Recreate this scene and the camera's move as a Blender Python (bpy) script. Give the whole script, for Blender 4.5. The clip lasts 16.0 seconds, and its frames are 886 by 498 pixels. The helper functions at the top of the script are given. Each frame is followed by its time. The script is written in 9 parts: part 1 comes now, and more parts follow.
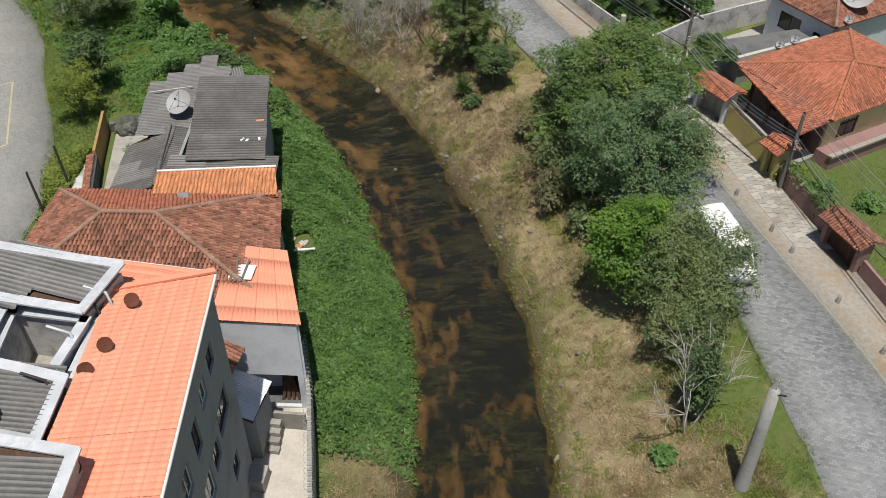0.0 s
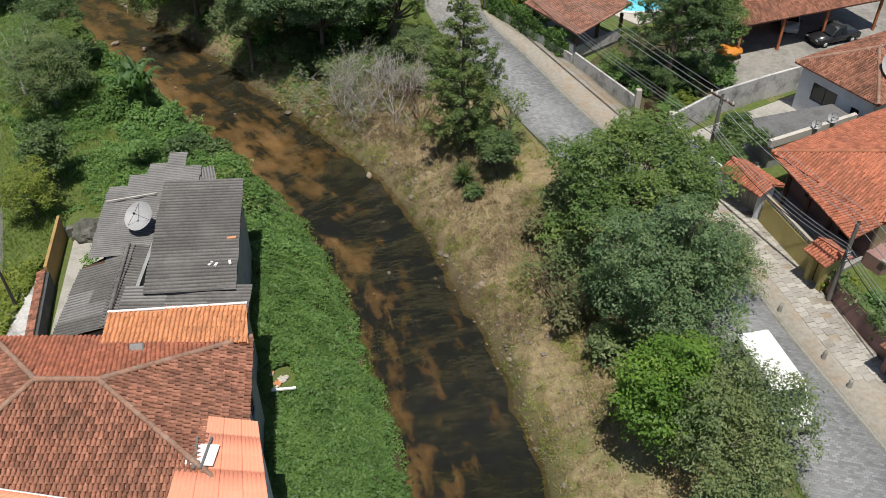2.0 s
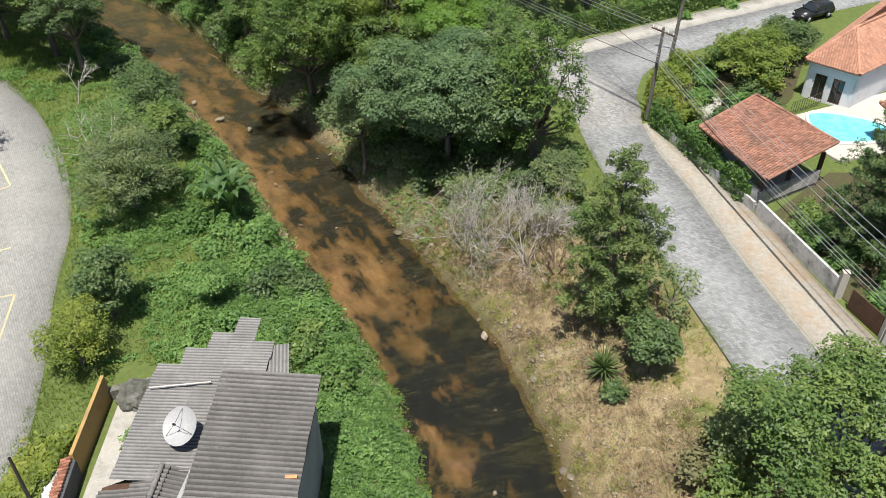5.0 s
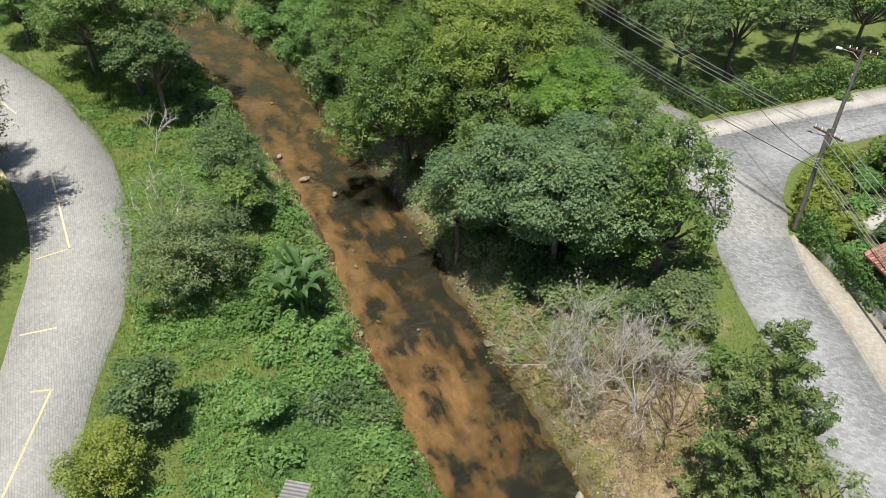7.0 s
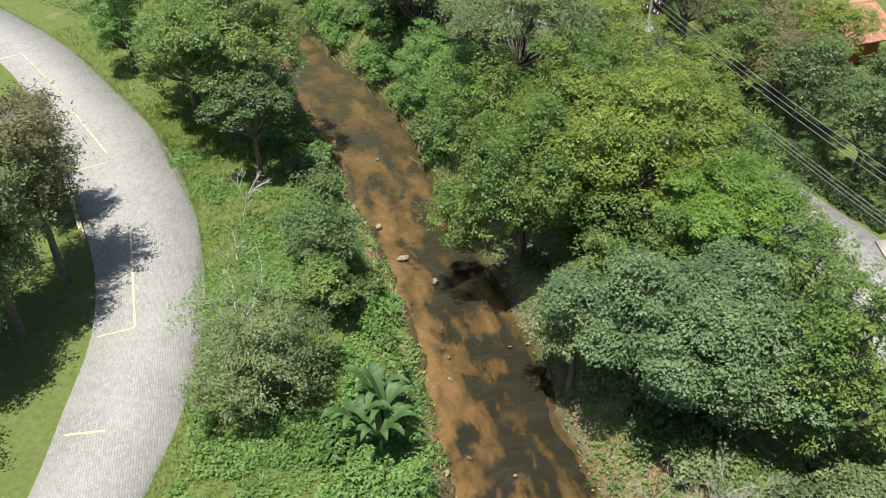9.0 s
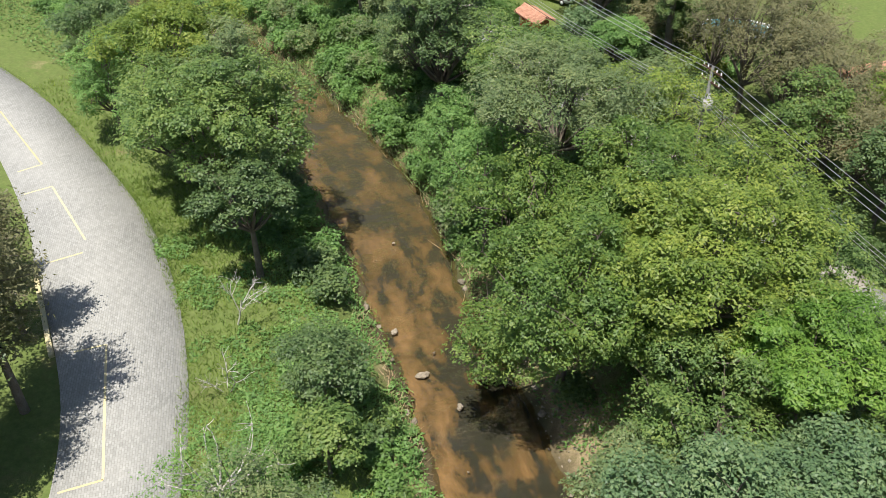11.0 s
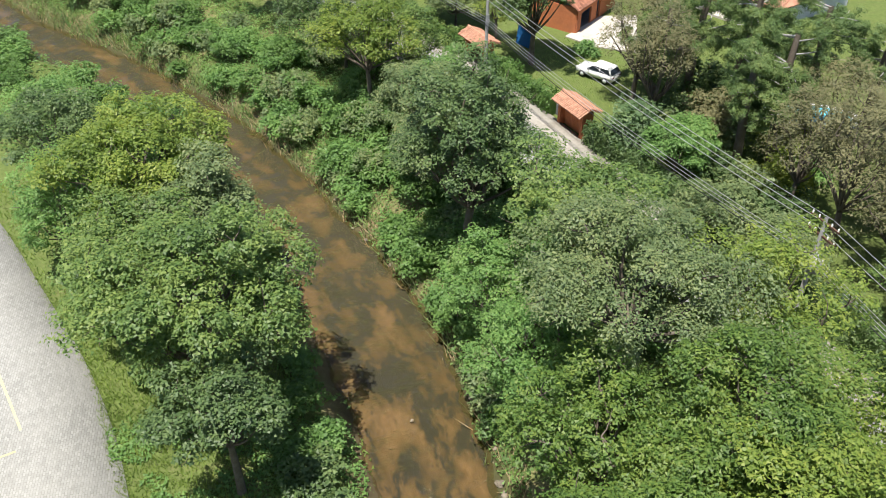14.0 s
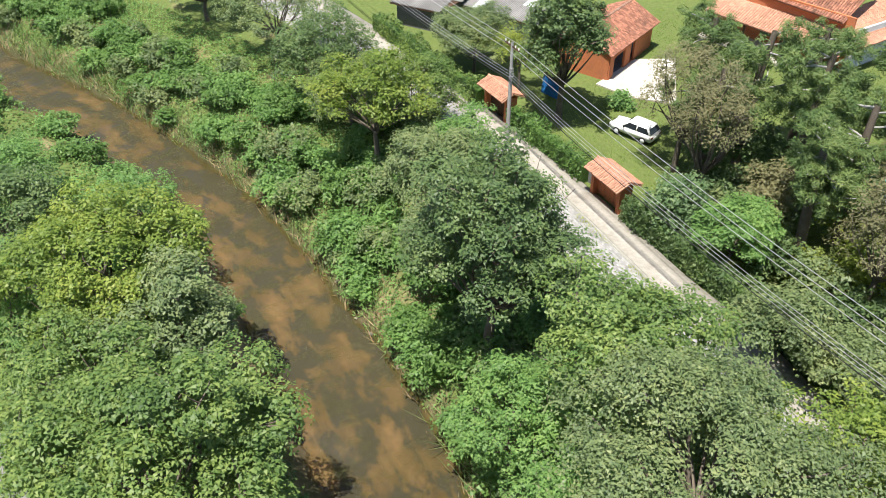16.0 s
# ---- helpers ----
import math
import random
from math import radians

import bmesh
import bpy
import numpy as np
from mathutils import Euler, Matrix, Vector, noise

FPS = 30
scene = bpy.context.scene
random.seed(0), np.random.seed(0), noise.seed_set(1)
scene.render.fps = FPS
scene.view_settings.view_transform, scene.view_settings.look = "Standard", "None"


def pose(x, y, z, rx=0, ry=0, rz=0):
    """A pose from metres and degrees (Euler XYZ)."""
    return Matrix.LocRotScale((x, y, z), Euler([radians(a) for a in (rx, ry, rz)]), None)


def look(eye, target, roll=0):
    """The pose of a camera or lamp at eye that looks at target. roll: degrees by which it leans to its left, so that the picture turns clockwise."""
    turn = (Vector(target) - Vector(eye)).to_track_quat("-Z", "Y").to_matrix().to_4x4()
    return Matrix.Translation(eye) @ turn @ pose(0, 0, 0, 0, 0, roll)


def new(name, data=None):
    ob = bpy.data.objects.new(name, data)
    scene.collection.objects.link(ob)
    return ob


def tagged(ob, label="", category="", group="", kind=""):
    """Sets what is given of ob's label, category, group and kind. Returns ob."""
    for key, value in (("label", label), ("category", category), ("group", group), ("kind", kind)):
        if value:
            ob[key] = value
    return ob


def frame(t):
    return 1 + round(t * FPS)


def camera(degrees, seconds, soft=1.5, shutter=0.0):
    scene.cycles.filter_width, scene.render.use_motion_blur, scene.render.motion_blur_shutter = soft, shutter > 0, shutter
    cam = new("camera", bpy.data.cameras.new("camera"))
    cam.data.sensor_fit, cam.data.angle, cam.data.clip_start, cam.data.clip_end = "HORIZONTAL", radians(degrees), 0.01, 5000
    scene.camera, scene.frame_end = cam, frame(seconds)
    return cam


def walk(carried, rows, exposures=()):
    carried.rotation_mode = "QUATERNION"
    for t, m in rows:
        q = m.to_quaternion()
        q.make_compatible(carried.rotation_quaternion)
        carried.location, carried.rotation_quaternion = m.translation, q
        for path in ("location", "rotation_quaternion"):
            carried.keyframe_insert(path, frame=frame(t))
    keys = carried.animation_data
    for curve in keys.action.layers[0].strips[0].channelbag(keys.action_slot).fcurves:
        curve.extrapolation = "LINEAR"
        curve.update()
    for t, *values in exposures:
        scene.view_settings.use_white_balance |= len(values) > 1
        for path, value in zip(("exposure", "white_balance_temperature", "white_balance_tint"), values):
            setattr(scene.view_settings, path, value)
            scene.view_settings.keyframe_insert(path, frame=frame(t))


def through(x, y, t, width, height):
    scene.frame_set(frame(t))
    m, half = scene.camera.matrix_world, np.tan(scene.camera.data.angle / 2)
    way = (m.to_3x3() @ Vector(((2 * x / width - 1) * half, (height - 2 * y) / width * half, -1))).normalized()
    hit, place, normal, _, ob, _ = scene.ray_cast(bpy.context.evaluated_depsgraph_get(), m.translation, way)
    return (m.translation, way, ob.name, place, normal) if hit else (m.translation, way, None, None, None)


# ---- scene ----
cam = camera(55.3, 16.0, soft=0.7)
METRES, EYE, TILT, LEAN, TURN = 84.0, 37.0, -41.08, -0.51, 0.0
ROWS = [
    (0.0, 0.0, 0.0, 0.0, 0.0, 0.0, 0.0),
    (0.5, 0.0006, 0.0171, 0.0163, -0.04, 0.38, 0.26),
    (1.0, 0.0012, 0.0368, 0.0349, -0.03, 0.68, 0.49),
    (1.5, 0.0011, 0.0588, 0.0542, -0.01, 0.99, 0.73),
    (2.0, 0.0003, 0.0822, 0.0739, -0.01, 1.29, 0.91),
    (2.5, -0.0012, 0.1059, 0.0947, 0.43, 1.51, 0.62),
    (3.0, -0.0036, 0.1295, 0.116, 1.92, 1.67, -0.78),
    (5.5, -0.0237, 0.2491, 0.2213, 8.73, 1.83, -6.51),
    (6.0, -0.031, 0.2724, 0.2419, 10.02, 1.76, -7.64),
    (6.5, -0.0392, 0.2958, 0.262, 11.75, 1.57, -9.2),
    (7.0, -0.0483, 0.3185, 0.2825, 13.64, 1.27, -10.81),
    (7.5, -0.0593, 0.341, 0.302, 15.62, 0.93, -12.54),
    (8.0, -0.0716, 0.3633, 0.3211, 17.6, 0.51, -14.22),
    (8.5, -0.0852, 0.3848, 0.34, 19.56, 0.05, -15.88),
    (9.0, -0.1001, 0.4063, 0.3589, 20.58, -0.19, -16.67),
    (11.5, -0.1827, 0.5085, 0.4519, 21.62, -0.32, -17.22),
    (12.0, -0.1999, 0.5285, 0.4703, 21.71, -0.32, -17.27),
    (12.5, -0.2179, 0.5475, 0.4885, 21.72, -0.34, -17.29),
    (13.0, -0.2359, 0.5662, 0.5071, 21.73, -0.34, -17.33),
    (13.5, -0.254, 0.5849, 0.5255, 21.71, -0.31, -17.36),
    (14.0, -0.2703, 0.6051, 0.5431, 21.74, -0.29, -17.39),
    (14.5, -0.2854, 0.6257, 0.5598, 22.37, -0.5, -17.92),
    (15.0, -0.3, 0.6459, 0.577, 22.44, -0.56, -17.88),
    (15.5, -0.3149, 0.6662, 0.5942, 22.5, -0.57, -17.85),
    (16.0, -0.3305, 0.6857, 0.6116, 22.54, -0.61, -17.83),
]
walk(cam, [(t, pose(0, 0, EYE, TILT, LEAN, TURN) @ pose(METRES * x, METRES * y, METRES * z, 90 + pitch, roll, yaw)) for t, x, y, z, yaw, pitch, roll in ROWS],
     exposures=[(0.0, -0.07), (2.5, 0.15), (3.0, 0.28), (5.5, 0.63), (7.2, 0.60), (9.0, 0.80), (12.5, 0.80), (16.0, 1.06)])

# ---- light ----
SUN_DOWN = Vector((0.02, 0.29, -1.0)).normalized()
world = bpy.data.worlds.new("world")
scene.world = world
world.use_nodes = True
wn = world.node_tree
sky = wn.nodes.new("ShaderNodeTexSky")
sky.sky_type = "NISHITA"
sky.sun_disc = False
sky.sun_elevation = math.asin(-SUN_DOWN.z)
sky.sun_rotation = math.atan2(-SUN_DOWN.x, -SUN_DOWN.y)
wn.links.new(sky.outputs[0], wn.nodes["Background"].inputs[0])
wn.nodes["Background"].inputs[1].default_value = 0.078
sun_data = bpy.data.lights.new("sun", "SUN")
sun_data.energy, sun_data.angle, sun_data.color = 5.0, radians(0.5), (1.0, 0.95, 0.87)
sun = new("sun", sun_data)
sun.matrix_world = look((0, 60, 90), Vector((0, 60, 90)) + SUN_DOWN)

# ---- materials ----


def base(name, rough=0.8, spec=0.3, metal=0.0):
    m = bpy.data.materials.new(name)
    m.use_nodes = True
    t = m.node_tree
    b = t.nodes["Principled BSDF"]
    b.inputs["Roughness"].default_value = rough
    b.inputs["Specular IOR Level"].default_value = spec
    b.inputs["Metallic"].default_value = metal
    return m, t, b


def node(t, kind, **values):
    n = t.nodes.new("ShaderNode" + kind)
    for k, v in values.items():
        n.inputs[k].default_value = v
    return n


def place(t, stretch=(1, 1, 1)):
    g = t.nodes.new("ShaderNodeNewGeometry")
    mp = t.nodes.new("ShaderNodeMapping")
    mp.inputs["Scale"].default_value = stretch
    t.links.new(g.outputs["Position"], mp.inputs["Vector"])
    return mp.outputs["Vector"]


def noise_of(t, vec, scale, detail=4.0, rough=0.6):
    n = node(t, "TexNoise", Scale=scale, Detail=detail, Roughness=rough)
    t.links.new(vec, n.inputs["Vector"])
    return n.outputs["Fac"]


def ramp(t, fac, stops):
    r = t.nodes.new("ShaderNodeValToRGB")
    el = r.color_ramp.elements
    while len(el) < len(stops):
        el.new(0.5)
    for e, (p, c) in zip(el, stops):
        e.position, e.color = p, (c, c, c, 1) if isinstance(c, (int, float)) else (*c, 1)
    t.links.new(fac, r.inputs["Fac"])
    return r.outputs["Color"]


def mix(t, fac, a, b, how="MIX"):
    m = t.nodes.new("ShaderNodeMix")
    m.data_type, m.blend_type = "RGBA", how
    for i, v in ((0, fac), (6, a), (7, b)):
        if isinstance(v, (int, float)):
            m.inputs[i].default_value = v
        elif isinstance(v, tuple):
            m.inputs[i].default_value = (*v, 1)
        else:
            t.links.new(v, m.inputs[i])
    return m.outputs[2]


def bumped(t, b, height, strength=0.4, distance=0.02):
    n = node(t, "Bump", Strength=strength, Distance=distance)
    t.links.new(height, n.inputs["Height"])
    t.links.new(n.outputs["Normal"], b.inputs["Normal"])


def worn(name, light, dark, stain, rough=0.85, scale=0.6, fine=9.0, spec=0.25, amount=0.6, metal=0.0, bump=0.3, vary=0.25):
    """A weathered surface: two tones, stains at one scale, grain at another, a change from piece to piece."""
    m, t, b = base(name, rough, spec, metal)
    v = place(t)
    big = noise_of(t, v, scale, 5.0, 0.65)
    small = noise_of(t, v, fine, 4.0, 0.7)
    col = mix(t, ramp(t, small, [(0.3, 0.0), (0.7, 1.0)]), dark, light)
    col = mix(t, ramp(t, big, [(0.48, 0.0), (0.72, amount)]), col, stain)
    info = t.nodes.new("ShaderNodeObjectInfo")
    isl = t.nodes.new("ShaderNodeNewGeometry")
    add = node(t, "Math")
    add.operation = "ADD"
    t.links.new(info.outputs["Random"], add.inputs[0])
    t.links.new(isl.outputs["Random Per Island"], add.inputs[1])
    fr = node(t, "Math")
    fr.operation = "FRACT"
    t.links.new(add.outputs[0], fr.inputs[0])
    tone = ramp(t, fr.outputs[0], [(0.0, 1.0 - vary), (1.0, 1.0)])
    col = mix(t, 1.0, col, tone, "MULTIPLY")
    t.links.new(col, b.inputs["Base Color"])
    bumped(t, b, small, bump, 0.01)
    return m


def leafy(name, dark, mid, light, rough=0.55, through=0.35, patch=0.35, gain=(2.36, 1.76, 1.88)):
    """Leaves: tones from leaf to leaf and from branch to branch, some light coming through."""
    dark, mid, light = ((c[0] * gain[0], c[1] * gain[1], c[2] * gain[2]) for c in (dark, mid, light))
    m, t, b = base(name, rough, 0.35)
    g = t.nodes.new("ShaderNodeNewGeometry")
    v = place(t)
    n = noise_of(t, v, patch, 3.0, 0.6)
    add = node(t, "Math")
    add.operation = "MULTIPLY_ADD"
    t.links.new(n, add.inputs[0])
    add.inputs[1].default_value = 1.1
    sub = node(t, "Math")
    sub.operation = "MULTIPLY_ADD"
    t.links.new(g.outputs["Random Per Island"], sub.inputs[0])
    sub.inputs[1].default_value, sub.inputs[2].default_value = 0.4, -0.85
    clump = node(t, "Math")
    clump.operation = "MULTIPLY_ADD"
    t.links.new(noise_of(t, v, 1.7, 2.0, 0.5), clump.inputs[0])
    clump.inputs[1].default_value = 0.7
    mottle = node(t, "Math")
    mottle.operation = "MULTIPLY_ADD"
    grit = noise_of(t, v, 9.0, 2.0, 0.6)
    t.links.new(grit, mottle.inputs[0])
    mottle.inputs[1].default_value = 0.5
    t.links.new(sub.outputs[0], mottle.inputs[2])
    t.links.new(mottle.outputs[0], clump.inputs[2])
    t.links.new(clump.outputs[0], add.inputs[2])
    col = ramp(t, add.outputs[0], [(0.0, dark), (0.45, mid), (1.0, light)])
    t.links.new(col, b.inputs["Base Color"])
    tr = node(t, "BsdfTranslucent")
    t.links.new(mix(t, 0.5, col, mix(t, 1.0, col, (1.4, 1.6, 0.6), "MULTIPLY")), tr.inputs["Color"])
    ms = node(t, "MixShader")
    ms.inputs[0].default_value = through * 1.3
    t.links.new(b.outputs[0], ms.inputs[1])
    t.links.new(tr.outputs[0], ms.inputs[2])
    t.links.new(ms.outputs[0], t.nodes["Material Output"].inputs["Surface"])
    return m


def setts(name, stone, joint, tint, long=0.24, high=0.13, turn=0.0, uneven=0.56):
    """Stone setts in rows, worn and dusty."""
    m, t, b = base(name, 0.85, 0.3)
    g = t.nodes.new("ShaderNodeNewGeometry")
    mp = t.nodes.new("ShaderNodeMapping")
    mp.inputs["Rotation"].default_value = (0, 0, turn)
    t.links.new(g.outputs["Position"], mp.inputs["Vector"])
    br = node(t, "TexBrick", Scale=1.0)
    br.offset = 0.5
    br.inputs["Brick Width"].default_value = long
    br.inputs["Row Height"].default_value = high
    br.inputs["Mortar Size"].default_value = 0.014
    br.inputs["Mortar Smooth"].default_value = 0.4
    br.inputs["Color1"].default_value = (*stone, 1)
    br.inputs["Color2"].default_value = (*(c * uneven for c in stone), 1)
    br.inputs["Mortar"].default_value = (*joint, 1)
    warp = mix(t, 0.035, mp.outputs["Vector"], node(t, "TexNoise", Scale=1.6).outputs["Color"], "ADD")
    t.links.new(warp, br.inputs["Vector"])
    v = place(t)
    big = noise_of(t, v, 0.22, 6.0, 0.7)
    mid = noise_of(t, v, 2.3, 4.0, 0.7)
    col = mix(t, ramp(t, big, [(0.42, 0.0), (0.68, 0.5)]), br.outputs["Color"], tint)
    col = mix(t, 0.35, col, ramp(t, mid, [(0.3, 0.45), (0.75, 1.0)]), "MULTIPLY")
    t.links.new(col, b.inputs["Base Color"])
    bumped(t, b, br.outputs["Fac"], 0.5, -0.02)
    return m



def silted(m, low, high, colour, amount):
    """A darker colour towards the troughs of corrugated sheets, stronger in patches."""
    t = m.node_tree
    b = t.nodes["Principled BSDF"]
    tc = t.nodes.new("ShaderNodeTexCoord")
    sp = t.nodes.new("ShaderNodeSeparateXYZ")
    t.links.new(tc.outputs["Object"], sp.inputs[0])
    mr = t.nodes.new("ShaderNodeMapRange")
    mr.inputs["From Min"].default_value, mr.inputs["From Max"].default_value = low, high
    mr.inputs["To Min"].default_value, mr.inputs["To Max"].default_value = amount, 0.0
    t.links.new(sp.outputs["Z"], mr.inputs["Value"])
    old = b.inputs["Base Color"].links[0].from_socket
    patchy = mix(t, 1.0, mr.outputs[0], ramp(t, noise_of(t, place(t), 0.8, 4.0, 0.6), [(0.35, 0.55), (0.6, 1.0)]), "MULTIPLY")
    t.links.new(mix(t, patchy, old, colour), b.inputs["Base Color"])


M = {}
M["road_left"] = setts("cobble_pale", (0.33, 0.328, 0.31), (0.21, 0.207, 0.185), (0.37, 0.362, 0.335), 0.26, 0.14, 0.9, 0.78)
M["road_lane"] = setts("cobble_lane", (0.355, 0.352, 0.34), (0.22, 0.218, 0.20), (0.41, 0.40, 0.38), 0.26, 0.14, 0.6)
M["road_right"] = setts("cobble_grey", (0.31, 0.32, 0.325), (0.19, 0.19, 0.18), (0.37, 0.375, 0.375), 0.26, 0.15, 0.25)
M["walkway"] = worn("walkway_stone", (0.43, 0.395, 0.34), (0.29, 0.265, 0.22), (0.36, 0.25, 0.145), scale=0.4, fine=3.5, amount=0.85)
M["slab"] = worn("paving_slab", (0.47, 0.445, 0.40), (0.36, 0.34, 0.30), (0.25, 0.22, 0.175), scale=0.6, fine=5.0, amount=0.7, vary=0.3)
M["lane_walk"] = worn("lane_footpath", (0.38, 0.355, 0.315), (0.27, 0.25, 0.215), (0.20, 0.175, 0.135), scale=0.5, fine=3.0, amount=0.75)
M["kerb"] = worn("kerb_stone", (0.40, 0.39, 0.35), (0.26, 0.25, 0.22), (0.16, 0.15, 0.11), scale=1.2)
M["concrete"] = worn("old_concrete", (0.42, 0.40, 0.36), (0.30, 0.29, 0.26), (0.14, 0.14, 0.12), scale=0.7)
M["forecourt"] = worn("stained_forecourt", (0.33, 0.315, 0.285), (0.22, 0.21, 0.19), (0.13, 0.125, 0.11), scale=0.35, fine=2.5, amount=0.8)
M["dark_concrete"] = worn("dark_concrete", (0.20, 0.20, 0.20), (0.13, 0.13, 0.13), (0.06, 0.06, 0.06), scale=0.7)
M["pale_concrete"] = worn("pale_concrete", (0.62, 0.58, 0.52), (0.50, 0.46, 0.40), (0.34, 0.32, 0.28), scale=0.8)
M["orange_sheet"] = worn("orange_painted_sheet", (0.84, 0.335, 0.21), (0.78, 0.30, 0.185), (0.74, 0.36, 0.25), rough=0.6, scale=0.4, vary=0.1, bump=0.1)
M["orange_tile"] = worn("orange_tile", (0.76, 0.35, 0.17), (0.62, 0.26, 0.12), (0.44, 0.19, 0.10), scale=1.0, fine=7, vary=0.3)
M["brown_tile"] = worn("weathered_brown_tile", (0.50, 0.235, 0.155), (0.25, 0.105, 0.068), (0.13, 0.075, 0.055), scale=0.55, fine=7, vary=0.55, amount=0.75)
M["red_tile"] = worn("red_clay_tile", (0.58, 0.22, 0.13), (0.42, 0.145, 0.085), (0.20, 0.10, 0.07), scale=0.5, fine=6, vary=0.42)
M["old_tile"] = worn("old_red_tile", (0.46, 0.245, 0.175), (0.28, 0.125, 0.085), (0.155, 0.105, 0.08), scale=0.6, fine=7, vary=0.45, amount=0.8)
M["pale_tile"] = worn("pale_orange_tile", (0.55, 0.30, 0.205), (0.41, 0.21, 0.14), (0.28, 0.15, 0.10), scale=0.8, fine=6, vary=0.3)
M["ridge_red"] = worn("red_ridge", (0.50, 0.20, 0.11), (0.38, 0.14, 0.08), (0.25, 0.12, 0.08), scale=1.5)
M["ridge_tile"] = worn("ridge_mortar", (0.38, 0.24, 0.17), (0.26, 0.13, 0.09), (0.30, 0.27, 0.23), scale=2.0)
M["fibre_dark"] = worn("dark_fibre_cement", (0.19, 0.18, 0.17), (0.125, 0.12, 0.115), (0.26, 0.25, 0.235), scale=0.5, fine=5, vary=0.3)
M["fibre_grey"] = worn("grey_fibre_cement", (0.28, 0.272, 0.26), (0.20, 0.195, 0.19), (0.17, 0.165, 0.155), scale=0.6, fine=5, vary=0.25)
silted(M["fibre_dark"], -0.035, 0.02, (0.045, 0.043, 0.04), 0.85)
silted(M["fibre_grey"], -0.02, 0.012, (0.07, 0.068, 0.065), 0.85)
M["zinc"] = worn("zinc_sheet", (0.72, 0.74, 0.76), (0.52, 0.54, 0.56), (0.33, 0.34, 0.35), rough=0.45, metal=0.15, fine=4, scale=1.0, vary=0.15)
M["white_wall"] = worn("white_render", (0.66, 0.68, 0.72), (0.58, 0.60, 0.64), (0.40, 0.41, 0.42), scale=0.6, vary=0.05)
M["grey_wall"] = worn("grey_render", (0.34, 0.35, 0.34), (0.26, 0.27, 0.26), (0.16, 0.165, 0.16), scale=0.5, vary=0.05)
M["cream_wall"] = worn("cream_render", (0.70, 0.56, 0.32), (0.60, 0.47, 0.26), (0.45, 0.36, 0.22), scale=0.6, vary=0.05)
M["olive_wall"] = worn("olive_yellow_render", (0.47, 0.40, 0.17), (0.40, 0.33, 0.13), (0.30, 0.25, 0.12), scale=0.7, vary=0.05)
M["pink_and_shaded_wall"] = worn("faded_pink_and_shaded_render", (0.34, 0.21, 0.19), (0.25, 0.15, 0.14), (0.13, 0.09, 0.085), scale=0.8, vary=0.05)
M["brick_wall"] = worn("orange_brick", (0.55, 0.20, 0.09), (0.42, 0.14, 0.06), (0.30, 0.12, 0.07), scale=1.0, fine=8)
M["streaked_wall"] = worn("streaked_render", (0.62, 0.61, 0.59), (0.46, 0.45, 0.44), (0.13, 0.13, 0.125), scale=0.9, fine=4, amount=0.85, vary=0.3)
M["dark_wood"] = worn("dark_wood", (0.13, 0.075, 0.045), (0.08, 0.045, 0.03), (0.05, 0.035, 0.03), scale=2.0)
M["bark"] = worn("bark", (0.17, 0.14, 0.11), (0.10, 0.08, 0.06), (0.22, 0.20, 0.17), scale=2.0, fine=14)
M["pale_bark"] = worn("pale_dead_wood", (0.60, 0.57, 0.52), (0.46, 0.43, 0.39), (0.36, 0.32, 0.28), scale=2.0, fine=14)
M["brown_twig"] = worn("brown_twigs", (0.22, 0.15, 0.10), (0.15, 0.10, 0.07), (0.28, 0.22, 0.16), scale=2.0, fine=14)
M["pole"] = worn("pole_concrete", (0.20, 0.185, 0.165), (0.14, 0.13, 0.115), (0.10, 0.09, 0.08), scale=2.0)
M["pale_pole"] = worn("pale_pole_concrete", (0.42, 0.41, 0.39), (0.33, 0.32, 0.31), (0.25, 0.24, 0.23), scale=2.0)
M["wire"] = worn("wire_aluminium", (0.50, 0.50, 0.52), (0.40, 0.40, 0.42), (0.3, 0.3, 0.3), rough=0.4, metal=0.6)
M["black_wire"] = worn("black_cable", (0.03, 0.03, 0.03), (0.02, 0.02, 0.02), (0.05, 0.05, 0.05), rough=0.6)
M["tarred"] = worn("tarred_render", (0.085, 0.09, 0.095), (0.055, 0.06, 0.065), (0.14, 0.14, 0.13), scale=0.9)
M["rock"] = worn("mossy_rock", (0.22, 0.215, 0.19), (0.10, 0.10, 0.085), (0.05, 0.055, 0.035), scale=0.9, fine=4, amount=0.8)
M["iron"] = worn("dark_iron", (0.06, 0.055, 0.05), (0.035, 0.03, 0.03), (0.10, 0.05, 0.03), rough=0.6)
M["rust"] = worn("rusty_dish", (0.16, 0.05, 0.028), (0.10, 0.035, 0.02), (0.12, 0.04, 0.02), rough=0.8)
M["dish"] = worn("pale_dish_mesh", (0.40, 0.40, 0.40), (0.32, 0.32, 0.32), (0.26, 0.26, 0.26), rough=0.5, vary=0.05)
M["stone"] = worn("river_stone", (0.34, 0.29, 0.22), (0.20, 0.17, 0.13), (0.12, 0.10, 0.07), scale=1.5, vary=0.5)
M["yellow_paint"] = worn("worn_yellow_paint", (0.58, 0.50, 0.27), (0.48, 0.42, 0.25), (0.38, 0.36, 0.29), scale=1.5, amount=0.9)
M["white_paint"] = worn("white_paint", (0.80, 0.80, 0.78), (0.72, 0.72, 0.70), (0.55, 0.55, 0.53), rough=0.4, spec=0.5, vary=0.05)
M["black_paint"] = worn("black_car_paint", (0.025, 0.025, 0.028), (0.02, 0.02, 0.022), (0.04, 0.04, 0.04), rough=0.25, spec=0.5)
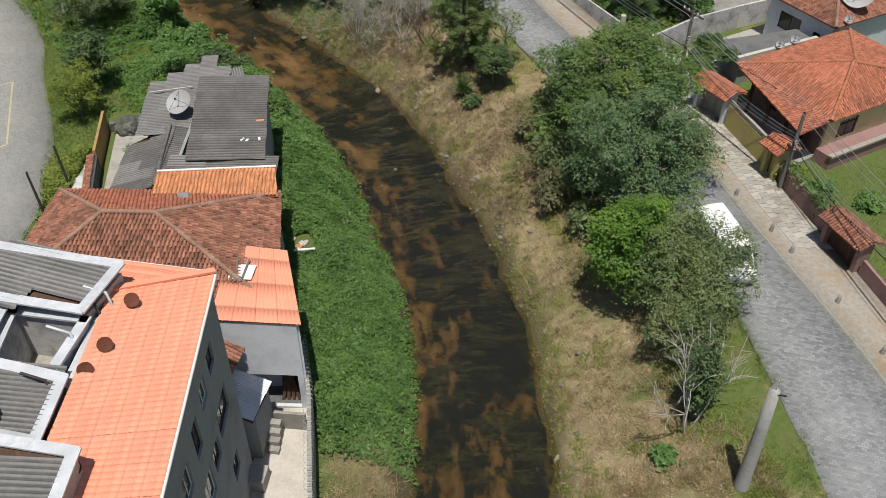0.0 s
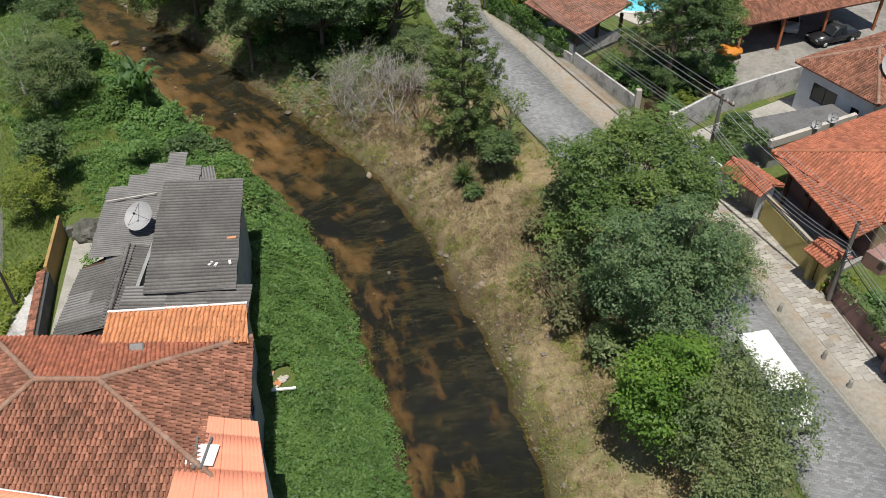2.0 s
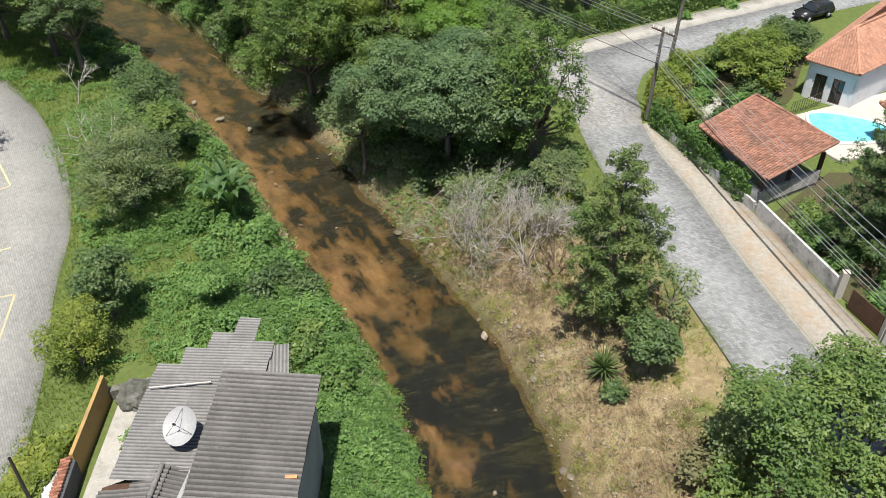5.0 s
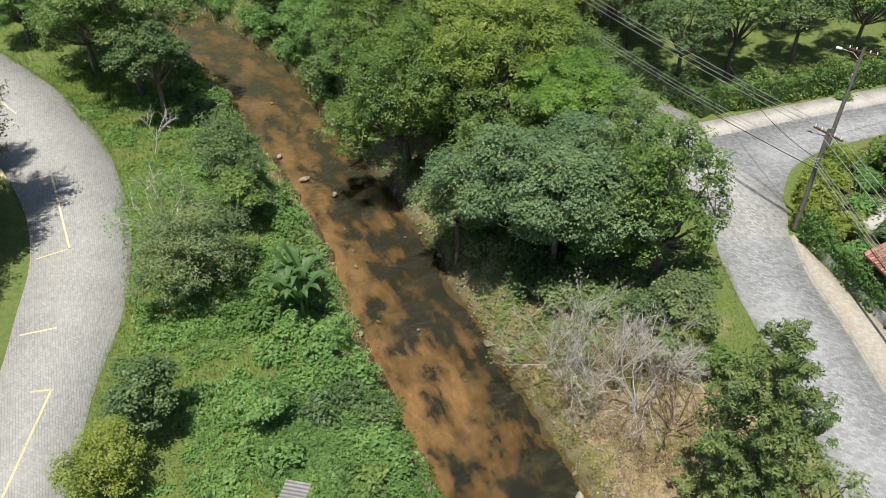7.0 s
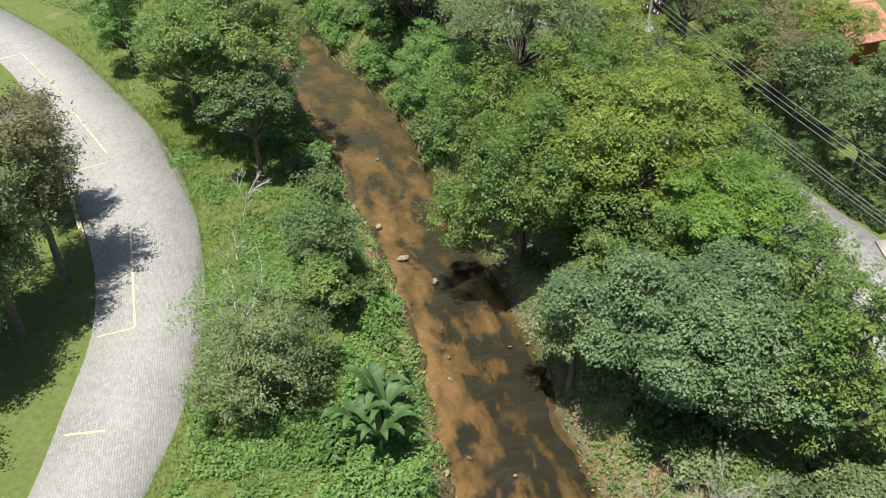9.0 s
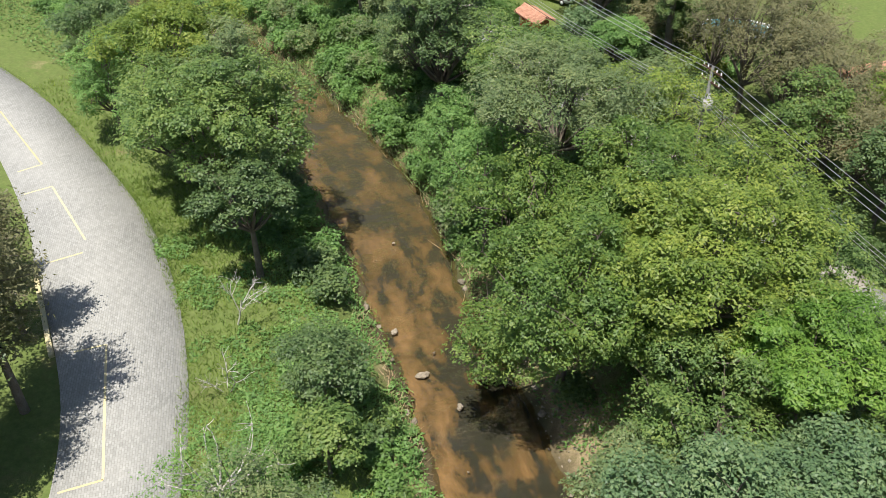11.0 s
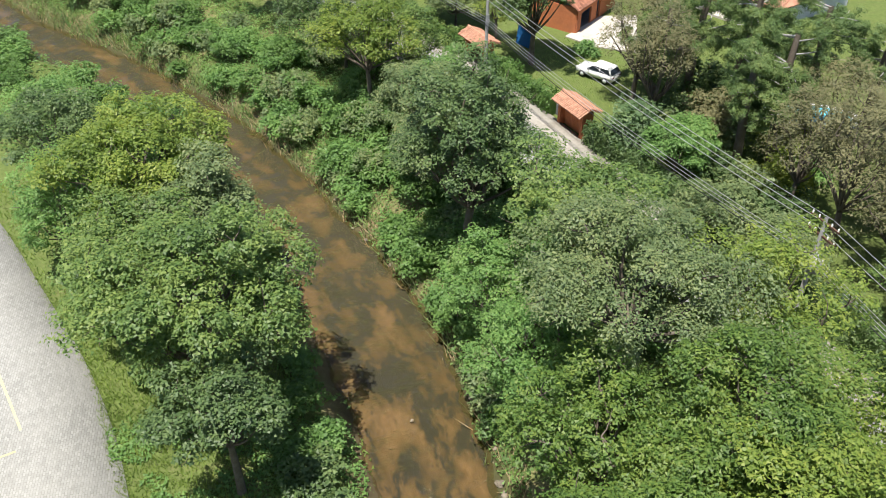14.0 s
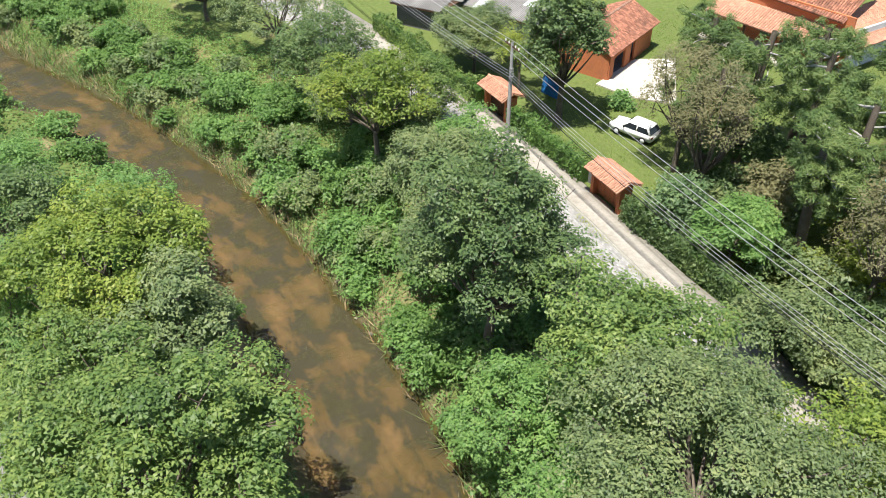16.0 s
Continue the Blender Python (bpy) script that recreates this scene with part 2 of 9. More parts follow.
M["blue_paint"] = worn("blue_grey_car_paint", (0.16, 0.24, 0.28), (0.13, 0.20, 0.24), (0.2, 0.26, 0.3), rough=0.25, spec=0.5)
M["tyre"] = worn("tyre_rubber", (0.025, 0.025, 0.025), (0.02, 0.02, 0.02), (0.04, 0.04, 0.04), rough=0.9)
M["blue_tarp"] = worn("blue_tarpaulin", (0.03, 0.17, 0.45), (0.02, 0.12, 0.35), (0.05, 0.2, 0.5), rough=0.5)
M["orange_tarp"] = worn("orange_tarpaulin", (0.75, 0.30, 0.04), (0.6, 0.22, 0.03), (0.5, 0.2, 0.04), rough=0.5)
M["straw"] = leafy("dry_straw", (0.17, 0.118, 0.064), (0.35, 0.26, 0.155), (0.54, 0.42, 0.27), 0.8, 0.15, 0.8, (1, 1, 1))
M["garden_soil"] = worn("garden_soil", (0.12, 0.10, 0.06), (0.06, 0.055, 0.032), (0.075, 0.10, 0.03), scale=0.9, fine=5.0, amount=0.9, spec=0.1, bump=0.8)
M["ochre"] = worn("ochre_render", (0.42, 0.28, 0.11), (0.33, 0.21, 0.08), (0.22, 0.15, 0.08), scale=0.8, vary=0.05)
M["grey_bark"] = worn("grey_dead_wood", (0.56, 0.53, 0.48), (0.42, 0.39, 0.35), (0.33, 0.29, 0.24), scale=2.0, fine=14)
M["brown_litter"] = leafy("dead_brush_stalks", (0.07, 0.05, 0.032), (0.14, 0.10, 0.065), (0.26, 0.20, 0.14), 0.85, 0.1, 0.8, (1, 1, 1))
M["pale_litter"] = leafy("dry_fallen_leaves", (0.18, 0.12, 0.07), (0.34, 0.25, 0.165), (0.52, 0.43, 0.32), 0.8, 0.1, 0.8, (1, 1, 1))
M["fresh_grass"] = leafy("fresh_grass_blades", (0.030, 0.066, 0.012), (0.064, 0.128, 0.024), (0.12, 0.19, 0.044), 0.7, 0.3, 0.3)
M["glass"], gt, gb = base("dark_window_glass", 0.06, 0.5)
gb.inputs["Base Color"].default_value = (0.02, 0.025, 0.03, 1)
M["pool"], gt, gb = base("pool_water", 0.05, 0.5)
gt.links.new(ramp(gt, noise_of(gt, place(gt), 1.5), [(0.3, (0.10, 0.50, 0.62)), (0.7, (0.22, 0.66, 0.74))]), gb.inputs["Base Color"])

# leaves, by kind
M["ivy"] = leafy("creeper_leaves", (0.020, 0.053, 0.013), (0.041, 0.104, 0.024), (0.076, 0.163, 0.041), 0.5, 0.3, 0.5)
M["weed"] = leafy("weed_leaves", (0.024, 0.062, 0.018), (0.053, 0.135, 0.034), (0.102, 0.20, 0.055), 0.55, 0.3, 0.35)
M["yellow_weed"] = leafy("yellowish_leaves", (0.036, 0.066, 0.012), (0.080, 0.140, 0.024), (0.15, 0.20, 0.04), 0.55, 0.35, 0.4)
M["grass"] = leafy("grass_blades", (0.05, 0.085, 0.016), (0.10, 0.165, 0.032), (0.18, 0.23, 0.06), 0.7, 0.3, 0.3)
M["dark_leaf"] = leafy("dark_leaves", (0.014, 0.036, 0.013), (0.034, 0.076, 0.025), (0.072, 0.130, 0.040), 0.5, 0.25)
M["grey_leaf"] = leafy("grey_green_leaves", (0.026, 0.058, 0.024), (0.058, 0.108, 0.042), (0.115, 0.172, 0.066), 0.5, 0.28)
M["green_leaf"] = leafy("green_leaves", (0.018, 0.048, 0.014), (0.048, 0.106, 0.027), (0.106, 0.176, 0.044), 0.5, 0.3)
M["deep_leaf"] = leafy("deep_green_leaves", (0.016, 0.044, 0.011), (0.041, 0.096, 0.019), (0.094, 0.160, 0.032), 0.5, 0.3)
M["blue_leaf"] = leafy("blue_green_leaves", (0.021, 0.054, 0.024), (0.048, 0.106, 0.044), (0.098, 0.168, 0.069), 0.5, 0.28)
M["bright_leaf"] = leafy("bright_leaves", (0.022, 0.062, 0.010), (0.056, 0.138, 0.020), (0.110, 0.215, 0.032), 0.5, 0.33)
M["lime_leaf"] = leafy("feathery_leaves", (0.022, 0.064, 0.012), (0.056, 0.138, 0.022), (0.105, 0.205, 0.037), 0.5, 0.35)
M["yellow_leaf"] = leafy("yellow_green_leaves", (0.024, 0.056, 0.011), (0.064, 0.126, 0.022), (0.140, 0.205, 0.040), 0.5, 0.33)
M["conifer_leaf"] = leafy("conifer_sprays", (0.016, 0.038, 0.011), (0.042, 0.086, 0.023), (0.100, 0.150, 0.043), 0.6, 0.2)
M["brown_leaf"] = leafy("brownish_needles", (0.034, 0.050, 0.022), (0.066, 0.088, 0.040), (0.105, 0.128, 0.060), 0.6, 0.25)
M["pine_leaf"] = leafy("pine_needles", (0.018, 0.045, 0.015), (0.044, 0.096, 0.029), (0.10, 0.165, 0.050), 0.55, 0.25)
M["banana_leaf"] = leafy("banana_leaves", (0.014, 0.046, 0.014), (0.030, 0.080, 0.024), (0.06, 0.125, 0.045), 0.55, 0.3)

# ground: grass, straw and soil by where they grow
M["ground"], gt, gb = base("ground_earth", 0.95, 0.1)
gv = place(gt)
dry = gt.nodes.new("ShaderNodeAttribute")
dry.attribute_name = "dryness"
g1, g2, g3 = noise_of(gt, gv, 0.35, 5.0, 0.65), noise_of(gt, gv, 3.0, 5.0, 0.7), noise_of(gt, gv, 18.0, 3.0, 0.7)
green = mix(gt, ramp(gt, g2, [(0.3, 0.0), (0.7, 1.0)]), (0.066, 0.100, 0.025), (0.135, 0.182, 0.052))
green = mix(gt, ramp(gt, g3, [(0.35, 0.0), (0.65, 0.7)]), green, (0.100, 0.122, 0.040))
straw = mix(gt, ramp(gt, g2, [(0.3, 0.0), (0.7, 1.0)]), (0.29, 0.21, 0.13), (0.54, 0.42, 0.285))
straw = mix(gt, ramp(gt, g3, [(0.40, 0.0), (0.60, 0.9)]), straw, (0.19, 0.17, 0.075))
pale = gt.nodes.new("ShaderNodeAttribute")
pale.attribute_name = "paleness"
straw = mix(gt, pale.outputs["Fac"], mix(gt, 1.0, straw, (0.74, 0.66, 0.58), "MULTIPLY"), straw)
pm = node(gt, "Math")
pm.operation = "MULTIPLY_ADD"
gt.links.new(g1, pm.inputs[0])
pm.inputs[1].default_value = 1.3
pa = node(gt, "Math")
pa.operation = "ADD"
gt.links.new(dry.outputs["Fac"], pa.inputs[0])
pa.inputs[1].default_value = -0.65
gt.links.new(pa.outputs[0], pm.inputs[2])
ground_mix = mix(gt, ramp(gt, pm.outputs[0], [(0.30, 0.0), (0.70, 0.92)]), green, straw)
soil = ramp(gt, noise_of(gt, gv, 1.3, 6.0, 0.72), [(0.46, 0.0), (0.60, 0.6)])
soil = mix(gt, 1.0, soil, ramp(gt, dry.outputs["Fac"], [(0.1, 0.15), (0.5, 1.0)]), "MULTIPLY")
ground_mix = mix(gt, soil, ground_mix, (0.165, 0.120, 0.075))
wet = gt.nodes.new("ShaderNodeAttribute")
wet.attribute_name = "wetness"
ground_mix = mix(gt, wet.outputs["Fac"], ground_mix, (0.055, 0.045, 0.026))
gt.links.new(ground_mix, gb.inputs["Base Color"])
bumped(gt, gb, g3, 0.8, 0.05)

# river bed: rusty sand with dark weed in streaks along the flow
M["bed"], gt, gb = base("river_bed", 0.8, 0.2)
uvn = gt.nodes.new("ShaderNodeUVMap")
uvn.uv_map = "flow"
mp = gt.nodes.new("ShaderNodeMapping")
mp.inputs["Scale"].default_value = (0.42, 1.0, 1.0)
gt.links.new(uvn.outputs[0], mp.inputs["Vector"])
fv = mp.outputs["Vector"]
warp = node(gt, "TexNoise", Scale=0.8, Detail=4.0)
gt.links.new(fv, warp.inputs["Vector"])
wv = mix(gt, 0.8, fv, warp.outputs["Color"], "ADD")
zones = noise_of(gt, wv, 0.33, 2.0, 0.5)
blots = noise_of(gt, wv, 0.95, 7.0, 0.56)
rags = noise_of(gt, wv, 4.0, 6.0, 0.72)
grain = noise_of(gt, uvn.outputs[0], 7.0, 5.0, 0.75)


def blend_sum(t, terms):
    """A weighted sum of greys."""
    last = None
    for value, weight in terms:
        n = node(t, "Math")
        n.operation = "MULTIPLY_ADD"
        t.links.new(value, n.inputs[0])
        n.inputs[1].default_value = weight
        n.inputs[2].default_value = 0.0
        if last:
            t.links.new(last, n.inputs[2])
        last = n.outputs[0]
    return last


depth = gt.nodes.new("ShaderNodeAttribute")
depth.attribute_name = "weed"
# upstream, murky water and reflected sky are put into the bed's colour
murk_sheen = gt.nodes.new("ShaderNodeAttribute")
murk_sheen.attribute_name = "murk_sheen"
sand = mix(gt, ramp(gt, rags, [(0.35, 0.0), (0.65, 1.0)]), (0.180, 0.117, 0.058), (0.268, 0.180, 0.100))
brown = mix(gt, ramp(gt, rags, [(0.35, 0.0), (0.65, 1.0)]), (0.070, 0.044, 0.018), (0.130, 0.082, 0.034))
sandy = blend_sum(gt, [(zones, 0.40), (noise_of(gt, wv, 1.3, 7.0, 0.66), 0.60), (depth.outputs["Fac"], -1.3)])
bedcol = mix(gt, ramp(gt, sandy, [(0.33, 0.0), (0.56, 1.0)]), brown, sand)
dark = mix(gt, ramp(gt, rags, [(0.35, 0.0), (0.7, 1.0)]), (0.003, 0.0060, 0.0065), (0.012, 0.018, 0.018))
dark = mix(gt, murk_sheen.outputs["Fac"], dark, (0.020, 0.027, 0.026))
weedy = blend_sum(gt, [(blots, 0.62), (zones, -0.30), (rags, 0.24), (grain, 0.08), (depth.outputs["Fac"], 1.0)])
crisp = ramp(gt, weedy, [(0.360, 0.0), (0.400, 0.92)])
hazy = ramp(gt, weedy, [(0.355, 0.0), (0.395, 0.9)])
olive = mix(gt, murk_sheen.outputs["Fac"], (0.030, 0.024, 0.011), (0.060, 0.048, 0.020))
bedcol = mix(gt, ramp(gt, weedy, [(0.26, 0.0), (0.39, 0.85)]), bedcol, olive)
bedcol = mix(gt, mix(gt, murk_sheen.outputs["Fac"], crisp, hazy), bedcol, dark)
bedcol = mix(gt, 0.55, bedcol, ramp(gt, grain, [(0.3, 0.5), (0.7, 1.0)]), "MULTIPLY")
bedcol = mix(gt, murk_sheen.outputs["Fac"], bedcol, mix(gt, 0.36, bedcol, (0.092, 0.088, 0.060)))
gt.links.new(bedcol, gb.inputs["Base Color"])
bumped(gt, gb, rags, 0.6, 0.08)

# water: clear and brownish, glossy by angle
M["water"] = bpy.data.materials.new("stream_water")
M["water"].use_nodes = True
gt = M["water"].node_tree
gt.nodes.remove(gt.nodes["Principled BSDF"])
tp = node(gt, "BsdfTransparent", Color=(0.82, 0.73, 0.55, 1))
gl = node(gt, "BsdfGlossy", Color=(1, 1, 1, 1), Roughness=0.05)
fr = node(gt, "Fresnel", IOR=1.34)
bp = node(gt, "Bump", Strength=1.0, Distance=0.3)
uvn = gt.nodes.new("ShaderNodeUVMap")
uvn.uv_map = "flow"
mp = gt.nodes.new("ShaderNodeMapping")
mp.inputs["Scale"].default_value = (1.0, 0.5, 1.0)
gt.links.new(uvn.outputs[0], mp.inputs["Vector"])
ripple = mix(gt, 1.0, noise_of(gt, mp.outputs[0], 6.0, 6.0, 0.75), ramp(gt, noise_of(gt, mp.outputs[0], 0.7, 3.0, 0.6), [(0.44, 0.03), (0.66, 1.0)]), "MULTIPLY")
gt.links.new(ripple, bp.inputs["Height"])
gt.links.new(bp.outputs[0], gl.inputs["Normal"])
gt.links.new(bp.outputs[0], fr.inputs["Normal"])
ms = node(gt, "MixShader")
gt.links.new(fr.outputs[0], ms.inputs[0])
gt.links.new(tp.outputs[0], ms.inputs[1])
gt.links.new(gl.outputs[0], ms.inputs[2])
gt.links.new(ms.outputs[0], gt.nodes["Material Output"].inputs["Surface"])

# ---- plan ----


def spline(pts, step=0.8):
    """A smooth line through points of the plan."""
    p = np.array([pts[0], *pts, pts[-1]], float)
    out = []
    for i in range(1, len(p) - 2):
        n = max(2, int(np.linalg.norm(p[i + 1] - p[i]) / step))
        for k in range(n):
            s = k / n
            out.append(0.5 * (2 * p[i] + (p[i + 1] - p[i - 1]) * s + (2 * p[i - 1] - 5 * p[i] + 4 * p[i + 1] - p[i + 2]) * s * s
                              + (3 * p[i] - p[i - 1] - 3 * p[i + 1] + p[i + 2]) * s ** 3))
    out.append(p[-2])
    return np.array(out)


# the stream: middle of the channel and half its width, from south to north-west
STREAM = [(2.3, -60, 3.9), (2.4, 10, 3.9), (2.3, 24, 3.9), (2.0, 33, 3.85), (0.6, 40.2, 3.85), (-1.3, 46.2, 3.9), (-3.7, 53, 3.8), (-6.5, 58.7, 3.8),
          (-10.3, 63.9, 3.9), (-15.5, 70.4, 3.75), (-21.7, 78.1, 3.65), (-27.9, 85.2, 3.55), (-34.1, 90.8, 3.4), (-40.2, 97.2, 3.7),
          (-46.8, 102.7, 3.8), (-55.3, 108.3, 3.4), (-65.0, 114.0, 3.0), (-72.3, 117.1, 2.8), (-80.7, 119.3, 3.0), (-90, 121.6, 3.0),
          (-103, 123.6, 2.8), (-121, 128, 3.0), (-150, 132, 3.5), (-260, 140, 4.0)]
mid = spline(STREAM)
CHANNEL = mid[:, :2]
HALF = mid[:, 2]
TANGENT = np.gradient(CHANNEL, axis=0)
TANGENT /= np.linalg.norm(TANGENT, axis=1)[:, None]
ALONG = np.concatenate([[0], np.cumsum(np.linalg.norm(np.diff(CHANNEL, axis=0), axis=1))])


def wobble(x, y, size, seed=0.0):
    """A smooth random field of about -1 to 1."""
    a = np.sin(x / size * 1.3 + 1.7 * np.sin(y / size * 0.9 + seed) + seed * 2.1)
    b = np.sin(y / size * 1.7 + 1.3 * np.sin(x / size * 1.1 + 2.0 + seed) + seed)
    c = np.sin((x + y) / size * 2.9 + seed * 3) * np.sin((x - y) / size * 2.3 + seed)
    return 0.4 * a + 0.35 * b + 0.25 * c


def shore(x, y):
    """How far a place lies from the water's edge (inside: minus), on which side (1: right bank), and its nearest step of the channel."""
    x, y = np.atleast_1d(np.asarray(x, float)), np.atleast_1d(np.asarray(y, float))
    d, side, at = np.empty(len(x)), np.empty(len(x)), np.empty(len(x), int)
    for s in range(0, len(x), 8000):
        q = np.stack([x[s:s + 8000], y[s:s + 8000]], 1)
        dd = ((q[:, None, :] - CHANNEL[None]) ** 2).sum(2)
        k = dd.argmin(1)
        rel = q - CHANNEL[k]
        d[s:s + 8000] = np.sqrt(dd[np.arange(len(q)), k]) - HALF[k]
        side[s:s + 8000] = np.sign(rel[:, 0] * TANGENT[k, 1] - rel[:, 1] * TANGENT[k, 0])
        at[s:s + 8000] = k
    return d, side, at


def height(x, y):
    """The ground's height."""
    x, y = np.atleast_1d(np.asarray(x, float)), np.atleast_1d(np.asarray(y, float))
    d, side, _ = shore(x, y)
    e = d + 0.28 * wobble(x, y, 0.9) + 0.35 * wobble(x, y, 2.6, 1.0)
    e = np.where(d > 6, d, e)
    right = np.interp(e, [-1.2, 0, 0.6, 2, 4, 7, 11], [-0.7, 0.0, 0.6, 1.35, 2.3, 3.2, 3.74])
    left = np.interp(e, [-1.2, 0, 0.5, 1.5, 3, 5], [-0.7, 0.0, 0.8, 1.7, 2.45, 2.55])
    z = np.where(side > 0, right, left)
    rough = 0.07 * wobble(x, y, 1.1, 3.0) + 0.05 * wobble(x, y, 0.45, 5.0)
    return z + np.where((d > 0.3) & (d < 9), rough, 0.0)


def gz(x, y):
    return float(height(x, y)[0])


def arrays_mesh(name, verts, faces, material=None, smooth=False):
    """A mesh from arrays of corners and of equal-sided faces."""
    me = bpy.data.meshes.new(name)
    verts, faces = np.asarray(verts, np.float32), np.asarray(faces, np.int32)
    n, k = faces.shape
    me.vertices.add(len(verts))
    me.vertices.foreach_set("co", verts.ravel())
    me.loops.add(n * k)
    me.loops.foreach_set("vertex_index", faces.ravel())
    me.polygons.add(n)
    me.polygons.foreach_set("loop_start", np.arange(0, n * k, k, dtype=np.int32))
    me.polygons.foreach_set("loop_total", np.full(n, k, np.int32))
    if smooth:
        me.polygons.foreach_set("use_smooth", np.ones(n, bool))
    me.update(calc_edges=True)
    if material:
        me.materials.append(material)
    return me


def put(name, me, parent=None, label="", category="", group="", kind="", m=None):
    ob = new(name, me)
    if parent:
        ob.parent = parent
    if m is not None:
        ob.matrix_basis = m
    return tagged(ob, label, category, group, kind)


def part(name, bm, material, parent, label="", m=None, smooth=False):
    """Links a bmesh as one mesh object under a thing or part."""
    me = bpy.data.meshes.new(name)
    if smooth:
        for f in bm.faces:
            f.smooth = True
    bm.to_mesh(me)
    bm.free()
    me.materials.append(material)
    return put(name, me, parent, label, m=m)


def empty(name, x, y, z, turn=0.0, label="", category="", group="", kind=""):
    ob = new(name)
    ob.empty_display_size = 0.2
    ob.matrix_basis = pose(x, y, z, 0, 0, turn)
    return tagged(ob, label, category, group, kind)


def grid_faces(nu, nv):
    i, j = np.meshgrid(np.arange(nu - 1), np.arange(nv - 1), indexing="ij")
    a = (i * nv + j).ravel()
    return np.stack([a, a + nv, a + nv + 1, a + 1], 1)


# ---- ground ----
gx = np.concatenate([[-1500, -700, -400, -260, -190, -150], np.arange(-125, 62, 0.8), [75, 100, 150, 260, 500, 1500]])
gy = np.concatenate([[-1500, -600, -250, -100, -40, -10], np.arange(4, 172, 0.8), [185, 210, 260, 400, 700, 1500]])
GX, GY = np.meshgrid(gx, gy, indexing="ij")
fx, fy = GX.ravel(), GY.ravel()
fz = height(fx, fy)
me = arrays_mesh("ground", np.stack([fx, fy, fz], 1), grid_faces(len(gx), len(gy)), M["ground"], True)
gd, gside, _ = shore(fx, fy)
dryness = np.where(gside > 0, np.interp(gd, [0, 1, 5, 8, 12], [0.55, 0.85, 0.75, 0.58, 0.48]), np.interp(gd, [0, 1, 3, 8], [0.6, 0.4, 0.15, 0.0]))
dryness = dryness - np.where((gside > 0) & (fy > 92), 0.45, 0) - np.where((gside > 0) & (fy > 69) & (fy <= 92) & (gd > 1.5), 0.35, 0) + np.where((gside > 0) & (fy < 50), np.interp(gd, [1.0, 4.0], [-0.04, -0.22]), 0)
dryness = dryness - np.where((gside > 0) & (gd > 15), 0.45, 0)
dryness = np.clip(dryness + 0.30 * wobble(fx, fy, 2.4, 4.0) + 0.18 * wobble(fx, fy, 0.9, 7.0), 0, 1)
at = me.attributes.new("dryness", "FLOAT", "POINT")
at.data.foreach_set("value", dryness.astype(np.float32))
at = me.attributes.new("paleness", "FLOAT", "POINT")
at.data.foreach_set("value", np.clip(np.interp(fy, [30, 40, 46, 54], [1.0, 0.9, 0.6, 0.8]) + 0.25 * wobble(fx, fy, 2.0, 6.0), 0, 1).astype(np.float32))
at = me.attributes.new("wetness", "FLOAT", "POINT")
at.data.foreach_set("value", np.interp(gd + 0.25 * wobble(fx, fy, 1.2, 9.0), [-0.2, 0.4, 1.0], [0.9, 0.6, 0.0]).astype(np.float32))
put("ground", me, label="grassy earth banks with straw and bare soil", category="ground", kind="structure")

# ---- stream ----
NORMAL = np.stack([TANGENT[:, 1], -TANGENT[:, 0]], 1)
cross = np.linspace(-1, 1, 25)


def ribbon(name, z, over, material, rough=0.0):
    pts, uv, weed, murk_sheen = [], [], [], []
    for i in range(len(CHANNEL)):
        for c in cross:
            q = CHANNEL[i] + NORMAL[i] * c * (HALF[i] + over)
            pts.append((q[0], q[1], z))
            uv.append((ALONG[i], c * HALF[i]))
            y = q[1]
            # more weed in the deep south reach, more sand under the trees
            weed.append(np.interp(y, [20, 45, 60, 68, 95, 120], [0.092, 0.098, 0.085, 0.035, 0.040, 0.06]) - 0.10 * max(0.0, -c - 0.55) + np.interp(y, [20, 60, 75, 95], [0.06, 0.09, 0.05, 0.03]) * c)
            # how much murk and painted sky reflection greys the bed, rising northwards
            murk_sheen.append(np.interp(y, [60, 80, 95, 106], [0.0, 0.25, 0.65, 1.0]))
    pts = np.array(pts)
    pts[:, 2] += rough * wobble(pts[:, 0], pts[:, 1], 0.7, 2.0)
    me = arrays_mesh(name, pts, grid_faces(len(CHANNEL), len(cross))[:, ::-1], material, True)
    lay = me.uv_layers.new(name="flow")
    ids = np.empty(len(me.loops), np.int32)
    me.loops.foreach_get("vertex_index", ids)
    lay.data.foreach_set("uv", np.array(uv, np.float32)[ids].ravel())
    w = me.attributes.new("weed", "FLOAT", "POINT")
    w.data.foreach_set("value", np.array(weed, np.float32))
    w = me.attributes.new("murk_sheen", "FLOAT", "POINT")
    w.data.foreach_set("value", np.array(murk_sheen, np.float32))
    return me


put("stream_bed", ribbon("stream_bed", -0.22, 0.9, M["bed"], 0.10), label="rusty orange sand bed with dark weed streaks", category="river bed", kind="structure")
water = put("water", ribbon("water", 0.0, 0.9, M["water"]), label="shallow clear brown stream water", category="water", kind="structure")
water.visible_shadow = False


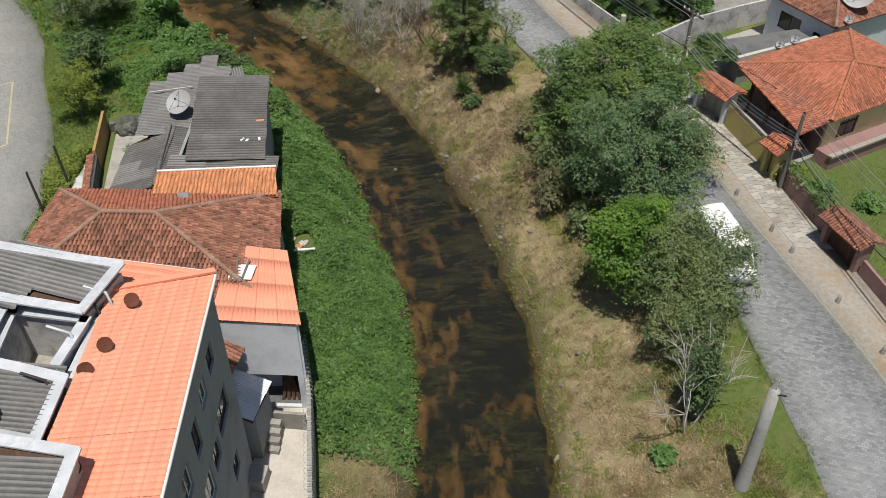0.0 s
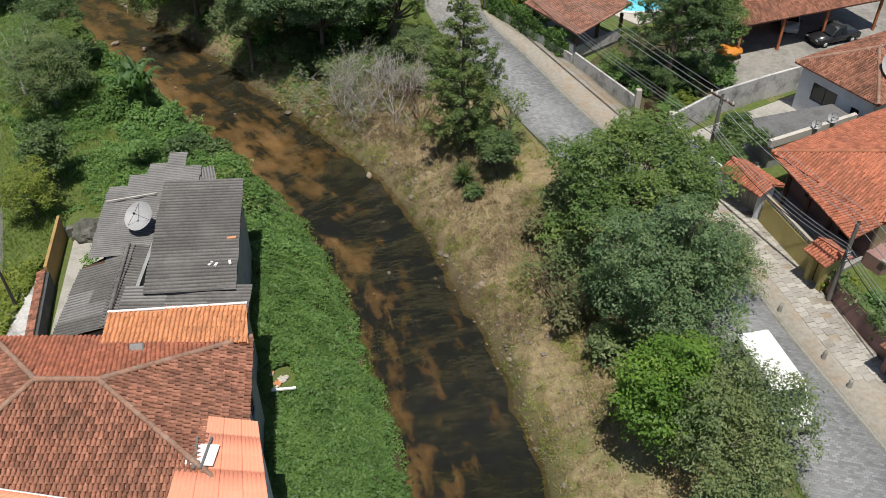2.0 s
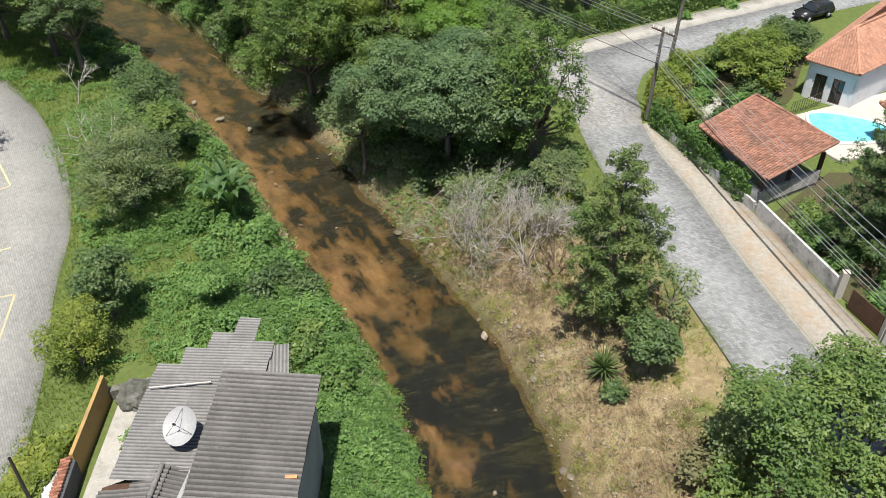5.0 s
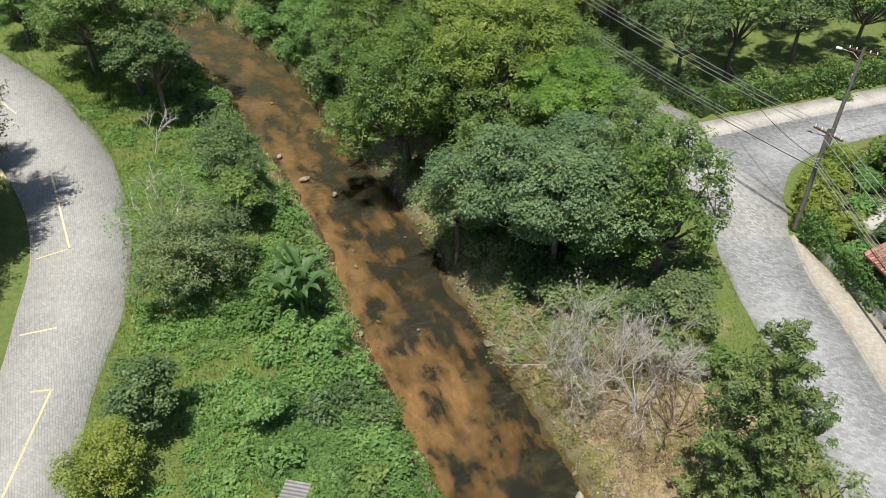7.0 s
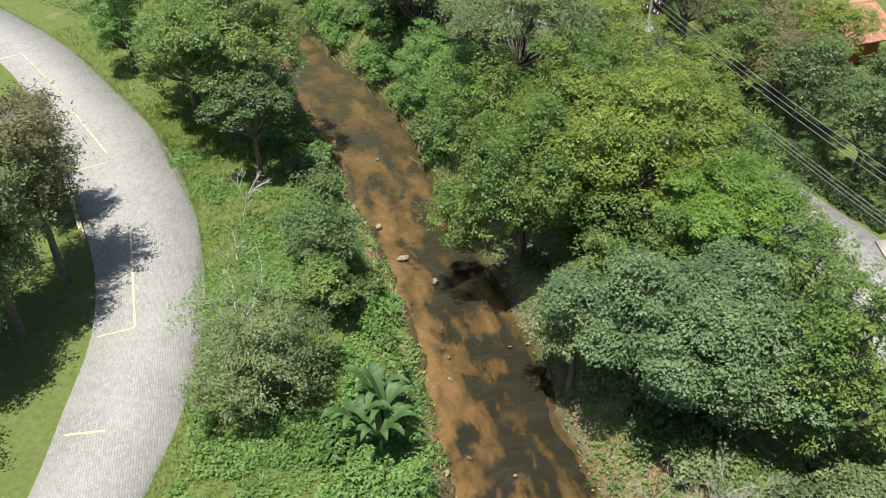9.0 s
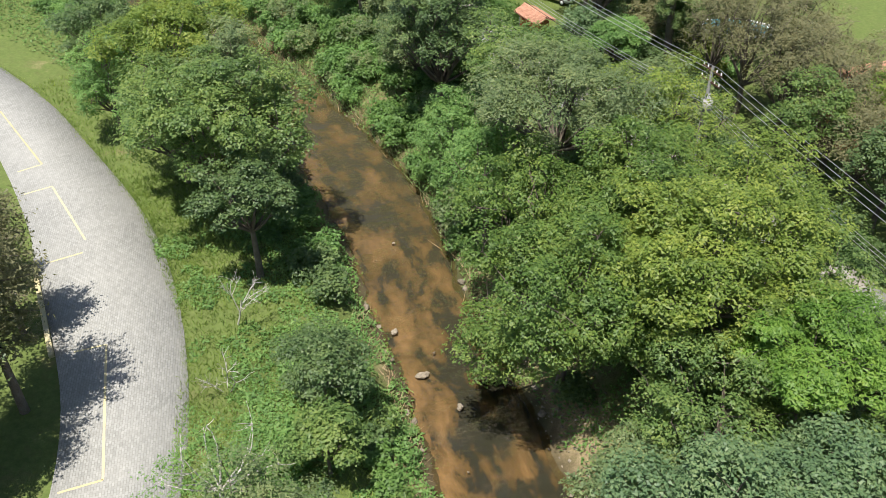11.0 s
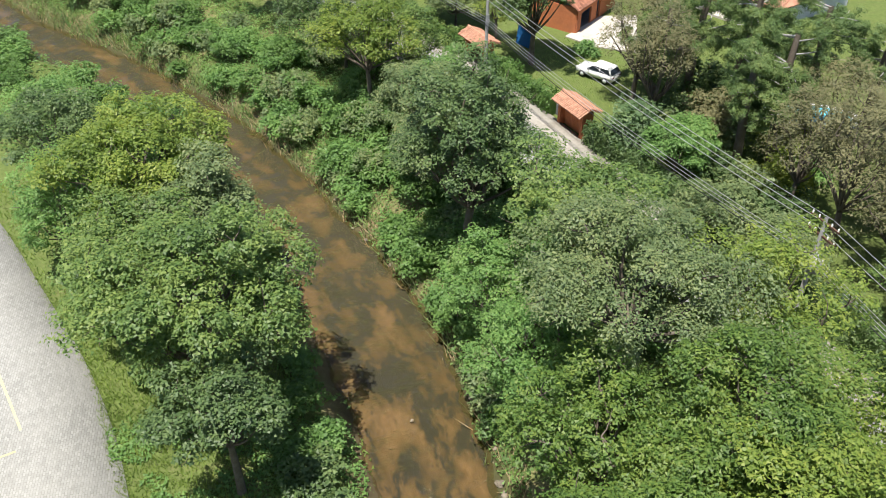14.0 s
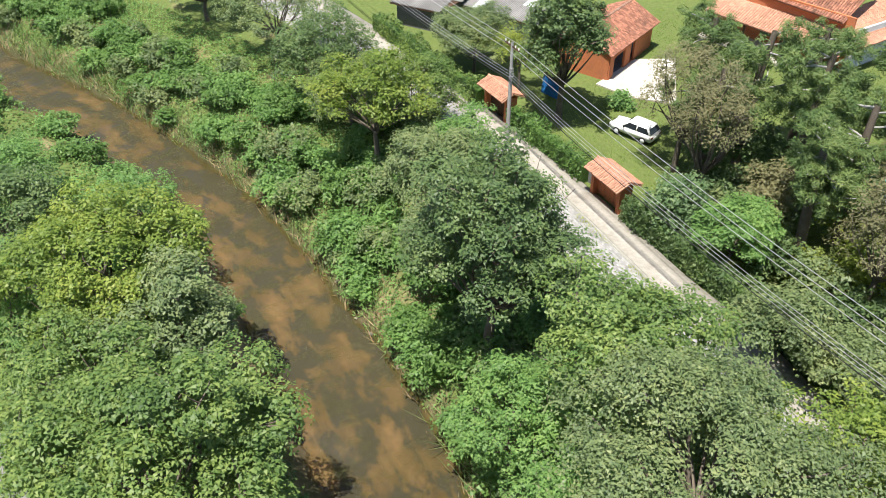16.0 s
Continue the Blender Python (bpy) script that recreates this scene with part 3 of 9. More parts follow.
# ---- roads ----
def strip(name, a, b, z, material, label, category, thick=0.14, n=120):
    """A paved strip between two lines of the plan, with sides."""
    a, b = spline(a, 0.5), spline(b, 0.5)

    def even(p):
        s = np.concatenate([[0], np.cumsum(np.linalg.norm(np.diff(p, axis=0), axis=1))])
        u = np.linspace(0, s[-1], n)
        return np.stack([np.interp(u, s, p[:, 0]), np.interp(u, s, p[:, 1])], 1)
    a, b = even(a), even(b)
    v = np.empty((n, 4, 3))
    v[:, 0, :2], v[:, 1, :2], v[:, 2, :2], v[:, 3, :2] = a, a, b, b
    v[:, (0, 3), 2], v[:, (1, 2), 2] = z - thick, z
    me = arrays_mesh(name, v.reshape(-1, 3), grid_faces(n, 4), material)
    return put(name, me, label=label, category=category, kind="structure")


LEFT_R = [(-26.4, -20), (-26.2, 20), (-25.9, 41), (-26.6, 47.5), (-28.9, 54), (-31.6, 60), (-33.8, 66), (-37.9, 73), (-43.7, 79.6), (-50, 85), (-56.5, 89), (-65, 93), (-73, 96.5), (-84, 99.8), (-110, 106), (-160, 115)]
LEFT_L = [(-33, -20), (-33, 20), (-32.6, 41), (-33.3, 48), (-35.2, 54.5), (-37.4, 59.5), (-39.5, 63.3), (-42, 67.8), (-45.4, 71.8), (-49.6, 75.3), (-56.8, 80.3), (-59.6, 82.5), (-67.6, 87.3), (-76, 91.4), (-87, 94.5), (-112, 100.5), (-162, 109)]
strip("road_west", LEFT_R, LEFT_L, 2.62, M["road_left"], "pale cobbled road with worn yellow parking lines", "road")
RIGHT_R = [(23.3, -20), (23.2, 22), (22.8, 27), (22.0, 31), (20.8, 35.5), (19.3, 41), (17.7, 47.5), (14.2, 58), (10.4, 67), (7.4, 75), (5.4, 79.6), (4.3, 83.5)]
RIGHT_L = [(17.9, -20), (17.6, 20), (17.3, 25), (16.9, 29), (16.3, 34.4), (15.2, 39.5), (13.2, 46), (9.6, 56.4), (6.1, 65), (3.0, 73), (0.9, 78), (-0.3, 82)]
strip("road_east", RIGHT_R, RIGHT_L, 3.84, M["road_right"], "grey cobbled street along the stream", "road")
NORTH_R = [(4.3, 83.5), (3.7, 88.5), (-0.6, 95.5), (-8.5, 101.5), (-16, 106.8), (-23.2, 112), (-28.2, 116.2), (-34.0, 119.8), (-41.6, 125.3), (-52, 132), (-68, 141), (-110, 160)]
NORTH_L = [(-0.3, 82), (-1.8, 86.5), (-6, 91.5), (-12.3, 97.3), (-19, 102.3), (-26.8, 108.2), (-32.5, 112.3), (-38, 115.8), (-44, 119.5), (-54, 126.5), (-70, 135), (-112, 154)]
strip("road_north", NORTH_R, NORTH_L, 3.84, M["road_lane"], "sunlit cobbled lane beside hedges", "road")
BRANCH_N = [(-1.5, 94.5), (4.8, 99.2), (11, 103.7), (16, 107.2), (26, 114.5), (60, 140)]
BRANCH_S = [(3.9, 87.5), (4.6, 92), (7, 95.6), (10.6, 98.6), (19, 105.6), (29, 112.2), (64, 136)]
strip("road_branch", BRANCH_S, BRANCH_N, 3.848, M["road_right"], "grey cobbled side street", "road")
WALK_OUT = [(26.2, -20), (26.2, 22), (25.5, 28), (24.7, 32.7), (23.5, 37), (22.3, 41.5), (21.4, 46), (20.2, 51), (18.3, 57), (14.5, 66), (11.6, 72.6), (8.6, 77.7), (5.9, 81.6), (4.6, 83.8)]
strip("pavement", [(x + (0.7 if y < 62 else 0.0), y) for x, y in WALK_OUT], [(x + 0.15, y) for x, y in RIGHT_R], 3.97, M["walkway"], "worn stone slab footpath with sandy edge", "pavement", 0.3)
LANE_EDGE = [(x - 1.25, y - 1.75) for x, y in NORTH_R[3:]]
strip("pavement_lane", NORTH_R[3:], LANE_EDGE, 3.95, M["lane_walk"], "pale stone footpath beside the lane", "pavement", 0.3)
strip("kerb_lane", LANE_EDGE, [(x - 0.09, y - 0.13) for x, y in LANE_EDGE], 3.97, M["kerb"], "grey kerb along the lane footpath", "kerb", 0.3)
strip("kerb", [(x + 0.17, y) for x, y in RIGHT_R], [(x, y) for x, y in RIGHT_R], 3.99, M["kerb"], "grey kerb stones along the street", "kerb", 0.3)
strip("pavement_north", [(x - 0.9, y + 1.9) for x, y in BRANCH_N], BRANCH_N, 3.96, M["concrete"], "stone footpath below a hedge", "pavement", 0.3)


def line_mark(points, z, wide=0.13):
    """Painted road lines, one mesh."""
    bm = bmesh.new()
    for a, b in zip(points, points[1:]):
        a, b = Vector((*a, z)), Vector((*b, z))
        s = (b - a).cross(Vector((0, 0, 1))).normalized() * wide / 2
        bm.faces.new([bm.verts.new(q) for q in (a - s, b - s, b + s, a + s)])
    return bm


marks = [[(-34.8, 58.7), (-33.8, 59.2), (-30.9, 50.5), (-31.6, 49.8)], [(-48.6, 75.8), (-47.4, 77.1), (-40.6, 70.0), (-42.0, 68.4)],
         [(-56.4, 80.8), (-55.1, 82.8)], [(-64.0, 85.8), (-63.0, 87.5), (-56.0, 83.9)], [(-76.4, 91.8), (-75.6, 93.6), (-66, 89.3), (-66.8, 87.7)], [(-38.3, 62.2), (-36.6, 63.4)]]
for mk in marks:
    tagged(part("parking_line", line_mark(mk, 2.626), M["yellow_paint"], None), "worn yellow parking line on cobbles", "road marking", "parking lines", "structure")

# ---- leaf and limb shapes ----


def unit(v):
    return v / np.maximum(np.linalg.norm(v, axis=-1, keepdims=True), 1e-6)


def leaf_mesh(name, centres, out, long, wide, rng, material, spread=0.8):
    """Many small pointed leaves, one face each, facing roughly outwards and up."""
    n = len(centres)
    nrm = unit(out + rng.normal(0, spread, (n, 3)) + np.array([0, 0, 0.55]))
    a = unit(np.cross(nrm, unit(rng.normal(0, 1, (n, 3)))))
    b = np.cross(nrm, a)
    size = rng.uniform(0.65, 1.25, (n, 1))
    v = np.empty((n, 3, 3))
    v[:, 0] = centres + b * wide * size - a * long * size * 0.8
    v[:, 1] = centres + a * long * size * 1.1
    v[:, 2] = centres - b * wide * size - a * long * size * 0.8
    return arrays_mesh(name, v.reshape(-1, 3), np.arange(3 * n).reshape(n, 3), material)


def tubes(name, lines, material, sides=5):
    """Tapered round limbs; a line is a list of (x, y, z, radius)."""
    vs, fs, base_i = [], [], 0
    ang = np.linspace(0, 2 * np.pi, sides, endpoint=False)
    for ln in lines:
        p = np.array([q[:3] for q in ln], float)
        r = np.array([q[3] for q in ln], float)
        t = unit(np.gradient(p, axis=0))
        ref = np.where(np.abs(t[:, 2:3]) > 0.9, np.array([[1.0, 0, 0]]), np.array([[0, 0, 1.0]]))
        u = unit(np.cross(t, ref))
        w = np.cross(t, u)
        ring = p[:, None] + r[:, None, None] * (np.cos(ang)[None, :, None] * u[:, None] + np.sin(ang)[None, :, None] * w[:, None])
        vs.append(ring.reshape(-1, 3))
        for i in range(len(ln) - 1):
            for k in range(sides):
                k2 = (k + 1) % sides
                fs.append((base_i + i * sides + k, base_i + i * sides + k2, base_i + (i + 1) * sides + k2, base_i + (i + 1) * sides + k))
        base_i += len(ln) * sides
    return arrays_mesh(name, np.concatenate(vs), np.array(fs), material, True)


def limb(a, b, r0, r1, rng, n=5, bend=0.12):
    a, b = np.array(a, float), np.array(b, float)
    ln = np.linalg.norm(b - a)
    off = rng.normal(0, bend * ln, 3)
    out = []
    for i in range(n):
        s = i / (n - 1)
        q = a + (b - a) * s + off * math.sin(math.pi * s) * 0.6
        out.append((*q, r0 + (r1 - r0) * s))
    return out


# ---- building helpers ----


def box(bm, x0, x1, y0, y1, z0, z1):
    v = [bm.verts.new((x, y, z)) for x in (x0, x1) for y in (y0, y1) for z in (z0, z1)]
    for f in ((0, 1, 3, 2), (4, 6, 7, 5), (0, 4, 5, 1), (2, 3, 7, 6), (0, 2, 6, 4), (1, 5, 7, 3)):
        bm.faces.new([v[i] for i in f])


def soften(bm, w=0.02):
    bmesh.ops.bevel(bm, geom=bm.edges[:], offset=w, segments=1, affect="EDGES")


def prism(poly, z0, z1):
    """A flat slab over a plan, or a slab under a slope where z1 is a list of heights."""
    bm = bmesh.new()
    zs = z1 if isinstance(z1, (list, tuple)) else [z1] * len(poly)
    lo = z0 if isinstance(z0, (list, tuple)) else [z0] * len(poly)
    top = [bm.verts.new((x, y, z)) for (x, y), z in zip(poly, zs)]
    bot = [bm.verts.new((x, y, z)) for (x, y), z in zip(poly, lo)]
    bm.faces.new(top)
    bm.faces.new(bot[::-1])
    for i in range(len(poly)):
        j = (i + 1) % len(poly)
        bm.faces.new((bot[i], bot[j], top[j], top[i]))
    bmesh.ops.recalc_face_normals(bm, faces=bm.faces[:])
    return bm


def wall(parent, p, q, z0, z1, material, thick=0.2, holes=(), name="wall", label=""):
    """A wall between two places of the plan; holes (from, to, sill, head) go through it."""
    p, q = Vector(p), Vector(q)
    ln = (q - p).length
    bm = bmesh.new()
    cuts = sorted({0.0, ln, *(h[0] for h in holes), *(h[1] for h in holes)})
    for a, b in zip(cuts, cuts[1:]):
        m = (a + b) / 2
        z = z0
        for h in sorted((h for h in holes if h[0] < m < h[1]), key=lambda h: h[2]):
            if h[2] > z:
                box(bm, a, b, -thick / 2, thick / 2, z, h[2])
            z = h[3]
        if z < z1:
            box(bm, a, b, -thick / 2, thick / 2, z, z1)
    bmesh.ops.remove_doubles(bm, verts=bm.verts[:], dist=1e-4)
    m = Matrix.Translation((p.x, p.y, 0)) @ Matrix.Rotation(math.atan2(q.y - p.y, q.x - p.x), 4, "Z")
    return part(name, bm, material, parent, label, m)


def window(parent, p, q, s0, s1, z0, z1, frame_mat, bars=0, sill=True, label=""):
    """Frame, pane, bars and sill of a window in the wall from p to q."""
    p, q = Vector(p), Vector(q)
    m = Matrix.Translation((p.x, p.y, 0)) @ Matrix.Rotation(math.atan2(q.y - p.y, q.x - p.x), 4, "Z")
    bm = bmesh.new()
    w = 0.06
    for a, b, c, d in ((s0, s1, z0, z0 + w), (s0, s1, z1 - w, z1), (s0, s0 + w, z0 + w, z1 - w), (s1 - w, s1, z0 + w, z1 - w), ((s0 + s1) / 2 - w / 2, (s0 + s1) / 2 + w / 2, z0 + w, z1 - w)):
        box(bm, a, b, -0.06, 0.03, c, d)
    win = part("window", bm, frame_mat, parent, label, m)
    bm = bmesh.new()
    box(bm, s0 + w, s1 - w, -0.01, 0.01, z0 + w, z1 - w)
    part("pane", bm, M["glass"], win)
    for k in range(bars):
        x = s0 + (k + 1) * (s1 - s0) / (bars + 1)
        bm = bmesh.new()
        box(bm, x - 0.012, x + 0.012, -0.13, -0.105, z0, z1)
        part("bar", bm, frame_mat, win)
    if sill:
        bm = bmesh.new()
        box(bm, s0 - 0.08, s1 + 0.08, -0.16, -0.02, z0 - 0.07, z0 - 0.003)
        part("sill", bm, M["concrete"], win)


def frame_of(poly):
    a, b, c = (Vector(q) for q in poly[:3])
    u = (b - a).normalized()
    n = u.cross(c - a).normalized()
    if n.z < 0:
        a, b, u = b, a, -u
        n = -n
    v = n.cross(u)
    return a, u, v, n


def unit_tile(wide, long):
    arc = 4
    vs, fs = [], []
    for j in range(2):
        for i in range(arc + 1):
            t = math.pi * i / arc
            k = 1.0 if j == 0 else 0.86
            vs.append((-math.cos(t) * wide * 0.42 * k, j * long, math.sin(t) * 0.095 * k + (0.018 if j == 0 else 0.0)))
    for i in range(arc):
        fs.append((i, i + 1, arc + 2 + i, arc + 1 + i))
    return np.array(vs), np.array(fs)


def tile_slope(roof, poly, material, loose=0, wide=0.205, long=0.36, rng=None):
    """Clay tiles in courses over a sloping face whose first two corners are the eave; some are pieces of their own, the rest one mesh."""
    rng = rng or np.random.default_rng(3)
    part("deck", slab_under(poly, 0.09), material, roof)
    a, u, v, n = frame_of(poly)
    flat = [((Vector(q) - a).dot(u), (Vector(q) - a).dot(v)) for q in poly]
    vmax = max(q[1] for q in flat)
    tv, tf = unit_tile(wide, long)
    mats = []
    k = 0
    while k * long * 0.82 < vmax - 0.1:
        v0 = k * long * 0.82
        vm = min(v0 + long * 0.4, vmax - 0.01)
        xs = []
        for (x0, y0), (x1, y1) in zip(flat, flat[1:] + flat[:1]):
            if (y0 - vm) * (y1 - vm) < 0:
                xs.append(x0 + (x1 - x0) * (vm - y0) / (y1 - y0))
        if len(xs) >= 2:
            lo, hi = min(xs), max(xs)
            x = lo + wide * 0.5
            while x < hi - wide * 0.3:
                jit = rng.normal(0, 0.012, 2)
                o = a + u * (x + jit[0]) + v * (v0 - 0.05 + jit[1]) + n * 0.045
                mats.append(Matrix(((u.x, v.x, n.x, o.x), (u.y, v.y, n.y, o.y), (u.z, v.z, n.z, o.z), (0, 0, 0, 1))))
                x += wide
        k += 1
    picked = set()
    if loose and mats:
        mid_i = len(mats) // 2
        picked = set(range(max(0, mid_i - loose // 2), min(len(mats), mid_i + loose // 2)))
    rest = [m for i, m in enumerate(mats) if i not in picked]
    if rest:
        mm = np.array([[list(r) for r in m] for m in rest])
        vv = np.einsum("nij,kj->nki", mm[:, :3, :3], tv) + mm[:, None, :3, 3]
        ff = tf[None] + (np.arange(len(rest)) * len(tv))[:, None, None]
        put("tiling", arrays_mesh("tiling", vv.reshape(-1, 3), ff.reshape(-1, 4), material), roof, kind="stuff")
    if picked:
        me = arrays_mesh("tile", tv, tf, material)
        for i in sorted(picked):
            put("tile", me, roof, m=mats[i])


def slab_under(poly, thick):
    bm = bmesh.new()
    top = [bm.verts.new(q) for q in poly]
    bot = [bm.verts.new((x, y, z - thick)) for x, y, z in poly]
    bm.faces.new(top)
    bm.faces.new(bot[::-1])
    for i in range(len(poly)):
        j = (i + 1) % len(poly)
        bm.faces.new((bot[i], bot[j], top[j], top[i]))
    bmesh.ops.recalc_face_normals(bm, faces=bm.faces[:])
    return bm


def ridge(roof, a, b, material, r=0.13, name="ridge_cap"):
    """Overlapping half-round ridge tiles between two places."""
    a, b = np.array(a, float), np.array(b, float)
    n = max(2, int(np.linalg.norm(b - a) / 0.4))
    pts = []
    for i in range(n):
        p, q = a + (b - a) * i / n, a + (b - a) * (i + 1.08) / n
        pts.append([(*p, r * 1.12), (*q, r * 0.92)])
    return put(name, tubes(name, pts, material, 8), roof, kind="stuff")


def hip_roof(house, corners, ridge_a, ridge_b, material, cap, loose=0, label="", back=None):
    """Four slopes; corners go round from the one left of ridge_a, heights included."""
    c0, c1, c2, c3 = corners
    roof = tagged(new("roof"), label)
    roof.parent = house
    tile_slope(roof, [c0, c1, ridge_b, ridge_a], material, loose)
    tile_slope(roof, [c1, c2, ridge_b], material, loose // 3)
    tile_slope(roof, [c2, c3, ridge_a, ridge_b], back or material, 0)
    tile_slope(roof, [c3, c0, ridge_a], material, loose // 3)
    for a, b in ((c0, ridge_a), (c3, ridge_a), (c1, ridge_b), (c2, ridge_b), (ridge_a, ridge_b)):
        if (Vector(a) - Vector(b)).length > 0.2:
            up = 0.07
            ridge(roof, (a[0], a[1], a[2] + up), (b[0], b[1], b[2] + up), cap)
    return roof


def gable_roof(house, a, b, ridge_z, eave_z, depth, material, cap, loose=0, over=0.0, label=""):
    """Two slopes about the ridge from a to b; depth: from ridge to eave in the plan."""
    a, b = Vector(a), Vector(b)
    side = Vector((-(b - a).y, (b - a).x)).normalized() * depth
    roof = tagged(new("roof"), label)
    roof.parent = house
    for s in (side, -side):
        tile_slope(roof, [(*(a + s), eave_z), (*(b + s), eave_z), (*b, ridge_z), (*a, ridge_z)], material, loose)
    ridge(roof, (*a, ridge_z + 0.06), (*b, ridge_z + 0.06), cap)
    return roof


def sheet_mesh(wide, long, wave, high, material):
    whole = wide / 1.03
    wave = whole / max(1, round(whole / wave))
    n = int(wide / wave * 8)
    x = np.linspace(0, wide, n + 1)
    z = high * np.cos(2 * np.pi * x / wave)
    v = np.concatenate([np.stack([x, np.zeros(n + 1), z], 1), np.stack([x, np.full(n + 1, long), z], 1)])
    f = np.array([(i, i + 1, n + 2 + i, n + 1 + i) for i in range(n)])
    return arrays_mesh("sheet", v, f, material, True)


def sheet_roof(roof, poly, material, wide=1.06, long=1.75, wave=0.177, high=0.028, skip=(), seed=0, deck=True, other=None, others=()):
    """Corrugated sheets, each a piece of its own, lapped over a quadrilateral slope (first edge: the eave)."""
    rng = np.random.default_rng(seed)
    if deck:
        part("deck", slab_under([(x, y, z - 0.06) for x, y, z in poly], 0.10), M["dark_wood"], roof)
    a, u, v, n = frame_of(poly)
    flat = [((Vector(q) - a).dot(u), (Vector(q) - a).dot(v)) for q in poly]
    hi_v = max(q[1] for q in flat)
    lo_u, hi_u = min(q[0] for q in flat), max(q[0] for q in flat)
    nu, nv = max(1, round((hi_u - lo_u) / wide)), max(1, round(hi_v / long))
    sw, sl = (hi_u - lo_u) / nu, hi_v / nv
    me = sheet_mesh(sw * 1.03, sl * 1.06, wave, high, material)
    me2 = sheet_mesh(sw * 1.03, sl * 1.06, wave, high, other) if other else None
    for i in range(nu):
        for j in range(nv):
            if (i, j) in skip:
                continue
            vm = (j + 0.5) * sl
            xs = [x0 + (x1 - x0) * (vm - y0) / (y1 - y0) for (x0, y0), (x1, y1) in zip(flat, flat[1:] + flat[:1]) if (y0 - vm) * (y1 - vm) < 0]
            x = lo_u + i * sw
            if xs and (x + sw * 0.5 < min(xs) or x + sw * 0.5 > max(xs)):
                continue
            o = a + u * x + v * (j * sl - 0.03 + rng.normal(0, 0.02)) + n * (0.05 + 0.012 * j + 0.003 * i / nu)
            w = rng.normal(0, 0.004)
            u2 = (u + v * w).normalized()
            v2 = n.cross(u2)
            put("sheet", me2 if me2 and (i, j) in others else me, roof, m=Matrix(((u2.x, v2.x, n.x, o.x), (u2.y, v2.y, n.y, o.y), (u2.z, v2.z, n.z, o.z), (0, 0, 0, 1))))


def panel_roof(roof, quad, nu, nv, material, seed=0, thick=0.05):
    """Flat ribbed panels, each a piece of its own, filling a quadrilateral (first edge: the eave)."""
    rng = np.random.default_rng(seed)
    a, b, c, d = (np.array(q, float) for q in quad)

    def at(s, t):
        return (a * (1 - s) + b * s) * (1 - t) + (d * (1 - s) + c * s) * t
    for i in range(nu):
        for j in range(nv):
            lift = 0.012 * j + 0.004 * (i % 2) + rng.uniform(0, 0.004)
            s0, s1, t0, t1 = i / nu, (i + 0.995) / nu, max(0, j - 0.06) / nv, (j + 1) / nv
            ribs, steps = 5, 2
            vs, fs = [], []
            prof = [(0.0, -0.03), (0.10, 0.0), (0.90, 0.0)]
            us = [((k + p[0]) / ribs, p[1]) for k in range(ribs) for p in prof] + [(1.0, -0.03)]
            rows = []
            for r in range(steps):
                rows += [(r / steps, 0.0), ((r + 0.12) / steps, 0.03), ((r + 0.999) / steps, 0.012)]
            for su, du in us:
                for st, dt in rows:
                    q = at(s0 + (s1 - s0) * su, t0 + (t1 - t0) * st)
                    vs.append((q[0], q[1], q[2] + lift + du + dt))
            fs = grid_faces(len(us), len(rows))
            me = arrays_mesh("panel", vs, fs, material)
            put("panel", me, roof)
    part("deck", slab_under([tuple(q - np.array([0, 0, 0.03])) for q in (a, b, c, d)], thick), M["dark_wood"], roof)


def band(parent, a, b, wide, thick, material, name="flashing"):
    """A flat metal band between two places."""
    a, b = Vector(a), Vector(b)
    d = b - a
    bm = bmesh.new()
    box(bm, -wide / 2, wide / 2, -wide * 0.3, d.length + wide * 0.3, -thick, thick)
    part(name, bm, material, parent, m=Matrix.Translation(a) @ d.to_track_quat("Y", "Z").to_matrix().to_4x4())


def dish(x, y, z, r, aim, material, label, depth=0.16, name="satellite_dish", group="", arms=3):
    """A satellite dish: bowl, arm, mast and foot."""
    root = empty(name, x, y, z, 0, label, "satellite dish", group)
    bm = bmesh.new()
    rings, seg = 7, 28
    rows = []
    for i in range(rings + 1):
        rr = r * i / rings
        rows.append([bm.verts.new((rr * math.cos(2 * math.pi * k / seg), rr * math.sin(2 * math.pi * k / seg), depth * r * 2 * (i / rings) ** 2)) for k in range(seg if i else 1)])
    for i in range(rings):
        for k in range(seg):
            k2 = (k + 1) % seg
            if i == 0:
                bm.faces.new((rows[0][0], rows[1][k], rows[1][k2]))
            else:
                bm.faces.new((rows[i][k], rows[i + 1][k], rows[i + 1][k2], rows[i][k2]))
    d = Vector(aim).normalized()
    m = Matrix.Translation((0, 0, r * 0.85)) @ d.to_track_quat("Z", "Y").to_matrix().to_4x4()
    bowl = part("bowl", bm, material, root, m=m, smooth=True)
    f = r * 0.75
    for k in range(arms):
        a = 2 * math.pi * k / 3
        put("strut", tubes("strut", [[(r * 0.9 * math.cos(a), r * 0.9 * math.sin(a), depth * 1.6 * r, 0.012), (0, 0, f, 0.012)]], M["iron"], 5), bowl)
    if arms:
        put("feed", tubes("feed", [[(0, 0, f - 0.06, 0.05), (0, 0, f + 0.08, 0.05)]], M["iron"], 8), bowl)
    put("mast", tubes("mast", [[(0, 0, 0, 0.035), (0, 0, r * 0.85, 0.03)]], M["iron"], 8), root)
    return root


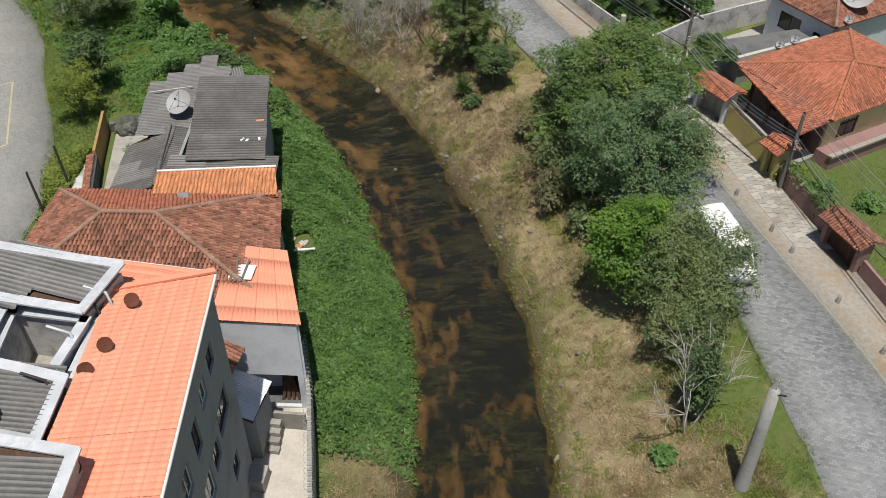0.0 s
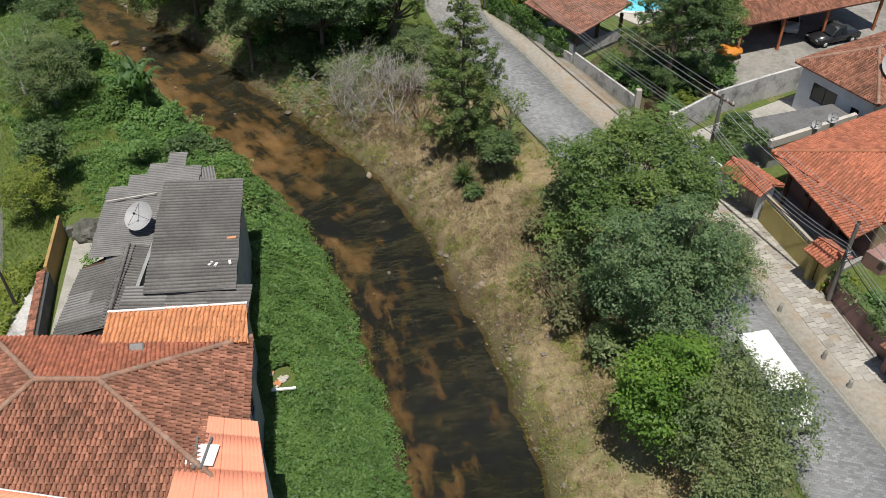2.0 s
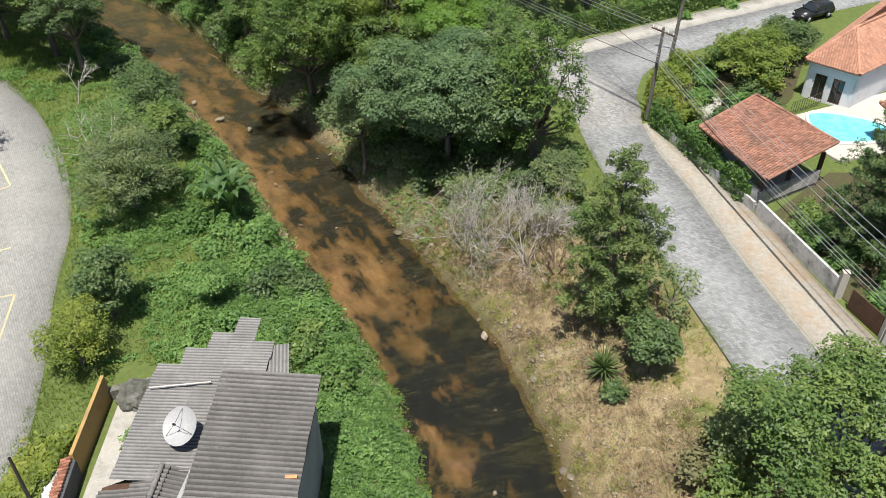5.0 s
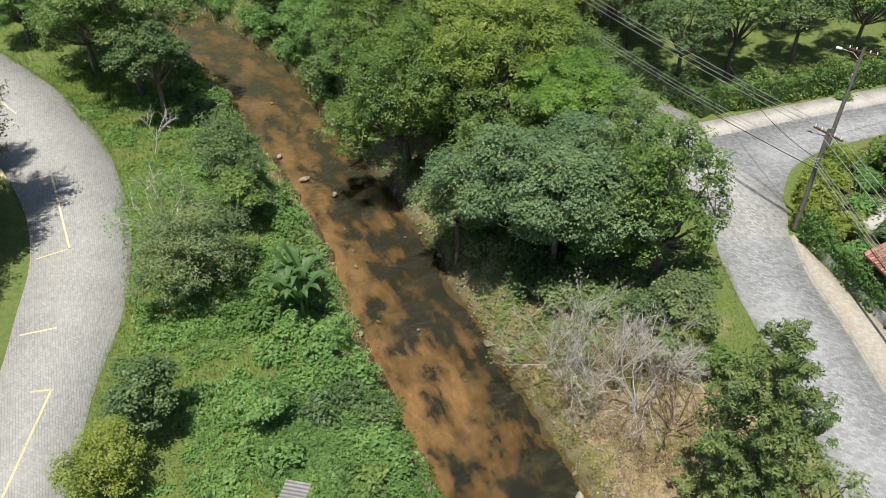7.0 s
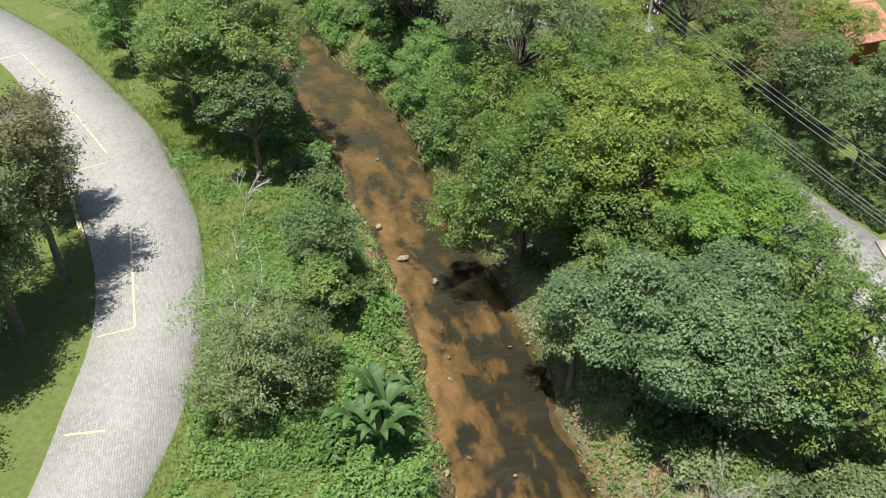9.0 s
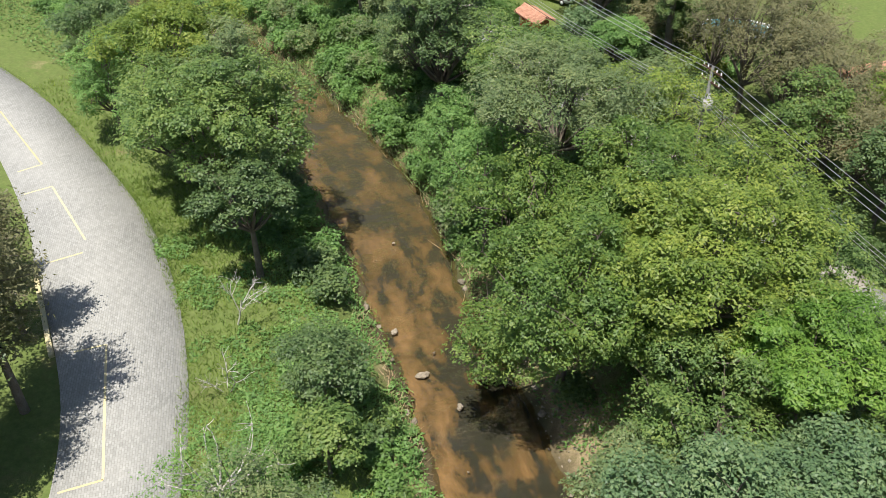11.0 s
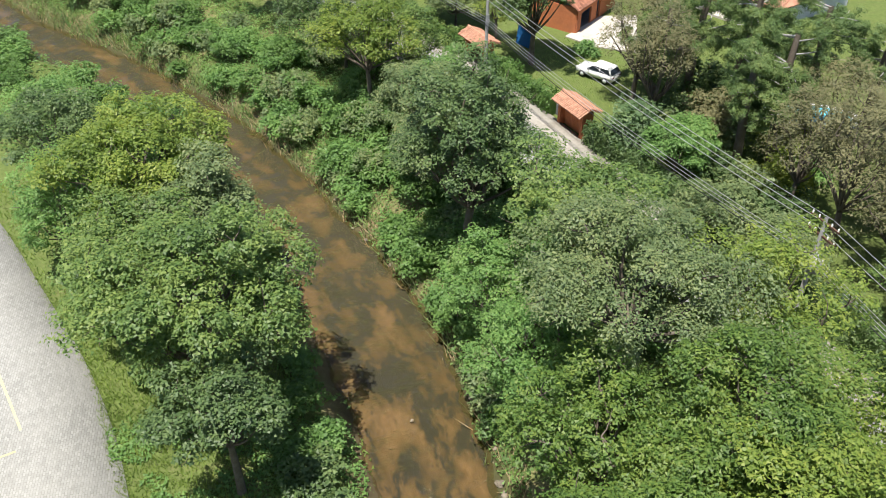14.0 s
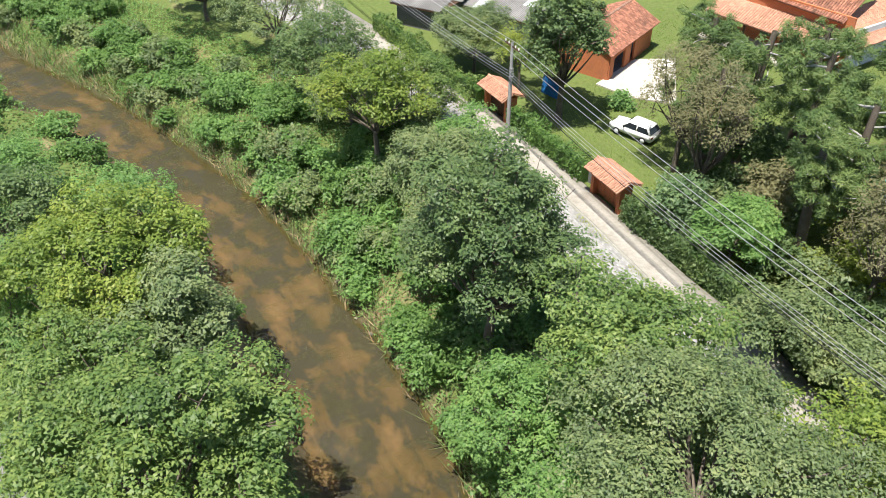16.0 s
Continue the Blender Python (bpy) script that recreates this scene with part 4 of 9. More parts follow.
def utility_pole(x, y, z, top, label, material="pole", lean=(0, 0), turn=0.0, arms=1, lamp=False, drum=False):
    root = empty("utility_pole", x, y, z, turn, label, "utility pole", "utility poles along the street")
    h = top - z
    put("pole", tubes("pole", [[(0, 0, 0, 0.17), (lean[0] * 0.5, lean[1] * 0.5, h * 0.5, 0.14), (*lean, h, 0.10)]], M[material], 10), root)
    for k in range(arms):
        bm = bmesh.new()
        box(bm, -1.0, 1.0, -0.05, 0.05, h - 0.35 - 0.8 * k, h - 0.25 - 0.8 * k)
        arm = part("cross_arm", bm, M["dark_wood"], root, m=Matrix.Translation((lean[0], lean[1], 0)))
        for s in (-0.9, -0.45, 0.45, 0.9):
            put("insulator", tubes("insulator", [[(s, 0, h - 0.25 - 0.8 * k, 0.04), (s, 0, h - 0.12 - 0.8 * k, 0.05), (s, 0, h - 0.06 - 0.8 * k, 0.02)]], M["white_paint"], 7), arm)
    for k in range(4):
        put("rack", tubes("rack", [[(0.12, -0.16, h - 2.0 - 0.2 * k, 0.045), (0.12, 0.16, h - 2.0 - 0.2 * k, 0.045)]], M["pale_pole"], 6), root)
    if drum:
        dr = put("transformer", tubes("transformer", [[(0.35, -0.1, h - 3.2, 0.02), (0.35, -0.1, h - 3.15, 0.33), (0.35, -0.1, h - 2.3, 0.33), (0.35, -0.1, h - 2.25, 0.02)]], M["pale_pole"], 14), root)
        for k in range(3):
            put("bushing", tubes("bushing", [[(0.2 + 0.15 * k, -0.1, h - 2.26, 0.05), (0.2 + 0.15 * k, -0.1, h - 1.98, 0.03)]], M["white_paint"], 7), dr)
    if lamp:
        put("lamp_arm", tubes("lamp_arm", [[(lean[0], lean[1], h - 1.0, 0.03), (lean[0] - 0.6, lean[1], h - 0.5, 0.025), (lean[0] - 1.4, lean[1], h - 0.45, 0.025)]], M["pale_pole"], 6), root)
        bm = bmesh.new()
        box(bm, -1.75, -1.35, -0.1, 0.1, h - 0.52, h - 0.38)
        soften(bm, 0.04)
        part("lamp_head", bm, M["white_paint"], root, m=Matrix.Translation((lean[0], lean[1], 0)))
    return root


def wire(a, b, sag, r, material, name="cable", label="overhead cable strung between street poles"):
    a, b = np.array(a, float), np.array(b, float)
    pts = []
    for i in range(15):
        s = i / 14
        p = a + (b - a) * s
        pts.append((p[0], p[1], p[2] - 4 * sag * s * (1 - s), r))
    put(name, tubes(name, [pts], M[material], 5), None, label, "cable", "overhead cables")


def car(x, y, z, turn, body, label, length=3.7, wide=1.58, high=1.42, boxy=0.0, category="car", pickup=False):
    """A car: rounded body with cabin, windows, wheels, lights."""
    root = empty("car", x, y, z, turn, label, category)
    h0 = 0.30
    bm = bmesh.new()
    L, W = length / 2, wide / 2
    prof = [(-L, 0.42), (-L + 0.05, 0.78), (-L * 0.42, 0.88), (L * 0.9, 0.92), (L, 0.75), (L, 0.42)]
    ring = []
    for px, pz in prof + [(L * 0.97, h0), (-L * 0.97, h0)]:
        ring.append([bm.verts.new((px, s * W * (0.93 if abs(px) > L * 0.93 else 1.0), pz)) for s in (-1, 1)])
    for i in range(len(ring)):
        j = (i + 1) % len(ring)
        bm.faces.new((ring[i][0], ring[j][0], ring[j][1], ring[i][1]))
    bm.faces.new([r[0] for r in ring][::-1])
    bm.faces.new([r[1] for r in ring])
    bmesh.ops.recalc_face_normals(bm, faces=bm.faces[:])
    bmesh.ops.bevel(bm, geom=bm.edges[:], offset=0.05, segments=2, affect="EDGES")
    bod = part("body", bm, body, root, smooth=True)
    c0, c1, c2, c3 = (-L * 0.45, -L * 0.12, L * (0.25 if pickup else 0.78), L * (0.32 if pickup else 0.95))
    bm = bmesh.new()
    lo = [bm.verts.new((px, s * W * 0.96, 0.88)) for px, s in ((c0, -1), (c3, -1), (c3, 1), (c0, 1))]
    hi = [bm.verts.new((px, s * W * 0.78, high)) for px, s in ((c1, -1), (c2, -1), (c2, 1), (c1, 1))]
    bm.faces.new(hi)
    bm.faces.new(lo[::-1])
    for i in range(4):
        j = (i + 1) % 4
        bm.faces.new((lo[i], lo[j], hi[j], hi[i]))
    bmesh.ops.recalc_face_normals(bm, faces=bm.faces[:])
    bmesh.ops.bevel(bm, geom=bm.edges[:], offset=0.05, segments=2, affect="EDGES")
    cab = part("cabin", bm, body, root, smooth=True)

    def pane(pts, nm="window"):
        b2 = bmesh.new()
        b2.faces.new([b2.verts.new(q) for q in pts])
        ob = part(nm, b2, M["glass"], cab)
        sol = ob.modifiers.new("thick", "SOLIDIFY")
        sol.thickness = 0.012
        sol.offset = 0

    def lerp(a, b, s):
        return a + (b - a) * s
    z0, z1 = 0.93, high - 0.09
    for s in (-1, 1):
        def side(px, zz):
            return (px, s * (lerp(W * 0.96, W * 0.78, (zz - 0.88) / (high - 0.88)) + 0.012), zz)
        m = lerp(c1, c2, 0.45)
        pane([side(c0 + 0.22, z0), side(m - 0.04, z0), side(m - 0.04, z1), side(c1 + 0.06, z1)])
        pane([side(m + 0.04, z0), side(c3 - 0.18, z0), side(c2 - 0.08, z1), side(m + 0.04, z1)])
    for xa, xb, nm, e in ((c0, c1, "windscreen", -0.012), (c3, c2, "rear_window", 0.012)):
        pane([(lerp(xa, xb, 0.1) + e, -W * 0.84, z0), (lerp(xa, xb, 0.1) + e, W * 0.84, z0), (lerp(xa, xb, 0.85) + e, W * 0.72, z1), (lerp(xa, xb, 0.85) + e, -W * 0.72, z1)], nm)
    for px in (-L * 0.62, L * 0.62):
        for s in (-1, 1):
            wh = put("wheel", tubes("wheel", [[(px, s * (W - 0.16), 0.29, 0.29), (px, s * (W + 0.01), 0.29, 0.29), (px, s * (W + 0.012), 0.29, 0.2)]], M["tyre"], 18), root)
            put("rim", tubes("rim", [[(px, s * (W - 0.02), 0.29, 0.19), (px, s * (W + 0.02), 0.29, 0.17), (px, s * (W + 0.022), 0.29, 0.01)]], M["zinc"], 14), wh)
    for s in (-1, 1):
        for px, mt, nm in ((-L - 0.005, "zinc", "headlight"), (L - 0.02, "rust", "tail_light")):
            bm = bmesh.new()
            box(bm, px, px + 0.03, s * W * 0.72 - 0.15, s * W * 0.72 + 0.15, 0.62, 0.76)
            part(nm, bm, M[mt], bod)
        bm = bmesh.new()
        box(bm, -L * 0.3, -L * 0.3 + 0.08, s * (W + 0.08) - 0.08, s * (W + 0.08) + 0.08, 0.9, 1.02)
        part("mirror", bm, M["tyre"], bod)
    return root

# ---- apartment building with orange sheet roof ----
apt = empty("apartment_building", 0, 0, 0, 0, "grey rendered apartment block with orange sheet roof", "building")
NE, NW, SE, SW = (-8.75, 23.3), (-20.5, 25.2), (-8.05, 6.0), (-20.5, 6.0)
wins = [(1.6, 2.5, 12.4, 13.5, 0), (3.2, 4.1, 12.3, 13.4, 4), (4.9, 5.7, 11.6, 13.2, 0), (6.6, 7.6, 11.6, 13.0, 6), (9.4, 10.3, 12.0, 13.3, 0),
        (1.2, 3.0, 9.2, 10.6, 0), (3.4, 4.4, 8.9, 10.1, 0), (4.8, 6.0, 8.6, 10.2, 7), (7.6, 8.6, 8.8, 10.1, 0), (10.0, 11.0, 8.8, 10.1, 0),
        (1.6, 2.6, 5.6, 6.8, 0), (4.6, 5.6, 5.4, 6.7, 5), (7.6, 8.6, 5.4, 6.7, 0)]
wall(apt, NE, SE, 2.4, 14.95, M["grey_wall"], 0.25, [w[:4] for w in wins])
for k, (s0, s1, z0, z1, bars) in enumerate(wins):
    window(apt, NE, SE, s0, s1, z0, z1, M["white_paint"] if bars else M["iron"], bars)
wall(apt, NW, NE, 2.4, 14.95, M["grey_wall"], 0.25)
wall(apt, SE, SW, 2.4, 14.95, M["grey_wall"], 0.25)
wall(apt, SW, NW, 2.4, 14.95, M["grey_wall"], 0.25)
roof = tagged(new("roof"), "orange painted ribbed sheet roof with grey centre")
roof.parent = apt
e = 15.15
EN, EW, ES = (-8.45, 23.65, e), (-20.6, 25.7, e), (-7.75, 5.5, e)
IN, IS, IW = (-11.6, 21.6, e + 0.95), (-11.5, 5.5, e + 0.95), (-20.6, 23.3, e + 0.95)
panel_roof(roof, [EN, ES, IS, IN], 15, 6, M["orange_sheet"], 1)
panel_roof(roof, [EW, EN, IN, IW], 11, 4, M["orange_sheet"], 2)
bm = bmesh.new()
box(bm, -0.05, 0.05, 0, 1, -0.04, 0.05)
hip = Vector(IN) - Vector(EN)
part("hip_cap", bm, M["orange_sheet"], roof, m=Matrix.Translation(Vector(EN) + Vector((0, 0, 0.09))) @ hip.to_track_quat("Y", "Z").to_matrix().to_4x4() @ Matrix.Diagonal((2.6, hip.length, 1, 1)))
for a, b in ((EN, ES), (EW, EN)):
    put("gutter", tubes("gutter", [[(a[0], a[1], a[2] - 0.05, 0.07), (b[0], b[1], b[2] - 0.05, 0.07)]], M["white_paint"], 8), roof)
# grey box structures in the middle of the roof
for poly, z1, nm in (([(-11.3, 22.2), (-17.5, 23.2), (-18.2, 20.9), (-11.9, 19.95)], 16.75, "north"), ([(-11.75, 17.3), (-14.35, 17.75), (-14.3, 15.2), (-11.75, 14.9)], 16.4, "mid"), ([(-14.6, 20.4), (-18.6, 20.9), (-18.6, 15.0), (-14.5, 15.2)], 16.7, "west"), ([(-10.3, 14.3), (-15.5, 15.0), (-15.5, 9.5), (-10.3, 9.2)], 16.75, "south")):
    part("roof_box", prism(poly, 15.3, z1 - 0.35), M["pale_concrete"], roof, "grey concrete roof upstand")
    p = [(x, y, z1) for x, y in poly]
    q = [p[0], p[3], (p[2][0], p[2][1], z1 + 0.35), (p[1][0], p[1][1], z1 + 0.35)]
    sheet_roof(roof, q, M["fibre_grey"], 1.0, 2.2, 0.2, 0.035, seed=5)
    for i in range(4):
        a, b = p[i], p[(i + 1) % 4]
        band(roof, (a[0], a[1], a[2] + 0.06 + (0.35 if i in (1, 2) else 0)), (b[0], b[1], b[2] + 0.06 + (0.35 if i in (0, 1) else 0)), 0.38, 0.035, M["zinc"])
for poly in ([(-11.45, 14.0), (-14.6, 14.6), (-14.6, 15.4), (-11.5, 15.1)], [(-11.45, 17.2), (-11.9, 17.2), (-11.75, 20.3), (-11.5, 20.3)]):
    part("valley_sheet", prism(poly, 15.7, 16.1), M["zinc"], roof)
for poly in ([(-20.5, 6.0), (-14.6, 6.0), (-14.6, 22.2), (-20.5, 23.3)], [(-14.6, 6.0), (-11.5, 5.6), (-11.55, 17.4), (-14.6, 17.4)], [(-14.6, 20.7), (-11.6, 20.3), (-11.6, 21.6), (-14.6, 22.2)]):
    part("roof_slab", prism(poly, 15.4, 15.6), M["pale_concrete"], roof, "flat pale concrete roof slab")
# light well between the boxes
wellp = [(-11.85, 19.9), (-14.45, 20.3), (-14.3, 17.95), (-12.2, 17.6)]
part("well_floor", prism(wellp, 14.2, 14.3), M["concrete"], roof)
for i in range(4):
    wall(roof, wellp[i], wellp[(i + 1) % 4], 14.3, 16.35, M["streaked_wall"], 0.16, name="well_wall")
    a, b = wellp[i], wellp[(i + 1) % 4]
    band(roof, (*a, 16.42), (*b, 16.42), 0.36, 0.04, M["zinc"])
for x, y in ((-10.7, 21.1), (-11.0, 19.0), (-11.3, 17.9), (-11.75, 15.5), (-10.5, 14.2)):
    dish(x, y, 15.92, 0.26, (0.35, -0.5, 0.75), M["rust"], "rust brown satellite dish on the orange roof", name="satellite_dish", group="rusty dishes on the roof", arms=0, depth=0.08)
for k, (x, y) in enumerate(((-11.3, 20.9), (-11.55, 20.4), (-11.9, 19.0), (-12.0, 17.0))):
    put("roof_pipe", tubes("roof_pipe", [[(x, y, 15.8, 0.05), (x - 0.1, y, 16.7, 0.05), (x - 0.9, y + 0.2, 16.8, 0.05)]], M["iron" if k % 2 else "zinc"], 7), apt)
dish(-13.4, 15.5, 16.6, 0.45, (0.2, -0.4, 0.9), M["zinc"], "grey metal dish between roof boxes")

# ---- annex and tiled house ----
annex = empty("annex", 0, 0, 0, 0, "white annex with flat orange sheet roof", "building")
A0, A1, A2, A3 = (-10.35, 32.2, 9.12), (-7.55, 31.9, 9.0), (-6.25, 26.95, 8.85), (-10.5, 27.1, 9.0)
roof = tagged(new("roof"), "orange painted sheet roof with white patch")
roof.parent = annex
panel_roof(roof, [A3, A2, A1, A0], 4, 3, M["orange_sheet"], 7)
wall(annex, (-10.4, 27.25), (-6.5, 27.1), 5.9, 8.8, M["white_wall"], 0.2)
wall(annex, (-6.5, 27.1), (-7.7, 31.8), 2.5, 8.8, M["white_wall"], 0.2)
wall(annex, (-10.4, 27.25), (-6.5, 27.1), 2.5, 5.9, M["white_wall"], 0.2, [(1.0, 3.6, 2.8, 5.2)])
part("floor_slab", prism([(-10.3, 27.3), (-6.7, 27.2), (-7.8, 31.7), (-10.3, 32)], 2.55, 2.75), M["dark_concrete"], annex)
wall(annex, (-10.3, 30.4), (-7.3, 30.4), 2.75, 8.7, M["dark_concrete"], 0.15)
for k in range(4):
    bm = bmesh.new()
    box(bm, -0.08, 0.08, -0.03, 0.03, 0, 1.7)
    ob = tagged(part("plank", bm, M["dark_wood"], None, m=pose(-7.0 - 0.28 * k, 27.5, 2.76, -14, 8 * (k - 1.5), 0)), "brown plank leaning in the open ground floor", "plank", "leaning planks")
bm = bmesh.new()
box(bm, -0.6, 0.6, -0.5, 0.5, 0, 0.03)
sheet = tagged(part("white_board", bm, M["white_paint"], None, m=pose(-9.5, 30.15, 9.15, 2, -2, -6)), "white sheet lying on the orange annex roof", "board")
for k in range(2):
    bm = bmesh.new()
    box(bm, -0.05, 0.05, -0.75, 0.75, 0, 0.05)
    tagged(part("batten", bm, M["dark_concrete"], None, m=pose(-9.75 + 0.42 * k, 30.2, 9.19, 2, -2, 6 - 12 * k)), "dark batten weighing down a white sheet", "batten", "battens on the roof")

house_c = empty("tiled_house", 0, 0, 0, 0, "white house under a weathered brown tile hip roof", "house")
zc = 8.5
CNW, CNE, CSE, CSW = (-20.9, 37.4, zc), (-8.75, 37.3, zc), (-7.6, 28.3, zc - 0.1), (-21.4, 28.3, zc)
RA, RB = (-16.7, 32.9, 10.6), (-14.1, 32.9, 10.55)
roofc = hip_roof(house_c, [CSW, CSE, CNE, CNW], RA, RB, M["brown_tile"], M["ridge_tile"], 150, "weathered brown clay tiles with mortared ridges", M["red_tile"])
wall(house_c, (-20.6, 37.1), (-9.0, 37.0), 2.4, 8.4, M["white_wall"], 0.2)
wall(house_c, (-9.0, 37.0), (-8.0, 28.5), 2.4, 8.4, M["grey_wall"], 0.2, [(1.5, 2.6, 5.6, 6.9)])
window(house_c, (-9.0, 37.0), (-8.0, 28.5), 1.5, 2.6, 5.6, 6.9, M["iron"])
wall(house_c, (-21.0, 28.5), (-20.6, 37.1), 2.4, 8.4, M["white_wall"], 0.2)
wall(house_c, (-8.0, 28.5), (-21.0, 28.5), 2.4, 8.4, M["white_wall"], 0.2)
bm = bmesh.new()
box(bm, -0.32, 0.32, -0.22, 0.22, 0.0, 0.18)
soften(bm, 0.06)
part("vent_cover", bm, M["fibre_grey"], house_c, "grey sheet vent cover on the tiles", pose(-13.6, 35.9, 9.28, 22, 0, 8))
strip_roof = tagged(new("lean_to_roof"), "bright orange clay tile strip with white flashing")
strip_roof.parent = house_c
tile_slope(strip_roof, [(-15.6, 36.6, 8.86), (-8.75, 36.6, 8.86), (-9.25, 39.05, 8.98), (-15.75, 38.5, 8.98)], M["orange_tile"], 120, 0.22, 0.4)
put("flashing", tubes("flashing", [[(-15.75, 38.55, 9.05, 0.07), (-9.2, 39.1, 9.05, 0.07)]], M["white_paint"], 6), strip_roof)

# ---- sheds with fibre cement roofs ----
shed = empty("shed", 0, 0, 0, 0, "low shed with dark corrugated fibre cement roof", "shed")
rf = tagged(new("roof"), "dark corrugated fibre cement sheets with debris")
rf.parent = shed
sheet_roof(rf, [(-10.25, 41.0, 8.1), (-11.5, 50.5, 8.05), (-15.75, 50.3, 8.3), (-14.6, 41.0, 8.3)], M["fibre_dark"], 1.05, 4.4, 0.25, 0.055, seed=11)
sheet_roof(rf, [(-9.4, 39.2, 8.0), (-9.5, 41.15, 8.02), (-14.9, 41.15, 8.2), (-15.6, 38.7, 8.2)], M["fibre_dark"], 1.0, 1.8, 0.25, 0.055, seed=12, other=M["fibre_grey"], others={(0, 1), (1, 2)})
for a, b in (((-10.6, 41.2), (-11.8, 50.2)), ((-11.8, 50.2), (-15.6, 50.1)), ((-15.6, 50.1), (-15.4, 39.3)), ((-9.8, 39.4), (-10.0, 41.2))):
    wall(shed, a, b, 2.4, 7.9, M["grey_wall"], 0.18)
bm = bmesh.new()
box(bm, -0.25, 0.25, -0.08, 0.08, 0, 0.05)
tagged(part("brick", bm, M["orange_tile"], None, m=pose(-11.2, 45.2, 8.16, 0, 0, 10)), "broken orange tile lying on dark sheets", "tile")
for x, y in ((-11.9, 43.0), (-11.6, 42.9), (-10.9, 43.1)):
    bm = bmesh.new()
    box(bm, -0.16, 0.16, -0.07, 0.07, 0, 0.06)
    tagged(part("scrap", bm, M["white_paint"], None, m=pose(x, y, 8.19, 0, 0, x * 40)), "white scrap lying on dark roof sheets", "scrap", "roof scraps")
shed2 = empty("shed", 0, 0, 0, 0, "shed with pale grey corrugated roof of stepped outline", "shed")
rf = tagged(new("roof"), "pale grey corrugated sheets with a stepped edge")
rf.parent = shed2
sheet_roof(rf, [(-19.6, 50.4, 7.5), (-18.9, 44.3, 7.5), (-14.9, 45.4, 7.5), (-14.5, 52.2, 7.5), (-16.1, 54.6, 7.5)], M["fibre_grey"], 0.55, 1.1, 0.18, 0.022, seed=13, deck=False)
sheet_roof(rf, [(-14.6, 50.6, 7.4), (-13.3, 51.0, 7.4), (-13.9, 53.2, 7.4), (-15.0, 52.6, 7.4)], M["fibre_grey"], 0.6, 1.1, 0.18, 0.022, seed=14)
part("deck", slab_under([(-19.1, 50.4, 7.44), (-18.5, 44.6, 7.44), (-15.0, 45.6, 7.44), (-14.8, 52.0, 7.44), (-16.3, 54.0, 7.44)], 0.1), M["dark_wood"], rf)
part("wall", prism([(-15.4, 46.0), (-15.0, 52.0), (-16.4, 53.7), (-18.9, 50.2), (-18.4, 45.0)], 2.4, 7.34), M["dark_concrete"], shed2)
put("batten", tubes("batten", [[(-19.3, 49.2, 7.75, 0.04), (-16.6, 50.0, 7.75, 0.04)]], M["pale_bark"], 5), shed2)
shed3 = empty("shed", 0, 0, 0, 0, "lean-to shed with dark grey corrugated roof", "shed")
rf = tagged(new("roof"), "dark grey corrugated sheets sloping to the yard")
rf.parent = shed3
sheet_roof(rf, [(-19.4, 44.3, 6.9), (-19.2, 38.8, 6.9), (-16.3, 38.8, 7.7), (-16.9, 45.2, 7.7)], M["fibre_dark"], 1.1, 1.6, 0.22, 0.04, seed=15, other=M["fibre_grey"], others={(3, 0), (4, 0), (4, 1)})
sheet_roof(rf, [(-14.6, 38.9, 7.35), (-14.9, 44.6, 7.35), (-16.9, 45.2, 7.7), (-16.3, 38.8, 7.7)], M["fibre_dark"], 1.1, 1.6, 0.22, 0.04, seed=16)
ridge(rf, (-16.3, 38.8, 7.78), (-16.9, 45.2, 7.78), M["fibre_dark"], 0.12)
part("wall", prism([(-19.1, 40.0), (-14.8, 39.6), (-15.4, 46.0), (-19.0, 43.8)], 2.4, 6.6), M["grey_wall"], shed3)
dish(-16.5, 46.8, 7.65, 0.86, (-0.25, -0.5, 0.8), M["dish"], "large pale mesh satellite dish on shed roof")
# yard
tagged(part("yard_floor", prism([(-23.6, 52.6), (-22.0, 54.0), (-19.2, 47.2), (-19.4, 39.5), (-21.4, 39.5)], 2.45, 2.68), M["concrete"], None), "pale concrete yard between shed and wall", "yard", kind="structure")
wl = empty("yard_wall", 0, 0, 0, 0, "rough rendered yard wall with tile coping", "wall")
wall(wl, (-21.3, 38.5), (-23.3, 47.4), 2.4, 3.9, M["tarred"], 0.3)
wall(wl, (-23.3, 47.4), (-24.2, 52.4), 2.4, 4.3, M["ochre"], 0.18, name="ochre_wall")
wall(wl, (-24.2, 52.4), (-20.6, 54.3), 2.4, 3.2, M["rock"], 0.4)
tile_slope(wl, [(-21.75, 38.5, 3.85), (-23.75, 47.4, 3.85), (-23.42, 47.5, 3.97), (-21.42, 38.6, 3.97)], M["brown_tile"], 0, 0.2, 0.3)
tagged(part("ramp", prism([(-25.9, 47.5), (-23.6, 48.4), (-22.0, 41.5), (-25.2, 41.5)], 2.4, 2.66), M["streaked_wall"], None), "stained concrete apron beside the road", "apron", kind="structure")
for x, y in ((-25.4, 42.6), (-24.7, 45.5)):
    root = empty("post", x, y, 2.5, 0, "dark leaning post beside the road", "post", "posts beside the road")
    put("pole", tubes("pole", [[(0, 0, 0, 0.10), (-0.35, 0.35, 3.2, 0.07)]], M["iron"], 8), root)
